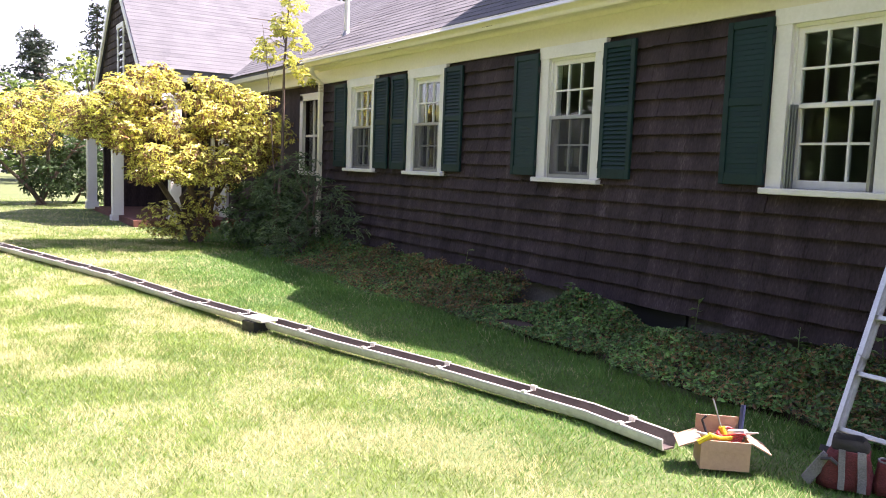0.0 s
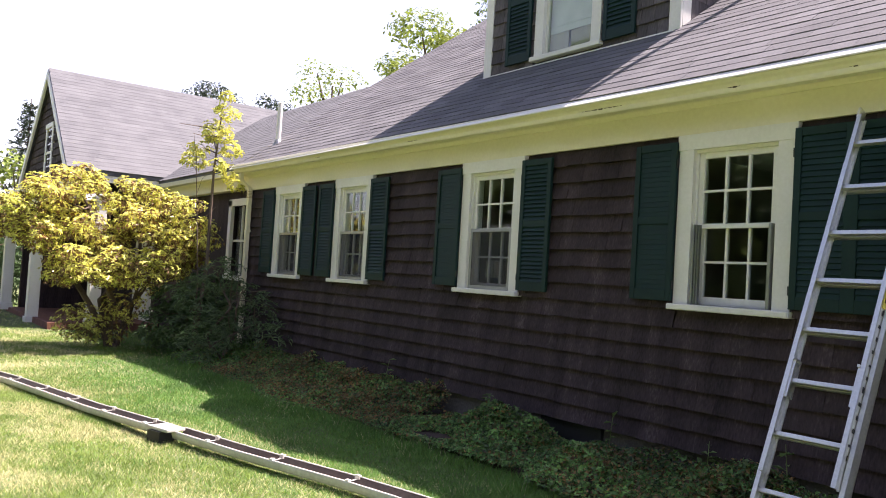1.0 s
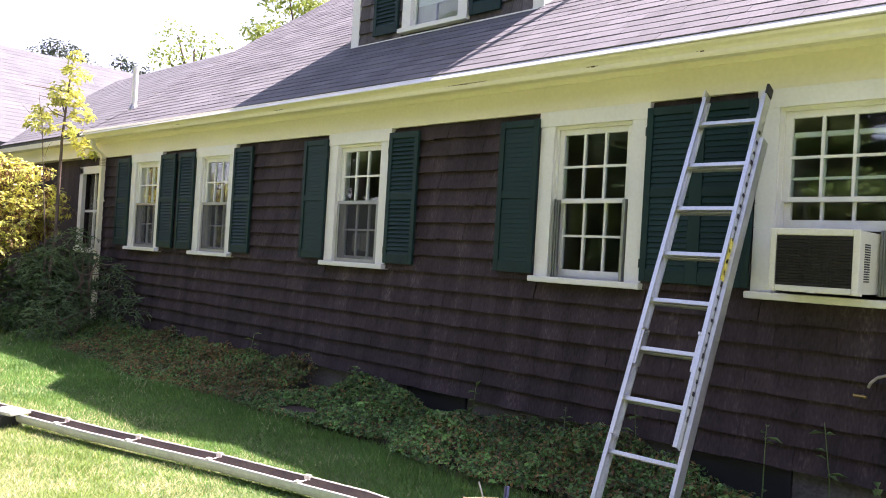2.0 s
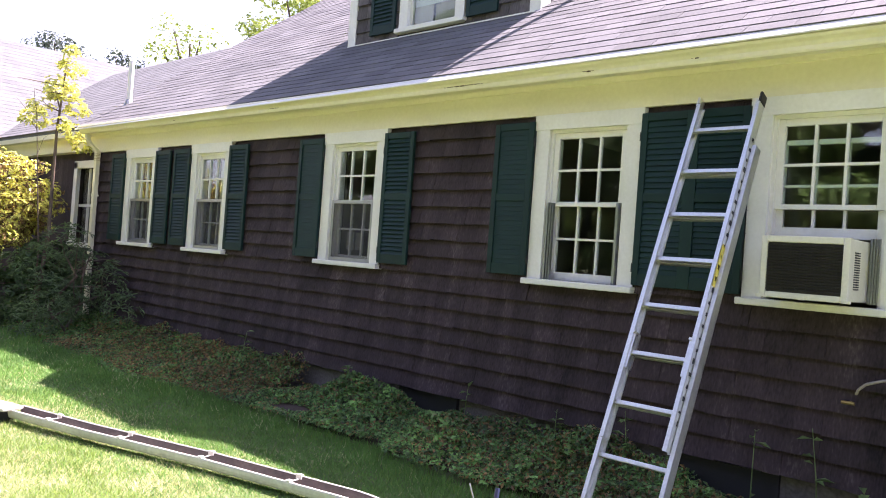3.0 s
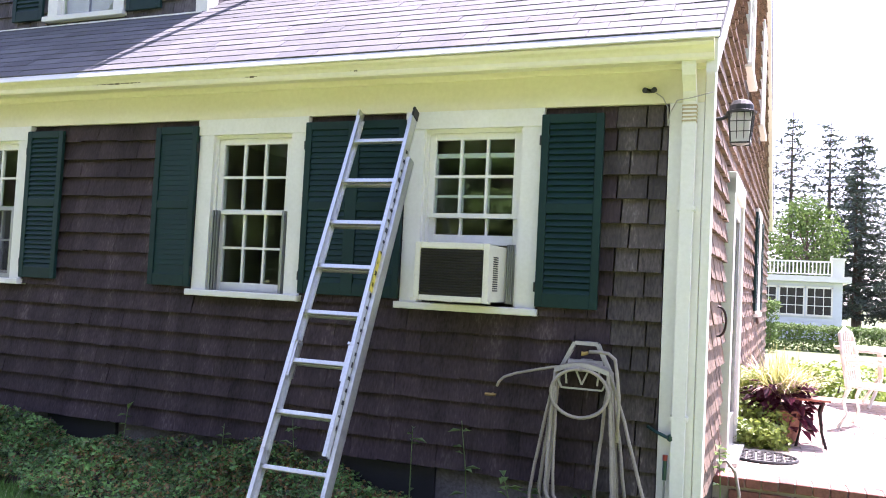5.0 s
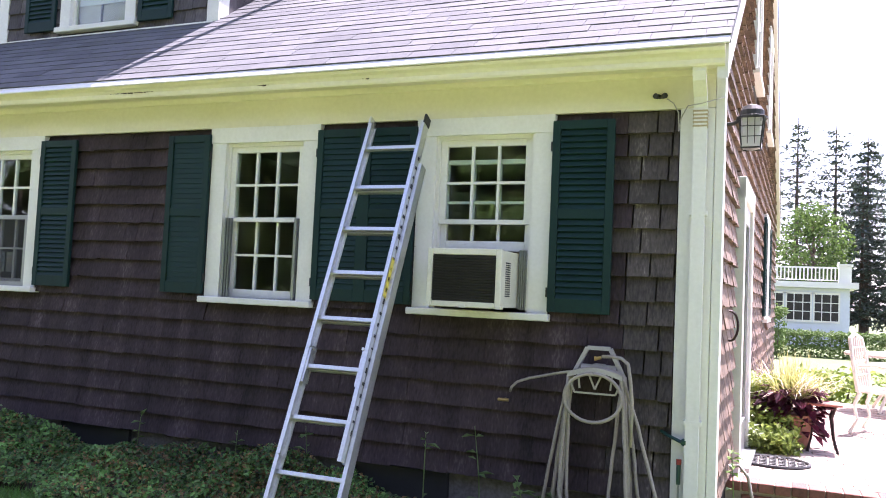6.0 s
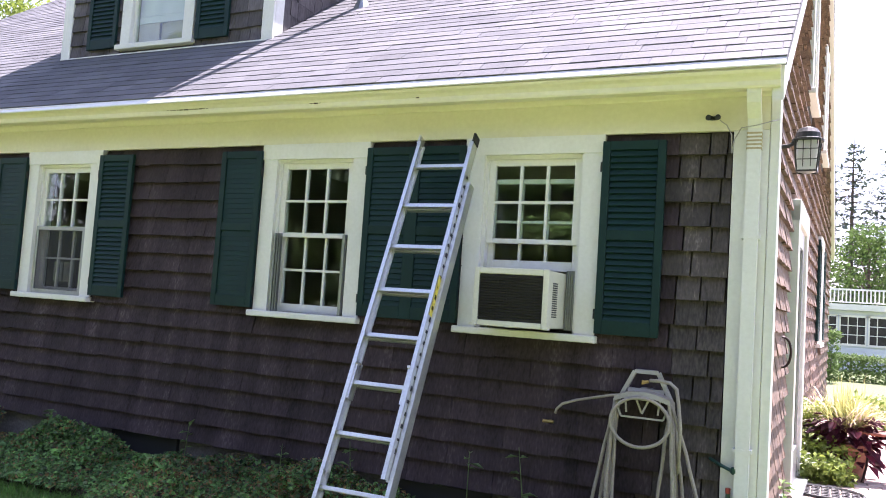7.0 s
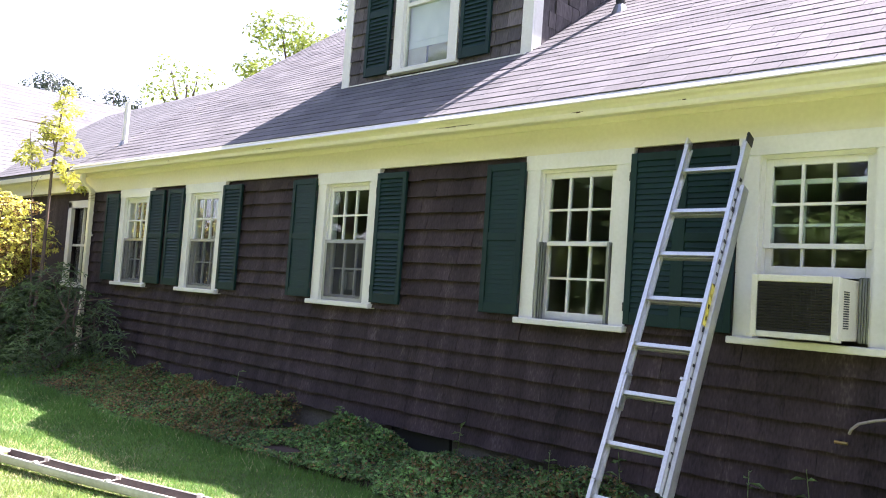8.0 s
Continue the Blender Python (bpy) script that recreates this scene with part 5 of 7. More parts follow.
# ---- tool bag ----
def make_bag():
    bag = thing("tool_bag", pose(-1.95, -1.52, G + 0.005, 0, 0, 30) @ Matrix.Diagonal((0.70, 0.78, 0.88, 1)), "red and grey canvas tool bag slumped open on the grass", "tool bag")
    M_BAGR = material("faded_red_canvas", (0.17, 0.032, 0.032), (0.07, 0.016, 0.016), rough=0.85, scale=9, fine=140, bump=0.5)
    M_BAGG = material("grey_canvas", (0.24, 0.235, 0.23), (0.12, 0.117, 0.115), rough=0.9, scale=9, fine=140, bump=0.4)
    M_LINING = material("dark_bag_lining", (0.03, 0.03, 0.022), rough=0.9, bump=0.3)

    def sack(rows, at, k=28, wob=0.008):
        """An open cloth tube of rounded-square rings (height, half width, half depth, shift in x), the last ones inside."""
        bm = bmesh.new()
        rings = [[bm.verts.new((at[0] + dx + sx * math.copysign(abs(math.cos(a)) ** 0.65, math.cos(a)) + wob * math.sin(7 * a + 31 * z), at[1] + sy * math.copysign(abs(math.sin(a)) ** 0.65, math.sin(a)) + wob * math.cos(5 * a + 23 * z), z + 0.5 * wob * math.sin(3 * a))) for a in np.linspace(0, 2 * math.pi, k, endpoint=False)] for z, sx, sy, dx in rows]
        for a, b in zip(rings, rings[1:]):
            for q in range(k):
                bm.faces.new((a[q], a[(q + 1) % k], b[(q + 1) % k], b[q]))
        bm.faces.new(rings[0][::-1]), bm.faces.new(rings[-1])
        return bm

    part("body", sack(((0.0, 0.165, 0.10, 0), (0.04, 0.17, 0.105, 0), (0.10, 0.155, 0.10, 0.005), (0.16, 0.13, 0.09, 0.012), (0.20, 0.115, 0.085, 0.02), (0.205, 0.105, 0.075, 0.02), (0.12, 0.10, 0.07, 0.01)), (0, 0)), M_BAGR, bag, "faded red canvas body", smooth=True)
    part("lining", sack(((0.13, 0.11, 0.078, 0.012), (0.225, 0.112, 0.082, 0.02), (0.262, 0.095, 0.075, 0.01), (0.255, 0.085, 0.066, 0.01), (0.14, 0.08, 0.06, 0.012)), (0, 0.012), wob=0.006), M_LINING, bag, "dark standing rim", smooth=True)
    part("side_pocket", sack(((0.0, 0.06, 0.055, 0), (0.06, 0.062, 0.057, 0), (0.15, 0.05, 0.048, 0.006), (0.172, 0.05, 0.048, 0.008), (0.172, 0.043, 0.041, 0.008), (0.05, 0.04, 0.04, 0)), (0.225, -0.01), 20, 0.004), M_BAGR, bag, "open red side pocket", smooth=True)
    bm = bmesh.new()
    tube(bm, [(0.233 + 0.05 * math.cos(a), -0.01 + 0.047 * math.sin(a), 0.174) for a in np.linspace(0, 2 * math.pi, 17)], 0.006, 5, cap=False)
    part("binding", bm, M_BAGG, bag, "pale binding round the pocket")
    for x0, x1, w in ((0.10, 0.085, 0.026), (-0.02, -0.03, 0.02)):
        bm = bmesh.new()
        for (xa, ya, za), (xb, yb, zb) in zip(((x0, -0.118, 0.01), (x0, -0.116, 0.07), ((x0 + x1) / 2, -0.110, 0.14)), ((x0, -0.116, 0.07), ((x0 + x1) / 2, -0.110, 0.14), (x1, -0.092, 0.215))):
            v = [bm.verts.new(p) for p in ((xa - w, ya, za), (xa + w, ya, za), (xb + w, yb, zb), (xb - w, yb, zb), (xa - w, ya + 0.006, za), (xa + w, ya + 0.006, za), (xb + w, yb + 0.006, zb), (xb - w, yb + 0.006, zb))]
            for f in ((0, 1, 2, 3), (7, 6, 5, 4), (0, 4, 5, 1), (1, 5, 6, 2), (2, 6, 7, 3), (3, 7, 4, 0)):
                bm.faces.new([v[q] for q in f])
        part("strap", bm, M_BAGG, bag, "grey webbing strap")
    bm = bmesh.new()
    box(bm, -0.035, 0.035, -0.02, 0.02, 0.0, 0.2, pose(-0.235, -0.05, 0.005, 0, 38, 0))
    soft_edges(bm, 0.012, 2)
    part("side_flap", bm, M_BAGG, bag, "grey folded side flap")
    bm = bmesh.new()
    tube(bm, [(-0.15, -0.09, 0.15), (-0.09, -0.115, 0.165), (-0.05, -0.11, 0.14)], 0.012, 6, flat=0.6)
    part("buckle", bm, M_BLACK, bag, "black buckle")


make_bag()

# ---- terrace on the gable side ----
PZ = 0.46
M_BRICK = material("red_brick", (0.25, 0.10, 0.08), (0.13, 0.055, 0.045), rough=0.9, scale=6, fine=60, bump=0.4, rand=0.25)
M_PAVE = material("pale_paving_brick", (0.50, 0.40, 0.34), (0.38, 0.29, 0.24), rough=0.9, scale=2, fine=40, bump=0.3, rand=0.12)
M_MORTAR = material("sandy_joints", (0.44, 0.37, 0.31), rough=0.95)
M_WHITEMETAL = material("cream_cast_metal", (0.74, 0.70, 0.62), (0.62, 0.57, 0.50), rough=0.5, bump=0.1)
terrace = tagged(boxes("terrace", M_MORTAR, None, (0.02, 7.0, 1.30, 7.2, G - 0.2, PZ - 0.009)), "raised brick terrace beside the gable end", "terrace", kind="structure")


# leaf shapes with a given direction
def leaves_along(name, base, direction, normal, length, width, fold=0.2):
    """Leaves from their stalk ends, along directions, facing normals: four triangles each, drooping at the tip."""
    d = direction / (np.linalg.norm(direction, axis=1, keepdims=True) + 1e-9)
    nn = normal - d * (normal * d).sum(1, keepdims=True)
    nn /= np.linalg.norm(nn, axis=1, keepdims=True) + 1e-9
    s = np.cross(nn, d)
    L, W = np.asarray(length)[:, None], np.asarray(width)[:, None]
    mid = base + d * L * 0.55
    tip = base + d * L - nn * L * 0.18
    v = np.stack([base, mid + s * W * 0.5 + nn * W * fold, tip, mid - s * W * 0.5 + nn * W * fold], 1).reshape(-1, 3)
    i = np.arange(len(base))[:, None] * 4
    return quick_mesh(name, v, np.concatenate([i + [[0, 1, 2]], i + [[0, 2, 3]]], 0))


def shell_points(r, clumps, per_area, inner=0.25):
    """Points on and a little inside the surfaces of ellipsoid clumps (x, y, z, rx, ry, rz), with outward normals."""
    P, N = [], []
    for x, y, z, a, b, c in clumps:
        n = int(per_area * 4 * math.pi * ((a * b) ** 1.6 / 3 + (a * c) ** 1.6 / 3 + (b * c) ** 1.6 / 3) ** (1 / 1.6))
        u = r.normal(size=(n, 3))
        u /= np.linalg.norm(u, axis=1, keepdims=True)
        k = 1 - inner * r.random(n)[:, None] ** 1.5 + 0.06 * r.normal(size=(n, 1))
        P.append(np.array([x, y, z]) + u * k * [a, b, c])
        q = u / [a, b, c]
        N.append(q / np.linalg.norm(q, axis=1, keepdims=True))
    return np.concatenate(P), np.concatenate(N)


def whorl_leaves(name, pts, nrm, r, length, width, count=6):
    """Rosettes of leaves, as on rhododendron twigs."""
    up = nrm * 0.7 + np.array([0, 0, 0.8]) + r.normal(size=nrm.shape) * 0.25
    up /= np.linalg.norm(up, axis=1, keepdims=True)
    ref = r.normal(size=nrm.shape)
    u = np.cross(up, ref)
    u /= np.linalg.norm(u, axis=1, keepdims=True)
    v = np.cross(up, u)
    B, D, NN, L, W = [], [], [], [], []
    for k in range(count):
        a = 2 * math.pi * k / count + r.uniform(-0.3, 0.3, len(pts))
        d = np.cos(a)[:, None] * u + np.sin(a)[:, None] * v + up * r.uniform(-0.15, 0.45, (len(pts), 1))
        B.append(pts), D.append(d), NN.append(up)
        l = length * r.uniform(0.7, 1.25, len(pts))
        L.append(l), W.append(l * width)
    return leaves_along(name, np.concatenate(B), np.concatenate(D), np.concatenate(NN), np.concatenate(L), np.concatenate(W))


M_BARK = material("grey_brown_bark", (0.16, 0.12, 0.09), (0.07, 0.05, 0.04), rough=0.95, scale=6, fine=50, bump=0.6)
M_RHODO = leaf_material("yellow_green_leaf", (0.84, 0.80, 0.23), (0.46, 0.50, 0.085), rand=0.5, rough=0.3, through_light=0.35)
M_RHODO_INNER = leaf_material("brown_inner_leaf", (0.26, 0.15, 0.055), (0.11, 0.075, 0.03), rand=0.5, rough=0.5, through_light=0.2)
M_DARKLEAF = leaf_material("dark_green_leaf", (0.085, 0.15, 0.055), (0.035, 0.07, 0.025), rand=0.4)
M_FEATHER = leaf_material("feathery_green_leaf", (0.17, 0.25, 0.11), (0.06, 0.11, 0.05), rand=0.5)
M_MIDLEAF = leaf_material("mid_green_leaf", (0.13, 0.20, 0.045), (0.06, 0.11, 0.025), rand=0.4, rough=0.75)
M_BRIGHT = leaf_material("fresh_green_leaf", (0.30, 0.36, 0.07), (0.14, 0.21, 0.035), rand=0.35)
M_IVY = leaf_material("ground_ivy_leaf", (0.17, 0.34, 0.08), (0.045, 0.105, 0.03), rand=0.8)
M_IVYRED = leaf_material("reddish_ground_leaf", (0.34, 0.21, 0.075), (0.12, 0.08, 0.03), rand=0.7)
# needles lightened, with distance haze put into their colour
M_CONIFER = leaf_material("blue_green_needles", (0.10, 0.13, 0.10), (0.045, 0.065, 0.05), rand=0.35, through_light=0.1)


def make_shrub(name, at, clumps, stems, label, cat, mat, per_area=45, length=0.15, width=0.34, count=6, seed=1, whorls=True, inner=0.3, inner_share=0.0):
    """A shrub or small tree: bent stems from the ground into a crown of clumps."""
    r = np.random.default_rng(seed)
    sh = thing(name, Matrix.Translation(at), label, cat)
    clumps = [(x - at[0], y - at[1], z - at[2], a, b, c) for x, y, z, a, b, c in clumps]
    for x, y, z, rad in stems:
        x, y, z = x - at[0], y - at[1], z - at[2]
        bm = bmesh.new()
        bend = r.normal(size=2) * 0.12
        pts = [(0.06 * r.normal(), 0.06 * r.normal(), -0.05), (x * 0.25 + bend[0], y * 0.25 + bend[1], z * 0.35), (x * 0.65 - bend[0], y * 0.65 - bend[1] * 0.5, z * 0.72), (x, y, z)]
        tube(bm, pts, [rad, rad * 0.8, rad * 0.55, rad * 0.25], 7)
        for k in range(5):
            a = Vector(pts[2]).lerp(Vector(pts[3]), r.random())
            b = a + Vector(r.normal(size=3)) * 0.28 + Vector((0, 0, 0.12))
            tube(bm, [a, a.lerp(b, 0.5) + Vector(r.normal(size=3)) * 0.04, b], [rad * 0.3, rad * 0.2, rad * 0.08], 5)
        part("stem", bm, M_BARK, sh)
    p, n = shell_points(r, clumps, per_area, inner)
    keep = p[:, 2] > 0.05
    p, n = p[keep], n[keep]
    if whorls:
        me = whorl_leaves("leaves", p, n, r, length, width, count)
    else:
        me = leaf_mesh("leaves", p, length, n * 0.8 + [0, 0, 0.4], width, r)
    part("leaves", me, mat, sh)
    # brown leaves through the crown: its brown specks, and inner shade put into colour
    if inner_share:
        p, n = shell_points(r, [(x, y, z - 0.03, a * 0.98, b * 0.98, c * 0.95) for x, y, z, a, b, c in clumps], per_area * inner_share, 0.5)
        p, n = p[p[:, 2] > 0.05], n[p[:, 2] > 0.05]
        part("old_leaves", leaf_mesh("old_leaves", p, length * 1.1, n * 0.5, width, r), M_RHODO_INNER, sh, "brown leaves for specks and inner shade of the crown")
    return sh


# big yellowish shrub before the link wing
c = random.Random(3)
clumps = []
CROWN_Y = (-3.15, -2.8, -2.55, -2.3, -1.9, -1.4, -0.8, -0.35, -0.05)
CROWN_TOP = (2.35, 2.75, 2.95, 3.2, 3.1, 2.98, 2.95, 2.6, 2.3)
CROWN_LOW = (2.0, 1.85, 1.85, 1.3, 1.25, 1.3, 1.45, 1.6, 1.85)
while len(clumps) < 210:
    y = c.uniform(-3.15, -0.05)
    top, low = float(np.interp(y, CROWN_Y, CROWN_TOP)), float(np.interp(y, CROWN_Y, CROWN_LOW))
    z = c.uniform(low, top)
    q = c.uniform(0.13, 0.26)
    x = -13.1 + c.uniform(-0.75, 0.45) - 0.25 * (z - 2.2) ** 2
    if noise.noise(Vector((x * 1.5, y * 1.7, z * 1.9))) > -0.3:
        clumps.append((x, y, z - 0.02, q * 1.15, q, q * 0.62))
for k in range(30):                     # lower boughs that reach out over the lawn
    q = c.uniform(0.13, 0.22)
    clumps.append((-12.3 + c.uniform(-0.2, 0.15), c.uniform(-2.35, -0.95), c.uniform(1.3, 1.8), q * 1.15, q, q * 0.6))
for y, z, s in ((-1.85, 0.62, 0.42), (-1.45, 0.55, 0.45), (-1.2, 0.9, 0.35)):
    clumps.append((-13.6 + c.uniform(-0.3, 0.3), y, z, s, s, s * 0.75))
clumps += [(-12.3, -0.55, 2.3, 0.2, 0.2, 0.14), (-12.2, -0.5, 2.05, 0.2, 0.18, 0.14), (-12.5, -0.75, 1.8, 0.22, 0.2, 0.14), (-12.6, -0.75, 2.5, 0.24, 0.22, 0.15), (-13.0, -0.9, 1.25, 0.2, 0.2, 0.14)]
make_shrub("rhododendron", (-13.6, -1.35, G), clumps, [(-13.6, -2.7, 2.2, 0.06), (-13.3, -1.9, 2.5, 0.07), (-13.7, -1.0, 2.3, 0.07), (-13.3, -0.3, 2.2, 0.06), (-13.8, -1.5, 2.7, 0.05), (-13.2, -0.8, 1.7, 0.04)],
           "large rhododendron with sunlit yellow green leaves and bare lower stems", "shrub", M_RHODO, per_area=56, length=0.058, width=0.46, seed=4, inner_share=3.0)
# a second one farther off by the porch
clumps = [(-24 + c.uniform(-0.9, 0.9), y, z, s * 1.2, s, s * 0.72) for y, z, s in ((-3.6, 2.3, 0.85), (-3.1, 2.8, 0.7), (-2.3, 3.1, 0.75), (-1.7, 2.7, 0.75), (-1.1, 2.6, 0.6), (-2.7, 2.1, 0.8), (-4.2, 1.7, 0.7), (-4.9, 1.4, 0.6))]
make_shrub("rhododendron", (-24, -2.6, G), clumps, [(-24, -3.4, 2.0, 0.07), (-23.8, -2.3, 2.2, 0.08), (-24.1, -1.6, 2.0, 0.07), (-24, -4.2, 1.9, 0.06)], "broad rhododendron with yellow green leaves beside the porch", "shrub", M_RHODO, per_area=26, length=0.105, seed=5, inner_share=3.0)
clumps = [(-24.8 + c.uniform(-0.6, 0.6), y, z, s, s, s * 0.8) for y, z, s in ((-2.4, 1.0, 0.75), (-1.6, 1.2, 0.85), (-1.0, 1.5, 0.7), (-1.9, 1.75, 0.6), (-0.9, 0.7, 0.6))]
make_shrub("dark_shrub", (-24.8, -1.7, G), clumps, [(-24.8, -1.7, 1.4, 0.05)], "shaded dark green shrub beside the porch", "shrub", M_DARKLEAF, per_area=30, length=0.16, seed=6)
clumps = [(-12.5 + c.uniform(-0.5, 0.5), y, z, s, s, s * 0.8) for y, z, s in ((-0.9, 0.7, 0.45), (-0.4, 0.9, 0.5), (0.0, 0.7, 0.4), (-0.2, 1.2, 0.4), (-0.7, 1.1, 0.35))]
make_shrub("dark_shrub", (-12.5, -0.5, G), clumps, [(-12.4, -0.5, 1.0, 0.03), (-12.7, -0.2, 1.0, 0.03)], "shaded dark shrub under the rhododendron", "shrub", M_DARKLEAF, per_area=60, length=0.10, seed=16)
# slender young tree
clumps = [(-12.0 + c.uniform(-0.15, 0.15), y, z, s, s, s * 0.7) for y, z, s in ((-0.30, 4.05, 0.2), (-0.38, 3.75, 0.26), (-0.18, 3.5, 0.2), (-0.62, 3.45, 0.17), (-0.75, 3.25, 0.2), (-0.12, 3.15, 0.17), (-0.42, 3.2, 0.15), (-0.05, 2.95, 0.15), (-0.3, 4.3, 0.13))]
make_shrub("young_tree", (-12.0, -0.5, G), clumps, [(-12.0, -0.35, 4.2, 0.036), (-12.0, -0.72, 3.4, 0.014)], "slender young tree with sparse yellow green leaves", "tree", M_RHODO, per_area=95, length=0.066, width=0.46, count=6, seed=7)
# dark shrubs at the end of the front wall
clumps = [(-11.0 + c.uniform(-0.25, 0.25), y, z - 0.12, s, s, s * 0.85) for y, z, s in ((-0.85, 1.35, 0.32), (-0.5, 1.6, 0.36), (-0.25, 1.35, 0.3), (-0.75, 0.85, 0.38), (-0.35, 0.9, 0.38), (-0.2, 0.6, 0.3), (-1.0, 0.6, 0.3))] + [(-10.3, -0.25, 1.05, 0.22, 0.2, 0.3), (-9.9, -0.22, 0.7, 0.3, 0.2, 0.26)]
make_shrub("evergreen_shrub", (-10.9, -0.5, G), clumps, [(-11.0, -0.6, 1.4, 0.03), (-10.8, -0.3, 1.4, 0.025), (-10.4, -0.3, 1.1, 0.02)], "dark evergreen shrub against the downspout", "shrub", M_FEATHER, per_area=62, length=0.085, width=0.2, count=5, seed=8)

# ---- planting bed along the wall ----
def bed_depth(x):
    wide = float(np.interp(x, (-11.5, -9.0, -7.7, -6.5, -5.5, -3.3, -2.0, -1.2, -0.5), (1.05, 1.25, 1.33, 1.15, 1.0, 1.04, 1.0, 0.85, 0.7)))
    return wide + 0.10 * noise.noise(Vector((x * 2.7, 0.0, 1.0))) + 0.07 * math.sin(3.1 * x)


def bed_height(x, y):
    f = min(1.0, (y + bed_depth(x)) / 0.5)
    n = 0.5 + 0.5 * noise.noise(Vector((x * 1.9, y * 2.1, 3.0)))
    tall = 0.05 + (0.40 if x > -5.6 else 0.16) * n ** 2 + 0.08 * max(0.0, noise.noise(Vector((x * 4.0, y * 4.0, 5.0))))
    if x < -6.2 or x > -4.0:
        tall += (0.20 if x < -6.2 else 0.08) * max(0.0, 1 + y / 0.5)
    hole = math.exp(-((x + 5.55) ** 2 / 0.10 + (y + 0.68) ** 2 / 0.05)) + math.exp(-((x + 1.6) ** 2 / 0.35 + (y + 0.12) ** 2 / 0.05))
    return max(0.0, f * tall * (1 - min(1, hole * 1.2)))


bed = tagged(boxes("bed_soil", material("dark_bed_soil", (0.075, 0.05, 0.035), (0.03, 0.02, 0.015), rough=1.0, scale=4, fine=40, bump=0.8), None, (XL, -0.1, -0.8, 0.05, G - 0.1, G + 0.035)), "dark soil of the planting bed along the wall", "soil", kind="structure")


def make_bed():
    r = np.random.default_rng(21)
    sets = {"green": [], "red": [], "light": []}
    N = 80000
    xs = r.uniform(XL - 0.2, -0.55, N * 2)
    us = r.random(N * 2)
    for x, u in zip(xs, us):
        y = -bed_depth(x) * u * (1 + 0.14 * r.normal()) + 0.02
        h = bed_height(x, y)
        thin = 0.5 + 0.5 * noise.noise(Vector((x * 3.3, y * 3.3, 12.0)))
        if h < 0.02 or r.random() > 0.1 + 1.35 * thin:
            continue
        z = G + 0.03 + h * (0.25 + 0.75 * r.random() ** 0.5)
        redness = 0.62 if -10.4 < x < -6.0 and y > -0.35 - 0.6 * bed_depth(x) else 0.38 if x > -4 else 0.2
        patch = 0.5 + 0.5 * noise.noise(Vector((x * 2.1, y * 2.5, 8.0)))
        sets["red" if r.random() < redness * (0.4 + patch) else "light" if r.random() < 0.05 + 0.25 * max(0.0, patch - 0.55) else "green"].append((x, y, z))
    for key, mat, label, size in (("green", M_IVY, "low tangle of green ground cover leaves", 0.029), ("red", M_IVYRED, "low reddish brown ground cover leaves", 0.026), ("light", M_STALK, "scattered lighter sprigs in the ground cover", 0.04)):
        p = np.array(sets[key])
        me = leaf_mesh("ground_cover", p, size, np.tile([0, -0.35, 0.8], (len(p), 1)) + r.normal(size=(len(p), 3)) * 0.4, 0.58, r, jitter=0.75)
        tagged(part("ground_cover", me, mat), label, "ground cover", kind="stuff")


M_STALK = leaf_material("weed_leaf", (0.20, 0.30, 0.10), (0.10, 0.17, 0.05), rand=0.3)
make_bed()
for k, (x, y, h, nleaf) in enumerate(((-1.02, -0.16, 0.36, 16), (-1.35, -0.05, 0.62, 7), (-1.75, -0.03, 0.55, 6), (-4.1, -0.05, 0.42, 9), (-5.4, -0.25, 0.42, 22), (-2.6, -0.05, 0.5, 6), (0.10, 0.9, 0.5, 14), (-0.9, -0.1, 0.28, 10), (-3.2, -0.06, 0.40, 6), (-7.3, -0.1, 0.5, 7))):
    rr = np.random.default_rng(40 + k)
    w = thing("weed", pose(x, y, G), "tall weed with pale leaves against the wall", "weed", "weeds along the wall")
    bm = bmesh.new()
    tip = (rr.normal() * 0.05, rr.normal() * 0.03, h)
    tube(bm, [(0, 0, 0), (tip[0] * 0.3, tip[1] * 0.3, h * 0.5), tip], [0.005, 0.004, 0.002], 5)
    part("stalk", bm, M_STALK, w)
    u = rr.random(nleaf) ** 0.6
    p = np.stack([tip[0] * u, tip[1] * u, h * u], 1)
    d = np.concatenate([rr.normal(size=(nleaf, 2)), rr.uniform(-0.1, 0.4, (nleaf, 1))], 1)
    part("leaves", leaves_along("leaves", p, d, np.tile([0, 0, 1.0], (nleaf, 1)), rr.uniform(0.05, 0.11, nleaf), rr.uniform(0.025, 0.05, nleaf)), M_STALK, w)

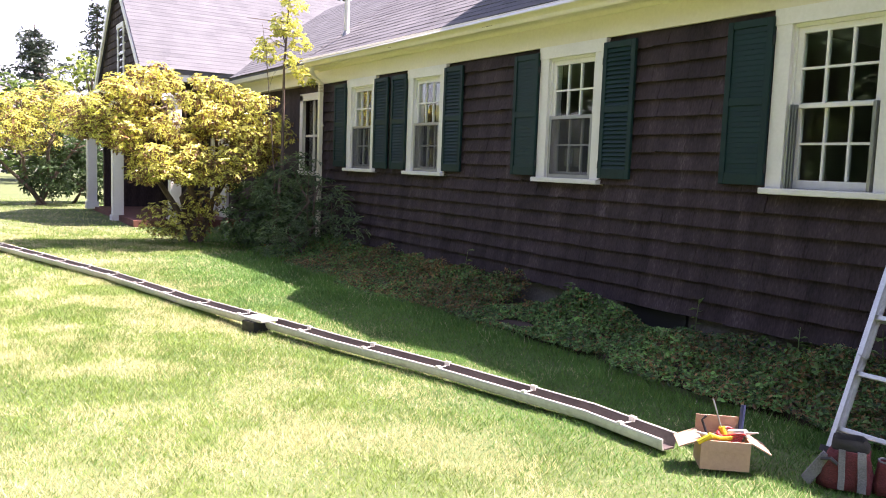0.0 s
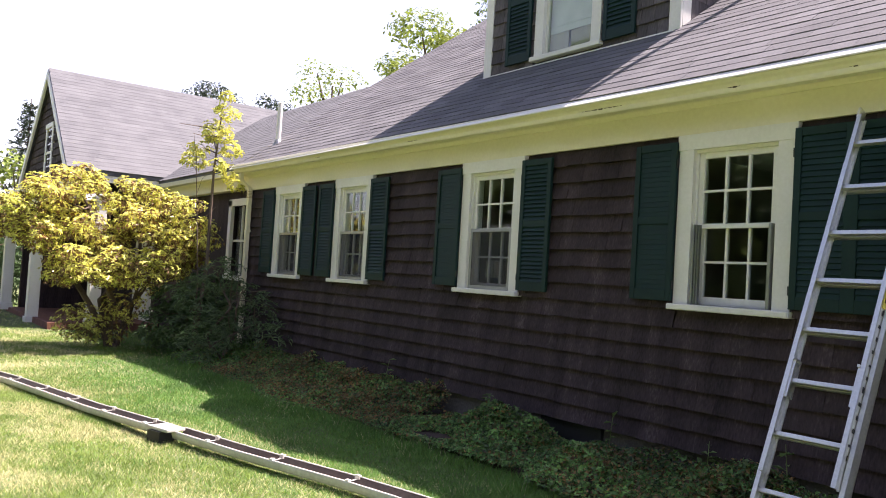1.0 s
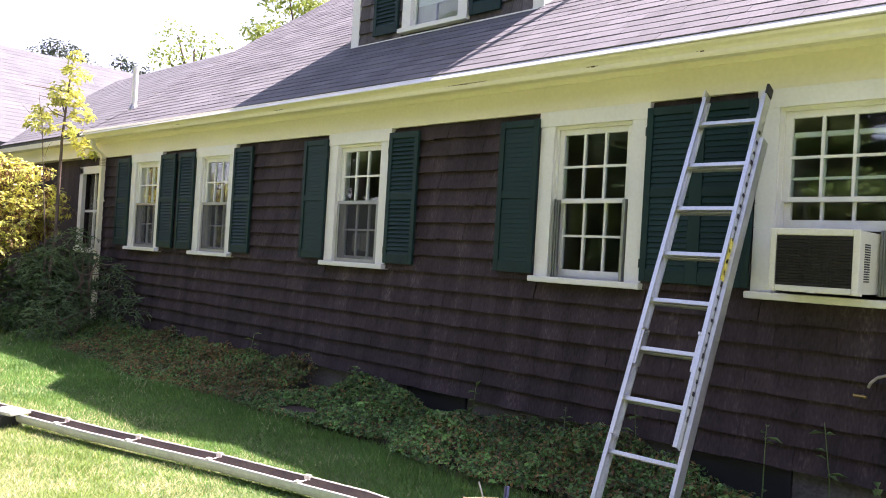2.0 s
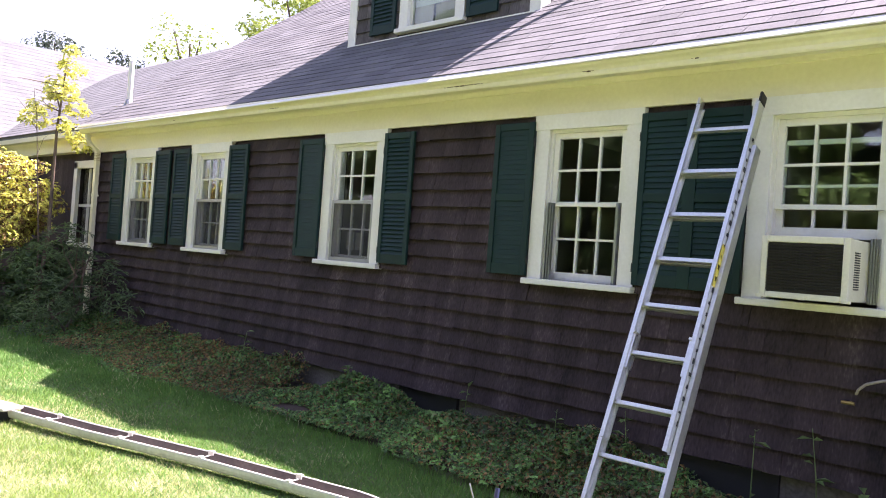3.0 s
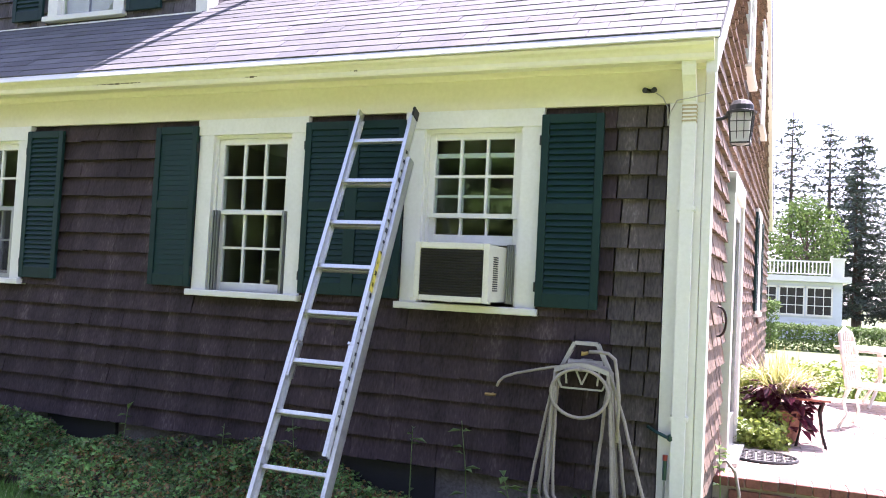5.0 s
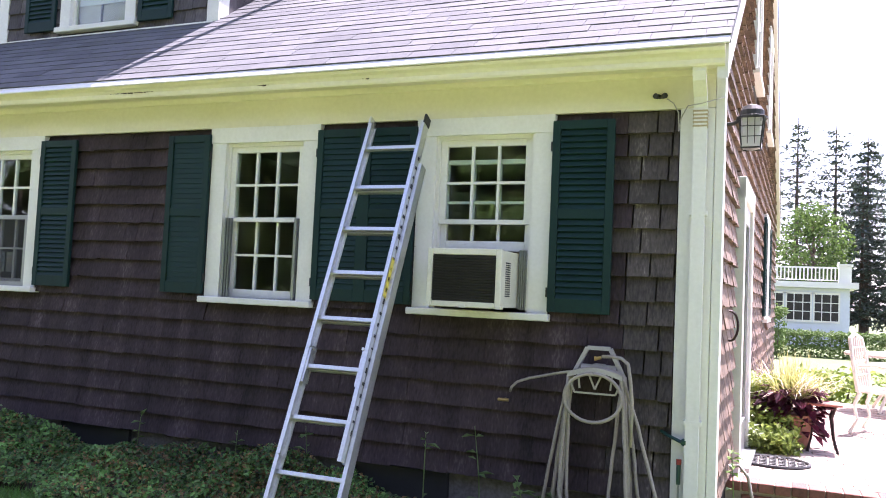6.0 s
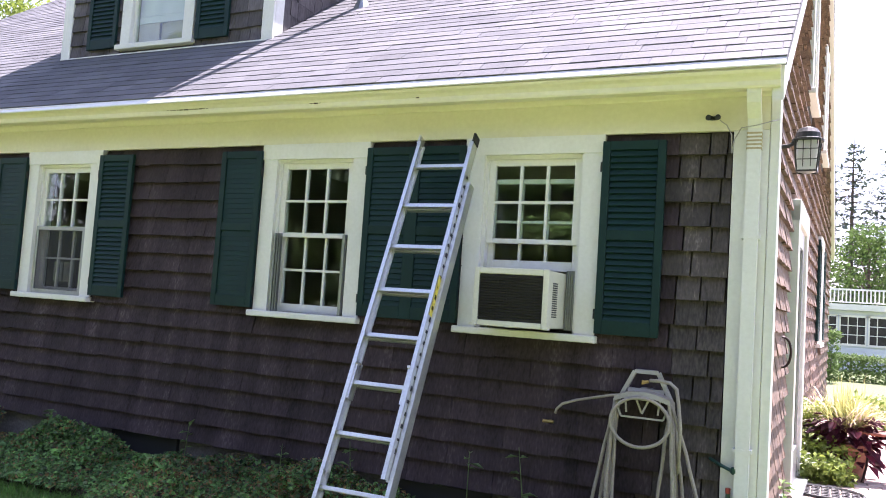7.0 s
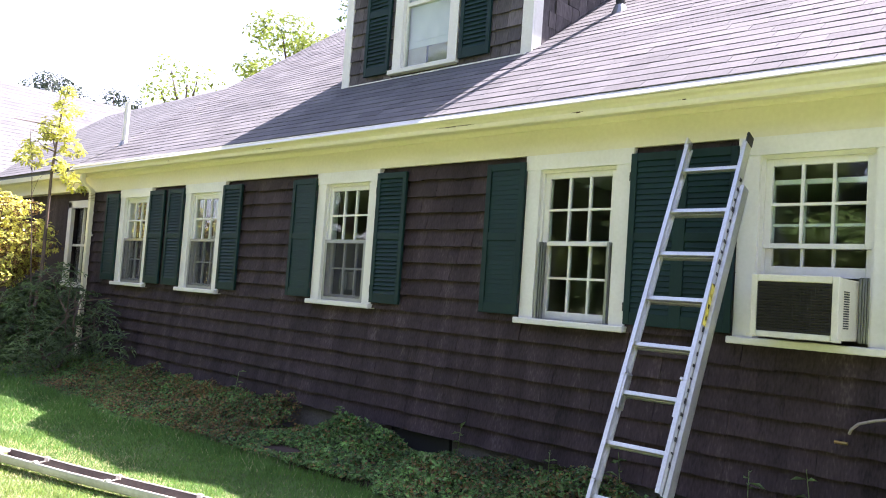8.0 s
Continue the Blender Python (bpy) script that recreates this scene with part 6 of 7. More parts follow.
# ---- grass ----
def make_grass():
    r = np.random.default_rng(31)
    # thickest before the house to suit the camera's view, thinner over the garden round it, thin towards its edges
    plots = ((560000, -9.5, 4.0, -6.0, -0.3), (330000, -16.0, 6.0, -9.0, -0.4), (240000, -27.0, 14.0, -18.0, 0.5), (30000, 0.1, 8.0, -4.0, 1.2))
    x = np.concatenate([r.uniform(x0, x1, n) for n, x0, x1, y0, y1 in plots])
    y = np.concatenate([r.uniform(y0, y1, n) for n, x0, x1, y0, y1 in plots])
    x, y = x + r.normal(size=len(x)) * 0.8, y + r.normal(size=len(y)) * 0.8
    lim = np.array([-bed_depth(v) + 0.03 + 0.35 * k ** 3 if XL < v < 0.1 else 0.0 for v, k in zip(x, r.random(len(x)))])
    ok = (y < lim) | ((x > 0.1) & (y < 1.2)) | ((x < XL) & (y < -0.2))
    ok &= ~((x > WX - W_HALF - 0.1) & (x < WX + W_HALF) & (y > WY - 0.3))
    x, y = x[ok], y[ok]
    n = len(x)
    # blades grow longer and wider with distance from the camera, to fit its view
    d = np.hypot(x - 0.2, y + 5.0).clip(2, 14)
    z = G + 0.03 * np.sin(x * 0.55 + 0.4) * np.cos(y * 0.4)
    tuft = np.array([noise.noise(Vector((p * 2.3, q * 2.3, 0.0))) for p, q in zip(x, y)])
    patch = np.array([noise.noise(Vector((p * 1.3, q * 1.6, 7.0))) + 0.6 * noise.noise(Vector((p * 3.4, q * 3.9, 4.0))) for p, q in zip(x, y)])
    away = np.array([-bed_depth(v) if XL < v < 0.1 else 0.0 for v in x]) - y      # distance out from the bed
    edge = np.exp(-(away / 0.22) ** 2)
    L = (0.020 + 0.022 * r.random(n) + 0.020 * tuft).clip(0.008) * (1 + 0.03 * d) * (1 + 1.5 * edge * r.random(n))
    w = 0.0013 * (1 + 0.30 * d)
    th, bend = r.uniform(0, 2 * math.pi, (2, n))
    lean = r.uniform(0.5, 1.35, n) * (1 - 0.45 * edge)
    sx, sy = np.cos(th) * w, np.sin(th) * w
    tx, ty, tz = x + np.cos(bend) * np.sin(lean) * L, y + np.sin(bend) * np.sin(lean) * L, z + np.cos(lean) * L
    v = np.stack([np.stack([x - sx, y - sy, z - 0.004], 1), np.stack([x + sx, y + sy, z - 0.004], 1), np.stack([tx, ty, tz], 1)], 1)
    shade_band = np.exp(-(away.clip(0) / 1.5) ** 4)           # band by the bed where the house's shade is put into the blade colour
    shade_tone = r.random(n) < 0.08 + 0.85 * shade_band
    # straw patches, also giving the open lawn its sunlit yellow
    dry = ~shade_tone & (r.random(n) < (0.36 + 1.2 * patch).clip(0.04, 0.92))
    for pick, mat, label in ((~shade_tone & ~dry, M_GRASS, "short mown lawn grass in uneven tufts"), (dry, M_STRAW, "pale dry blades in patches of the lawn"), (shade_tone, M_SHADE_GRASS, "shade-toned green grass along the planting bed")):
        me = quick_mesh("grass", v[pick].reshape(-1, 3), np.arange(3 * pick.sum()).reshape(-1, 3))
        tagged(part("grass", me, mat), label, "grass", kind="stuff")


make_grass()


# ---- trees in the distance ----
def make_tree(x, y, h, crown, label, mat=None, seed=1, leaf=0.3, per_area=9, low=0.35):
    r = np.random.default_rng(seed)
    t = thing("tree", pose(x, y, G), label, "tree")
    bm = bmesh.new()
    tube(bm, [(0, 0, -0.2), (0.1, 0.05, h * 0.3), (0.0, 0.1, h * 0.6), (0.05, 0, h * 0.9)], [h * 0.022, h * 0.018, h * 0.011, h * 0.003], 8)
    cl = []
    for k in range(16):
        u = low + (0.97 - low) * (k + r.random()) / 16
        ang = k * 2.4 + r.uniform(-0.4, 0.4)
        reach = crown * math.sin(math.pi * min(1, max(0.12, (u - low + 0.12) / (1.12 - low)))) ** 0.7 * r.uniform(0.45, 0.85)
        c0 = Vector((math.cos(ang) * reach, math.sin(ang) * reach, h * u))
        tube(bm, [(0, 0, h * u * 0.72), tuple(Vector((0, 0, h * u * 0.75)).lerp(c0, 0.5) + Vector((0, 0, 0.1))), c0], [h * 0.008, h * 0.005, h * 0.002], 5)
        s = crown * r.uniform(0.26, 0.46)
        cl.append((*c0, s, s, s * 0.62))
    part("trunk", bm, M_BARK, t)
    p, n = shell_points(r, cl, per_area, 0.5)
    part("crown", leaf_mesh("crown", p, leaf, n * 0.7 + [0, 0, 0.5], 0.6, r, jitter=0.5), mat or M_MIDLEAF, t)


def make_conifer(x, y, h, rad, label, seed=1, sparse=1.0):
    r = np.random.default_rng(seed)
    t = thing("conifer", pose(x, y, G), label, "conifer")
    bm = bmesh.new()
    tube(bm, [(0, 0, -0.2), (0, 0, h * 0.5), (0, 0, h)], [h * 0.016, h * 0.010, 0.02], 7)
    P, N = [], []
    tiers = int(h * 2.2)
    for k in range(tiers):
        u = 0.12 + 0.87 * k / tiers
        reach0 = rad * (1 - u) ** 0.8 + 0.12
        for j in range(6):
            ang = j * 1.05 + k * 0.7 + r.uniform(-0.3, 0.3)
            reach = reach0 * r.uniform(0.6, 1.1)
            a = np.array([0, 0, h * u])
            b = np.array([math.cos(ang) * reach, math.sin(ang) * reach, h * u - reach * 0.18 + r.uniform(-0.1, 0.25)])
            tube(bm, [a, (a + b) / 2 + [0, 0, 0.05], b], [0.03, 0.02, 0.008], 4)
            m = int(9 * sparse * (0.5 + reach))
            q = r.uniform(0.25, 1.05, m)[:, None]
            P.append(a + (b - a) * q + r.normal(size=(m, 3)) * [0.16, 0.16, 0.07])
    p = np.concatenate(P)
    part("trunk", bm, M_BARK, t)
    part("needles", leaf_mesh("needles", p, 0.34, np.tile([0, 0, 1.0], (len(p), 1)), 0.35, r, jitter=0.4), M_CONIFER, t)


make_conifer(1.6, 45, 12.4, 4.0, "tall airy conifer against the pale sky", 1, 0.7)
make_conifer(3.65, 46, 12.1, 4.2, "tall airy conifer beside the white house", 2, 0.85)
make_conifer(5.2, 45, 11.2, 4.2, "dark dense conifer beside the white house", 3, 1.6)
make_conifer(4.6, 41, 8.6, 2.6, "dark dense conifer behind the terrace garden", 4, 2.0)
make_conifer(7.0, 40, 9.5, 3.0, "dark dense conifer at the garden edge", 5, 2.0)
make_tree(2.2, 38, 6.4, 2.4, "round leafy green tree behind the white house", M_MIDLEAF, 6, 0.17, 50)
make_tree(-1.5, 40, 6.5, 2.6, "leafy green tree behind the white house", M_MIDLEAF, 7, 0.17, 26)
make_tree(-28.2, 10.2, 9.8, 2.6, "airy green tree rising behind the roof", M_BRIGHT, 8, 0.14, 20, 0.5)
make_tree(-24.3, 12.4, 11.0, 3.4, "leafy green tree rising behind the roof", M_BRIGHT, 9, 0.15, 60, 0.4)
make_tree(-22.4, 15.0, 12.4, 3.4, "leafy green tree rising above the roof", M_MIDLEAF, 10, 0.15, 60, 0.4)
make_tree(-19.8, 15.6, 12.6, 3.0, "dense green tree rising above the roof", M_BRIGHT, 22, 0.15, 60, 0.4)
make_tree(-35.4, 8.2, 9.8, 2.0, "dark pine crown behind the wing roof", M_CONIFER, 11, 0.15, 40, 0.72)
make_tree(-34.6, 10.6, 9.4, 1.5, "dark pine crown behind the wing roof", M_CONIFER, 12, 0.15, 40, 0.75)
make_conifer(-44.7, -0.7, 7.6, 2.2, "blue green conifer beyond the lawn", 13, 2.6)
make_tree(-46, -0.3, 7.4, 1.9, "dense dark pine beyond the porch", M_CONIFER, 21, 0.26, 16, 0.25)
make_conifer(-49.3, 2.9, 10.0, 2.6, "tall dark conifer beyond the wing", 14, 1.6)
make_tree(-42, 1.4, 6.0, 2.2, "light green tree beyond the porch", M_BRIGHT, 15, 0.28, 10)
make_tree(-40, -1.8, 4.6, 2.4, "green tree beyond the lawn", M_MIDLEAF, 16, 0.28, 10, 0.15)
# the garden's trees behind the viewer, seen in the panes
for k, (x, y, h) in enumerate(((-16, -22, 9), (-10, -25, 11), (-4, -23, 10), (2, -24, 11), (9, -22, 9), (-22, -20, 8), (-29, -24, 10), (15, -20, 10), (21, -15, 9), (12, -27, 12), (-13, -29, 13), (-1, -29, 13))):
    make_tree(x * 1.2, y - 9, h + 8, 5.8, "tall garden tree across the lawn", M_MIDLEAF if k % 2 else M_DARKLEAF, 50 + k, 0.36, 40, 0.06)


# unseen row of trees, added to block bright sky in the pane reflections
for k in range(11):
    make_tree(-62 + 9.5 * k, -47 - 3 * (k % 2), 19, 7.5, "added tree filling the sky gaps in the pane reflections", M_MIDLEAF, 80 + k, 0.8, 9, 0.04)


# ---- white house beyond the garden ----
M_SIDING = material("pale_blue_white_siding", (0.62, 0.66, 0.72), (0.56, 0.60, 0.66), rough=0.6, scale=1, fine=10, bump=0.05)
far = thing("white_house", pose(0, 30, 0), "pale clapboard house with a railed roof deck", "house")
boxes("wall", M_SIDING, far, (-6, 3.15, 0, 5, 0.2, 2.55))
for k in range(16):
    boxes("clapboard", M_SIDING, far, (-6.01, 3.17, -0.03, 0.0, 0.3 + k * 0.14, 0.43 + k * 0.14))
boxes("deck", M_WHITE, far, (-6.2, 3.45, -0.3, 5.2, 2.55, 2.78))
for k in range(3):
    wv = thing("window", pose(-0.08 + 0.0 + k * 1.0 - 0.05, -0.04, 1.25))
    wv.parent = far
    boxes("frame", M_WHITE, wv, (0, 0.06, -0.04, 0.02, 0, 1.1), (0.9, 0.96, -0.04, 0.02, 0, 1.1), (0, 0.96, -0.04, 0.02, 1.04, 1.12), (0, 0.96, -0.05, 0.02, -0.06, 0.02), (0.3, 0.33, -0.03, 0.0, 0, 1.1), (0.62, 0.65, -0.03, 0.0, 0, 1.1), (0, 0.96, -0.03, 0.0, 0.35, 0.38), (0, 0.96, -0.03, 0.0, 0.7, 0.73))
    boxes("pane", M_COIL, wv, (0.05, 0.91, -0.012, -0.008, 0.02, 1.05))
rl = thing("railing")
rl.parent = far
boxes("top_rail", M_WHITE, rl, (-6, 3.0, -0.12, -0.04, 3.32, 3.38))
boxes("bottom_rail", M_WHITE, rl, (-6, 3.0, -0.1, -0.06, 2.84, 2.88))
bal = None
for k in range(64):
    x = -5.9 + k * 0.14
    if bal is None:
        bal = boxes("baluster", M_WHITE, rl, (-0.025, 0.025, -0.105, -0.055, 2.88, 3.32), at=pose(x, 0, 0))
    else:
        ob = new("baluster", bal.data)
        ob.parent, ob.matrix_basis = rl, pose(x, 0, 0)
boxes("newel", M_WHITE, rl, (2.75, 3.2, -0.2, 0.1, 2.78, 3.42), (2.7, 3.25, -0.25, 0.15, 3.42, 3.5))
# second pale house far left
far2 = thing("white_house", pose(-60, -3.4, 0.5), "pale house far across the lawn", "house")
boxes("wall", M_WHITE, far2, (-6, 0, -5, 2.6, -0.6, 4.3))
bm = bmesh.new()
v = [bm.verts.new(p) for p in ((0.4, -5.4, 4.2), (0.4, 3.0, 4.2), (-3, 3.0, 6.0), (-3, -5.4, 6.0), (-6.4, -5.4, 4.2), (-6.4, 3.0, 4.2))]
bm.faces.new(v[:4]), bm.faces.new((v[3], v[2], v[5], v[4]))
part("roof", bm, M_ROOF, far2)
for y in (-1.2, 0.2, 1.4):
    for z in (0.9, 2.7):
        boxes("window", M_COIL, far2, (0.0, 0.03, y - 0.4, y + 0.4, z, z + 1.1))

# hedge and garden planting
def leafy_bank(name, boxes_, label, cat, mat, per, leaf, seed):
    r = np.random.default_rng(seed)
    P = []
    for x0, x1, y0, y1, z0, z1 in boxes_:
        n = int(per * (x1 - x0 + 0.3) * (y1 - y0 + z1 - z0))
        q = r.random((n, 3))
        side = r.integers(0, 3, n)
        q[side == 0, 2] = 1 - 0.1 * r.random((side == 0).sum())
        q[side == 1, 1] = 0.1 * r.random((side == 1).sum())
        P.append(np.array([x0, y0, z0]) + q * [x1 - x0, y1 - y0, z1 - z0] + r.normal(size=(n, 3)) * 0.04)
    p = np.concatenate(P)
    sh = thing(name, None, label, cat)
    part("leaves", leaf_mesh("leaves", p, leaf, np.tile([0, -0.4, 0.8], (len(p), 1)), 0.6, r, jitter=0.5), mat, sh)
    bm = bmesh.new()
    for x0, x1, y0, y1, z0, z1 in boxes_:
        k = max(2, int((x1 - x0) / 0.5))
        for i in range(k):
            xx = x0 + (x1 - x0) * (i + 0.5) / k
            tube(bm, [(xx, (y0 + y1) / 2, G - 0.05), (xx + 0.05, (y0 + y1) / 2, z1 - (z1 - z0) * 0.3)], [0.02, 0.008], 5)
    part("stems", bm, M_BARK, sh)


leafy_bank("hedge", [(-3, 3.9, 22.5, 23.5, 0.2, 0.98)], "clipped green hedge before the white house", "hedge", M_MIDLEAF, 900, 0.09, 61)
leafy_bank("garden_shrub", [(-0.2, 0.75, 20.5, 21.3, 0.3, 1.7)], "green shrub before the white house", "shrub", M_MIDLEAF, 700, 0.09, 62)
leafy_bank("garden_border", [(0.75, 2.3, 9.5, 11.0, 0.2, 0.62), (1.9, 3.8, 8.2, 9.5, 0.2, 0.5)], "sunny green border beyond the terrace", "plants", M_BRIGHT, 240, 0.12, 63)
leafy_bank("ivy_border", [(0.09, 0.42, 2.55, 2.85, 0.42, 0.62), (0.09, 0.52, 2.8, 3.15, 0.42, 0.74), (0.09, 0.50, 3.0, 3.6, 0.42, 1.0), (0.30, 0.52, 2.55, 2.8, 0.42, 0.58)], "bright green ivy at the foot of the gable wall", "plants", M_BRIGHT, 2200, 0.052, 64)

def arching_blades(name, base, direction, length, width, droop):
    """Thin ribbons that rise from their bases and arch over, four joints long."""
    d = direction / np.linalg.norm(direction, axis=1, keepdims=True)
    s = np.cross(d, [0.0, 0.0, 1.0])
    s /= np.linalg.norm(s, axis=1, keepdims=True) + 1e-9
    L, W, D = length[:, None], width[:, None], droop[:, None]
    rows = []
    for u, k in ((0.0, 0.7), (0.3, 1.0), (0.6, 0.9), (0.85, 0.5), (1.0, 0.1)):
        p = base + d * L * u - np.array([0.0, 0.0, 1.0]) * L * D * u ** 2.4
        rows += [p - s * W * k * 0.5, p + s * W * k * 0.5]
    v = np.stack(rows, 1).reshape(-1, 3)
    i = np.arange(len(base))[:, None] * 10
    return quick_mesh(name, v, np.concatenate([i + [[2 * k, 2 * k + 1, 2 * k + 3, 2 * k + 2]] for k in range(4)], 0))


# planter with purple leaves and grasses
pl = thing("planter", pose(0.50, 3.05, PZ), "round pot with purple coleus and feathery grass", "planter")
bm = bmesh.new()
lathe(bm, [(0.12, 0.0), (0.15, 0.03), (0.19, 0.24), (0.205, 0.27), (0.20, 0.30), (0.17, 0.30)], 20)
part("pot", bm, material("terracotta_pot", (0.30, 0.13, 0.08), (0.2, 0.09, 0.06), rough=0.8), pl)
rr = np.random.default_rng(71)
n = 260
ang, el = rr.uniform(0, 2 * math.pi, n), rr.uniform(-0.1, 1.0, n)
rad = rr.uniform(0.08, 0.22, n)
p = np.stack([np.cos(ang) * rad, np.sin(ang) * rad, 0.20 + 0.34 * el - 0.5 * np.clip(rad - 0.14, 0, 1)], 1)
d = np.stack([np.cos(ang), np.sin(ang), rr.uniform(-0.7, 0.3, n)], 1)
part("purple_leaves", leaves_along("purple_leaves", p, d, np.tile([0, -0.2, 1.0], (n, 1)), rr.uniform(0.09, 0.16, n), rr.uniform(0.06, 0.10, n)), leaf_material("purple_leaf", (0.12, 0.018, 0.04), (0.04, 0.008, 0.018), rand=0.4), pl, "dark purple coleus leaves")
n = 520
ang = rr.uniform(0, 2 * math.pi, n)
p = np.stack([0.07 * rr.normal(size=n), 0.07 * rr.normal(size=n), np.full(n, 0.40)], 1)
spread = rr.uniform(0.05, 1.0, n) ** 1.3 * 1.35
d = np.stack([np.cos(ang) * spread, np.sin(ang) * spread, np.ones(n)], 1)
part("grass_tuft", arching_blades("grass_tuft", p, d, rr.uniform(0.28, 0.58, n), rr.uniform(0.004, 0.008, n), rr.uniform(0.05, 0.5, n)), leaf_material("straw_grass", (0.62, 0.52, 0.22), (0.22, 0.28, 0.08), rand=0.4), pl, "straw coloured feathery grass")

n = 90
ang = rr.uniform(0, 2 * math.pi, n)
p = np.stack([0.06 * rr.normal(size=n), 0.06 * rr.normal(size=n), np.full(n, 0.38)], 1)
spread = rr.uniform(0.5, 1.7, n)
d = np.stack([np.cos(ang) * spread, np.sin(ang) * spread, np.ones(n)], 1)
part("plume_tuft", arching_blades("plume_tuft", p, d, rr.uniform(0.4, 0.66, n), rr.uniform(0.008, 0.015, n), rr.uniform(0.2, 0.6, n)), leaf_material("pale_plume", (0.80, 0.66, 0.56), (0.62, 0.46, 0.40), rand=0.25), pl, "pale arching seed plumes")

# door mat
mat_ob = thing("door_mat", pose(0.34, 2.12, PZ), "oval black scrolled rubber door mat", "door mat")
bm = bmesh.new()
ring = [(0.27 * math.cos(a), 0.24 * math.sin(a), 0.012) for a in np.linspace(0, 2 * math.pi, 33)]
tube(bm, ring, 0.012, 6, cap=False)
part("rim", bm, M_BLACK, mat_ob)
bm = bmesh.new()
for i in range(-3, 4):
    for j in range(-3, 4):
        x, y = i * 0.07, j * 0.065
        if (x / 0.25) ** 2 + (y / 0.22) ** 2 < 0.92:
            tube(bm, [(x + 0.027 * math.cos(a), y + 0.027 * math.sin(a), 0.009) for a in np.linspace(0, 2 * math.pi, 9)], 0.006, 4, cap=False)
part("scrollwork", bm, M_BLACK, mat_ob)


# cast metal chairs
def make_chair(m, label):
    ch = thing("patio_chair", m, label, "chair", "chairs on the terrace")
    for sx in (-1, 1):
        for y, s in ((-0.22, -1), (0.2, 1)):
            bm = bmesh.new()
            tube(bm, [(sx * 0.22, y, 0.42), (sx * 0.235, y + s * 0.05, 0.28), (sx * 0.22, y + s * 0.02, 0.14), (sx * 0.25, y + s * 0.09, 0.0)], [0.024, 0.018, 0.014, 0.018], 6)
            part("leg", bm, M_WHITEMETAL, ch)
        bm = bmesh.new()
        tube(bm, [(sx * 0.24, 0.22, 0.68), (sx * 0.27, 0.05, 0.70), (sx * 0.27, -0.16, 0.66), (sx * 0.25, -0.22, 0.58), (sx * 0.24, -0.15, 0.44)], 0.016, 6)
        part("armrest", bm, M_WHITEMETAL, ch)
    bm = bmesh.new()
    ringp = [(0.25 * math.copysign(abs(math.cos(a)) ** 0.6, math.cos(a)), 0.23 * math.copysign(abs(math.sin(a)) ** 0.6, math.sin(a)), 0.43) for a in np.linspace(0, 2 * math.pi, 25)]
    tube(bm, ringp, 0.018, 6, cap=False)
    for k in range(-3, 4):
        tube(bm, [(k * 0.06, -0.22, 0.43), (k * 0.06, 0.22, 0.43)], 0.010, 5)
    part("seat", bm, M_WHITEMETAL, ch)
    bm = bmesh.new()
    tube(bm, [(-0.23, 0.22, 0.42), (-0.25, 0.27, 0.75), (-0.20, 0.31, 0.95), (0.0, 0.32, 1.0), (0.20, 0.31, 0.95), (0.25, 0.27, 0.75), (0.23, 0.22, 0.42)], 0.02, 6)
    part("back_frame", bm, M_WHITEMETAL, ch)
    bm = bmesh.new()
    for k in range(-2, 3):
        tube(bm, [(k * 0.07, 0.225, 0.44), (k * 0.085 + 0.02, 0.265, 0.62), (k * 0.08 - 0.02, 0.285, 0.78), (k * 0.06, 0.31, 0.96)], 0.010, 5)
    for z in (0.58, 0.72, 0.86):
        tube(bm, [(-0.22, 0.25 + (z - 0.58) * 0.15, z), (0.22, 0.25 + (z - 0.58) * 0.15, z)], 0.009, 5)
    part("back_lattice", bm, M_WHITEMETAL, ch)
    return ch


chair = make_chair(pose(1.42, 4.45, PZ, 0, 0, 70), "cream cast metal armchair with a lattice back")
copy_thing(chair, pose(2.0, 5.6, PZ, 0, 0, 10))
tb = thing("patio_table", pose(1.75, 6.6, PZ), "cream cast metal table on the terrace", "table")
bm = bmesh.new()
lathe(bm, [(0.55, 0.68), (0.57, 0.69), (0.57, 0.715), (0.55, 0.72)], 28)
part("top", bm, M_WHITEMETAL, tb)
for k in range(3):
    bm = bmesh.new()
    a = k * 2.09
    tube(bm, [(0.1 * math.cos(a), 0.1 * math.sin(a), 0.68), (0.08 * math.cos(a), 0.08 * math.sin(a), 0.35), (0.4 * math.cos(a), 0.4 * math.sin(a), 0.0)], [0.03, 0.025, 0.02], 6)
    part("leg", bm, M_WHITEMETAL, tb)
st = thing("plant_stand", pose(0.74, 3.0, PZ), "small dark scrolled iron plant stand", "plant stand")
M_IRON = material("dark_iron", (0.035, 0.02, 0.018), rough=0.5, metal=0.5)
for k, (sx, sy) in enumerate(((-1, -1), (1, -1), (1, 1), (-1, 1))):
    bm = bmesh.new()
    tube(bm, [(sx * 0.10, sy * 0.10, 0.40), (sx * 0.07, sy * 0.07, 0.30), (sx * 0.09, sy * 0.09, 0.12), (sx * 0.12, sy * 0.12, 0.0)], [0.012, 0.016, 0.010, 0.014], 6)
    part("leg", bm, M_IRON, st)
boxes("top", material("rusty_red_tray", (0.28, 0.09, 0.06), rough=0.7), st, (-0.15, 0.15, -0.15, 0.15, 0.40, 0.42), bevel=0.005)
th = thing("garden_hose", pose(0.08, 1.1, PZ), "pale hose hanging from a tap over the terrace edge", "garden hose")
bm = bmesh.new()
tube(bm, [(-0.02, 0.1, 0.10), (0.04, 0.08, 0.12), (0.10, 0.06, 0.05), (0.13, 0.04, -0.1), (0.12, 0.02, -0.215)], 0.012, 7)
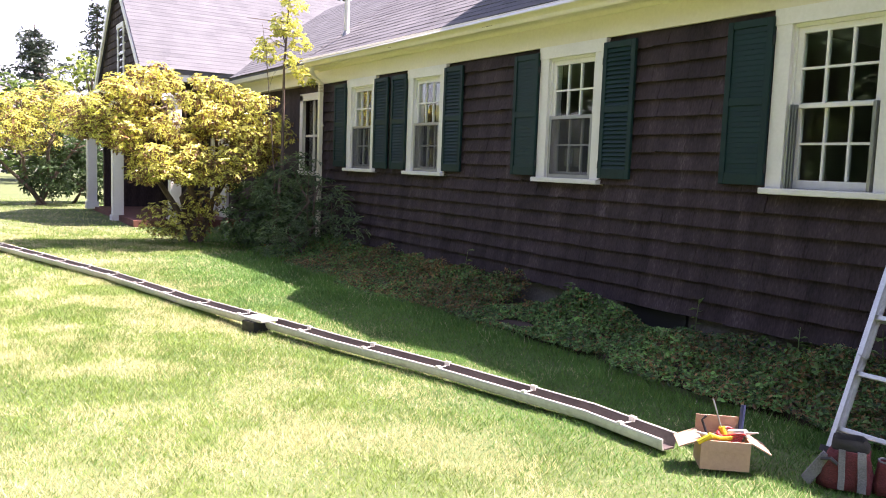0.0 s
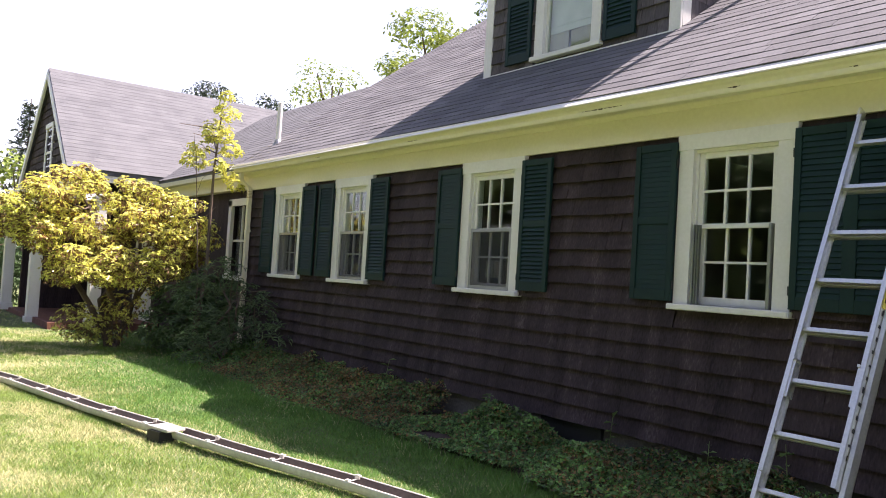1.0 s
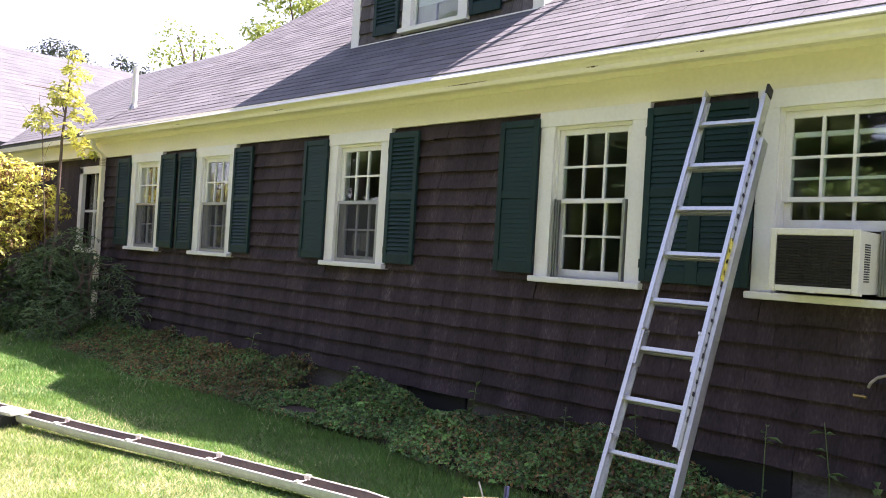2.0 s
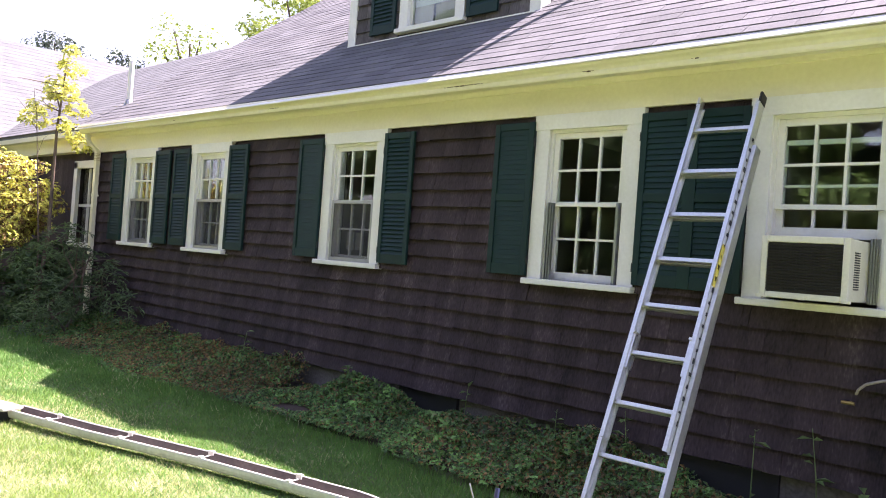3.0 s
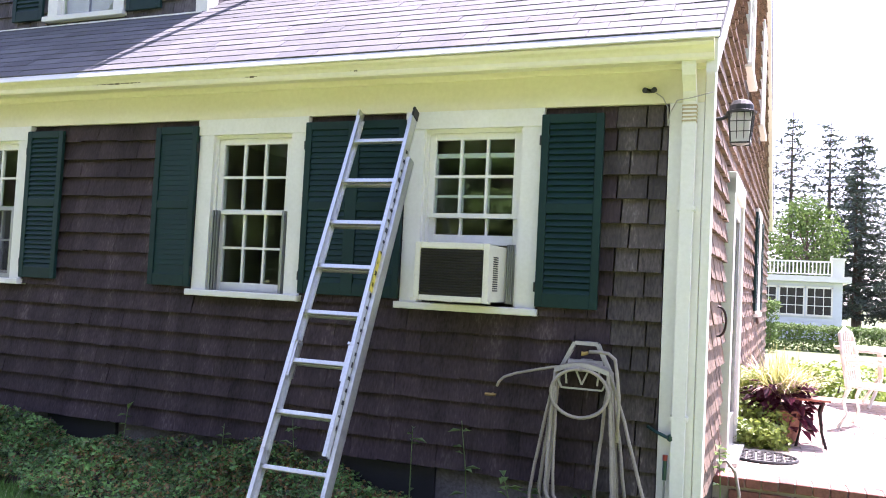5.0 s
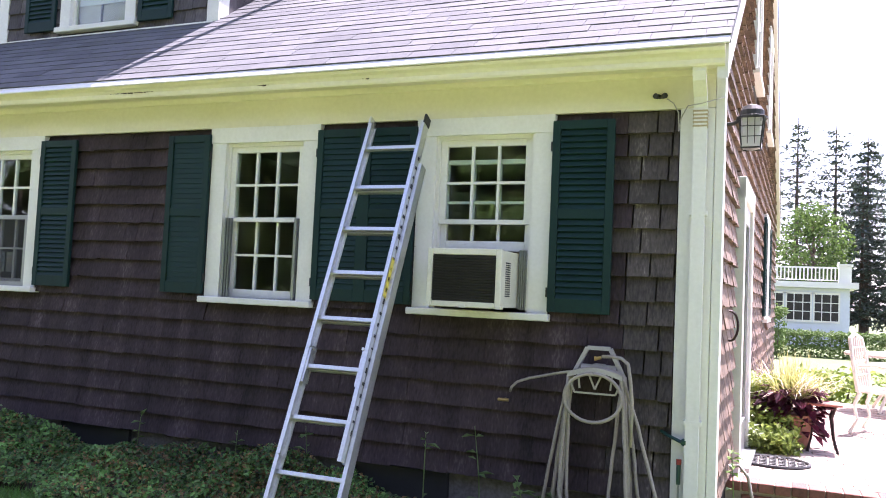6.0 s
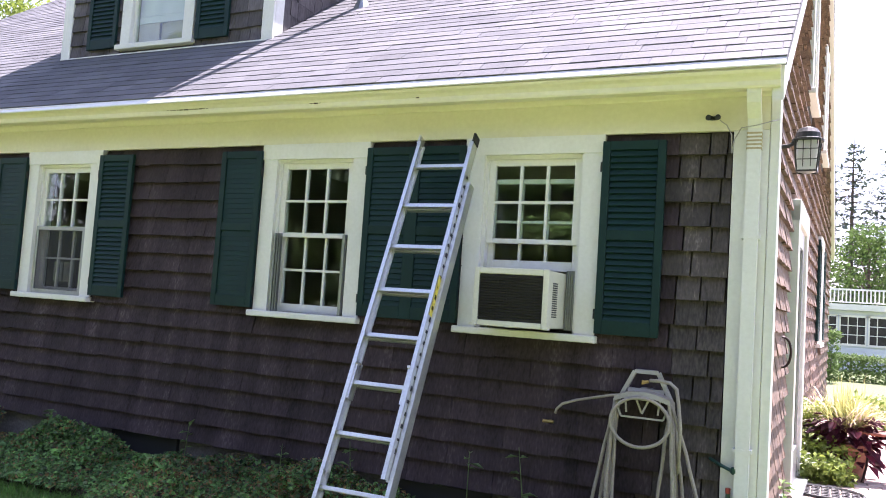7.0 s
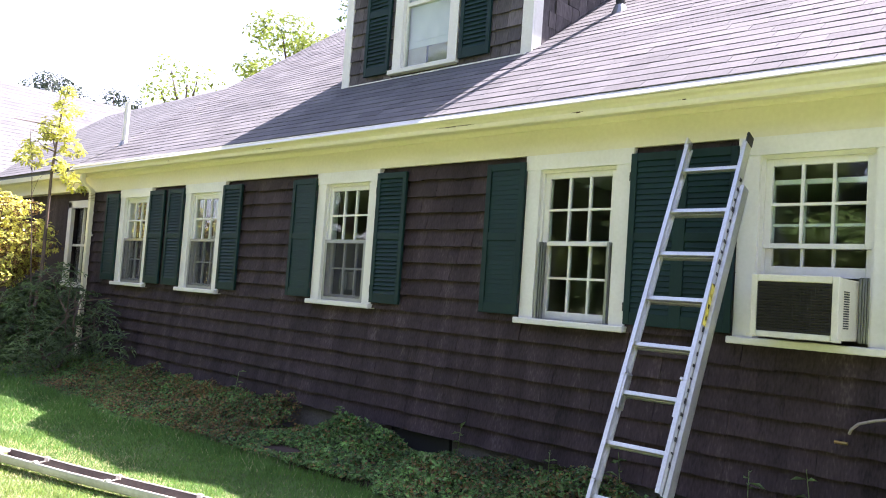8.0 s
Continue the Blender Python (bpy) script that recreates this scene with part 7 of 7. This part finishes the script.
part("hose", bm, M_HOSE, th, smooth=True)
bm = bmesh.new()
tube(bm, [(-0.05, 0.1, 0.10), (0.0, 0.1, 0.10)], 0.018, 8)
part("coupling", bm, M_STEEL, th)
hk = thing("hose_hook", EAST @ pose(0.03, 0.62, 1.56), "dark curved iron hook on the gable wall", "hook")
bm = bmesh.new()
tube(bm, [(0.055 * math.sin(math.pi * k / 12) ** 0.8, 0, 0.095 * math.cos(math.pi * k / 12)) for k in range(13)], 0.008, 6)
part("hook", bm, M_IRON, hk)

# ---- things behind the panes ----
def curtain(x0, x1, z0, z1, y, label):
    cu = thing("curtain", pose(0, y, 0), label, "curtain", "curtains behind the windows")
    bm = bmesh.new()
    n = 30
    a = [bm.verts.new((x0 + (x1 - x0) * k / n, 0.02 * math.sin(k * 1.9), z0)) for k in range(n + 1)]
    b = [bm.verts.new((x0 + (x1 - x0) * k / n, 0.02 * math.sin(k * 1.9), z1)) for k in range(n + 1)]
    for k in range(n):
        bm.faces.new((a[k], a[k + 1], b[k + 1], b[k]))
    part("cloth", bm, M_CURTAIN, cu)


curtain(-10.45, -10.28, 1.62, 2.68, 0.32, "white curtain drawn to the side behind the window")
curtain(-10.03, -9.86, 1.62, 2.68, 0.32, "white curtain drawn to the side behind the window")
curtain(-8.66, -8.52, 1.62, 2.68, 0.32, "white curtain drawn to the side behind the window")
curtain(-8.26, -8.12, 1.62, 2.68, 0.32, "white curtain drawn to the side behind the window")
# white sheets added in place of a pale house mirrored in the pane
refl = thing("paper_notice", pose(-5.80, 0.135, 1.70), "two white sheets behind the pane in place of its reflection", "notice")
for k in range(2):
    boxes("sheet", M_CURTAIN, refl, (-0.15 + k * 0.13, -0.04 + k * 0.13, 0, 0.002, 0, 0.17))
    bm = bmesh.new()
    for i in range(8):
        box(bm, -0.14 + k * 0.13, -0.055 + k * 0.13 - 0.01 * (i % 3), -0.0015, -0.0005, 0.015 + i * 0.019, 0.022 + i * 0.019)
    part("print", bm, material("reflection_red_line", (0.5, 0.2, 0.18), rough=0.8), refl, "red lines across the stand-in sheets")

bb = thing("downspout_boot", pose(-0.085, -0.06, G), "dark green box at the foot of the downspout", "drain box")
boxes("body", M_DKGREEN, bb, (-0.07, 0.07, -0.07, 0.05, -0.02, 0.2), bevel=0.006)
boxes("lid", M_DKGREEN, bb, (-0.08, 0.08, -0.08, 0.055, 0.2, 0.222), bevel=0.004)

# ---- shingles, roof tabs and bricks ----
COURSES = [BASE + 0.1447 * k for k in range(16)]


def wedge(x0, x1, z0, z1, low, high, back):
    """The eight corners of a shingle on the front wall, thicker at its foot."""
    return [(x0, low, z0), (x1, low, z0), (x1, back, z0), (x0, back, z0), (x0, high, z1), (x1, high, z1), (x1, back, z1), (x0, back, z1)]


WEDGE_F = [(0, 1, 5, 4), (1, 2, 6, 5), (3, 0, 4, 7), (2, 3, 7, 6), (0, 3, 2, 1), (4, 5, 6, 7)]


def blocked(x0, x1, z0, z1):
    """Keeps shingles out of the window openings and their casings: the free spans, each with its top."""
    spans = [(x0, x1, z1)]
    for cx, w in WINDOWS:
        a, b = cx - w / 2 + 0.004, cx + w / 2 - 0.004
        if z1 > SILL - 0.045 and z0 < HEAD:
            cut = [(p, min(q, a), t) for p, q, t in spans] + [(max(p, b), q, t) for p, q, t in spans]
            if z0 < SILL - 0.065:
                cut += [(max(p, a), min(q, b), SILL - 0.047) for p, q, t in spans]
            spans = [s for s in cut if s[1] - s[0] > 0.012]
    return spans


def front_shingles():
    r = random.Random(17)
    V, F, singles = [], [], []
    for k, z in enumerate(COURSES):
        z1 = (COURSES[k + 1] if k + 1 < len(COURSES) else HEAD - 0.01) + 0.02
        z1 = min(z1, HEAD - 0.002)
        x = XL + 0.1
        while x < -0.222:
            w = r.choice((0.10, 0.12, 0.14, 0.16, 0.18, 0.21))
            xe = min(x + w, -0.221)
            gap = 0.0035 if x > -0.7 else 0.0007
            for a, b, top in blocked(x + gap, xe - gap, z, z1):
                dz, dy = r.uniform(-0.003, 0.003), r.uniform(-0.002, 0.0045)
                row = (a, b, z + dz * 1.6, top, 0.003 - dy, 0.046)
                if a > -2.75 and len(singles) < 300:
                    singles.append(row)
                else:
                    i = len(V)
                    V += wedge(*row, 0.050)
                    F += [tuple(i + j for j in f) for f in WEDGE_F]
            x = xe if xe < -0.222 else 0
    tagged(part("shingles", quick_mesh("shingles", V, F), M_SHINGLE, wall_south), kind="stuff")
    cache = {}
    for a, b, z, z1, low, high in singles:
        key = (round(b - a, 2), round(z1 - z, 2), a > -0.62)
        if key not in cache:
            v = wedge(0, round(key[0] - 0.001, 4), 0, key[1], 0.005, 0.046, 0.050)
            me = quick_mesh("shingle", v, WEDGE_F)
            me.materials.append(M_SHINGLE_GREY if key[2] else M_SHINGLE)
            cache[key] = me
        ob = new("shingle", cache[key])
        ob.parent = wall_south
        ob.matrix_basis = Matrix.Translation((a, low - 0.005, z))


front_shingles()


def gable_shingles():
    r = random.Random(19)
    V, F = [], []
    k = 0
    while BASE - 0.02 + 0.146 * k < RIDGE_Z - 0.4:
        z = BASE - 0.02 + 0.146 * k
        z1 = z + 0.165
        if z < 3.0:
            y0, y1 = 0.165, 10.2
        else:
            y0, y1 = max(0.165, EAVE_Y + (z1 - EAVE_Z + 0.2) / PITCH), 2 * RIDGE_Y - EAVE_Y - (z1 - EAVE_Z + 0.2) / PITCH
        y = y0
        while y < y1 - 0.05:
            w = r.uniform(0.09, 0.2)
            ye = min(y + w, y1)
            free = not (z < 2.66 and ye > 1.5 and y < 2.68)
            free = free and not (1.5 < z1 and z < 2.86 and ye > 5.9 and y < 6.9) and not (3.85 < z1 and z < 5.2 and (3.0 < ye and y < 3.9 or 5.8 < ye and y < 6.7))
            if free:
                i = len(V)
                dz = r.uniform(-0.006, 0.006)
                low = 0.016 + r.uniform(0, 0.009)
                V += [(low, y + 0.003, z + dz), (low, ye, z + dz), (-0.02, ye, z + dz), (-0.02, y + 0.003, z + dz), (-0.012, y + 0.003, z1), (-0.012, ye, z1), (-0.02, ye, z1), (-0.02, y + 0.003, z1)]
                F += [tuple(i + j for j in f) for f in WEDGE_F]
            y = ye
        k += 1
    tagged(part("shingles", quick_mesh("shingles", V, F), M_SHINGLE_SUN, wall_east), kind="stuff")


gable_shingles()


def roof_tabs():
    """Three-tab strips: each tab a thin slab whose lower edge lies on the course below."""
    r = random.Random(23)
    u = Vector((0, 1, PITCH)).normalized()
    nrm = Vector((0, -PITCH, 1)).normalized()
    step, wide = 0.128, 0.305
    slope = (RIDGE_Y - EAVE_Y) / u.y
    V, F, count = [], [], 0
    v0 = [(0.0012, 0, 0.0065), (wide - 0.0012, 0, 0.0065), (wide - 0.0015, 0, 0.0), (0.0015, 0, 0.0), (0.0015, step + 0.02, 0.0015), (wide - 0.0015, step + 0.02, 0.0015), (wide - 0.0015, step + 0.02, -0.004), (0.0015, step + 0.02, -0.004)]
    single = quick_mesh("tab", v0, WEDGE_F)
    single.materials.append(M_ROOF)
    axes = Matrix((Vector((1, 0, 0)), u, nrm)).transposed().to_4x4()
    for k in range(int(slope / step)):
        s = k * step
        x = XL - 0.06 - (0.152 if k % 2 else 0.0) - 0.05 * ((k * 7) % 3)
        while x < 0.07 + east_x(EAVE_Y + u.y * s):
            base = Vector((0, EAVE_Y - 0.03, EAVE_Z - 0.03 * PITCH)) + u * s + nrm * r.uniform(0, 0.003)
            y = base.y + u.y * step * 0.5
            hidden = DX0 + 0.05 < x and x + wide < DX1 - 0.05 and base.y > DY + 0.15 and base.y < DY + 2.9
            if not hidden:
                m = Matrix.Translation((x, base.y, base.z)) @ axes @ Matrix.Rotation(r.uniform(-0.003, 0.003), 4, "Z")
                if x > -3.6 and k < 22 and count < 290 and x + wide < 0.07 + east_x(base.y):
                    ob = new("tab", single)
                    ob.parent, ob.matrix_basis = roof, m
                    count += 1
                else:
                    i = len(V)
                    lim = 0.075 + east_x(base.y)
                    pts = [m @ Vector(p) for p in v0]
                    V += [(min(max(p.x, XL - 0.06), lim), p.y, p.z) for p in pts]
                    F += [tuple(i + j for j in f) for f in WEDGE_F]
            x += wide
    tagged(part("tabs", quick_mesh("tabs", V, F), M_ROOF, roof), kind="stuff")
    # link and wing
    def patch(parent, origin, along, rise, length, height, drop=0):
        up = rise.cross(along).normalized()
        up = up if up.z > 0 else -up
        V, F = [], []
        for k in range(int(height / step)):
            x = -r.uniform(0, 0.9)
            while x < length:
                long = 0.915
                a, b = max(0, x), min(length, x + long)
                if b > a:
                    i = len(V)
                    for uu, hh in ((k * step, 0.0065), (k * step, 0.0), (k * step + step + 0.02, 0.003), (k * step + step + 0.02, -0.003)):
                        for q in (a, b):
                            V.append(tuple(origin + along * q + rise * uu + up * hh))
                    F.extend(tuple(i + j for j in f) for f in ((0, 1, 5, 4), (0, 2, 3, 1), (4, 5, 7, 6), (0, 4, 6, 2), (1, 3, 7, 5), (2, 6, 7, 3)))
                x += long
        tagged(part("tabs", quick_mesh("tabs", V, F), M_ROOF_FAR, parent), kind="stuff")
    rise = Vector((0, 2.65, 1.91)).normalized()
    patch(link, Vector((-17.5, 0.13, 3.295)), Vector((1, 0, 0)), rise, 17.5 + XL, 3.27)
    rise = Vector((-W_HALF, 0, W_PEAK - W_EAVE)).normalized()
    patch(roof_wing, Vector((WX + W_HALF + 0.02, WY - 0.12, W_EAVE + 0.005)), Vector((0, 1, 0)), rise, 7.0 - WY, math.hypot(W_HALF, W_PEAK - W_EAVE))


roof_tabs()


def terrace_bricks():
    r = random.Random(29)
    cache = {}
    def brick(x, y, z, sx, sy, sz, mat):
        key = (round(sx, 3), round(sy, 3), round(sz, 3), mat.name)
        if key not in cache:
            bm = bmesh.new()
            box(bm, 0, sx, 0, sy, 0, sz)
            soft_edges(bm, 0.004)
            me = bpy.data.meshes.new("brick")
            bm.to_mesh(me)
            bm.free()
            me.materials.append(mat)
            cache[key] = me
        ob = new("brick", cache[key])
        ob.parent = terrace
        ob.matrix_basis = pose(x, y + r.uniform(-0.003, 0.003), z + r.uniform(-0.002, 0.002), 0, 0, r.uniform(-0.5, 0.5))
    for k in range(2):
        x = 0.03 + (0.105 if k % 2 else 0)
        while x < 2.6:
            brick(x, 1.275, G - 0.015 + 0.075 * k, 0.2, 0.09, 0.066, M_BRICK)
            x += 0.21
    x = 0.03
    while x < 2.6:                     # header course along the edge
        brick(x, 1.26, PZ - 0.066, 0.098, 0.2, 0.066, M_BRICK)
        x += 0.108
    V, F = [], []
    y, row = 1.47, 0
    count = 0
    while y < 7.1:
        x = 0.03 + (0.105 if row % 2 else 0)
        while x < 6.8:
            if x < 1.7 and y < 3.2 and count < 170:
                brick(x, y, PZ - 0.05, 0.2, 0.098, 0.05, M_PAVE)
                count += 1
            else:
                i = len(V)
                z = PZ + r.uniform(-0.003, 0.003)
                V += [(x, y, z), (x + 0.2, y, z), (x + 0.2, y + 0.098, z), (x, y + 0.098, z), (x, y, z - 0.04), (x + 0.2, y, z - 0.04), (x + 0.2, y + 0.098, z - 0.04), (x, y + 0.098, z - 0.04)]
                F += [tuple(i + j for j in f) for f in ((0, 1, 2, 3), (0, 4, 5, 1), (1, 5, 6, 2), (2, 6, 7, 3), (3, 7, 4, 0), (4, 7, 6, 5))]
            x += 0.21
        y += 0.108
        row += 1
    tagged(part("paving", quick_mesh("paving", V, F), M_PAVE, terrace), kind="stuff")


terrace_bricks()
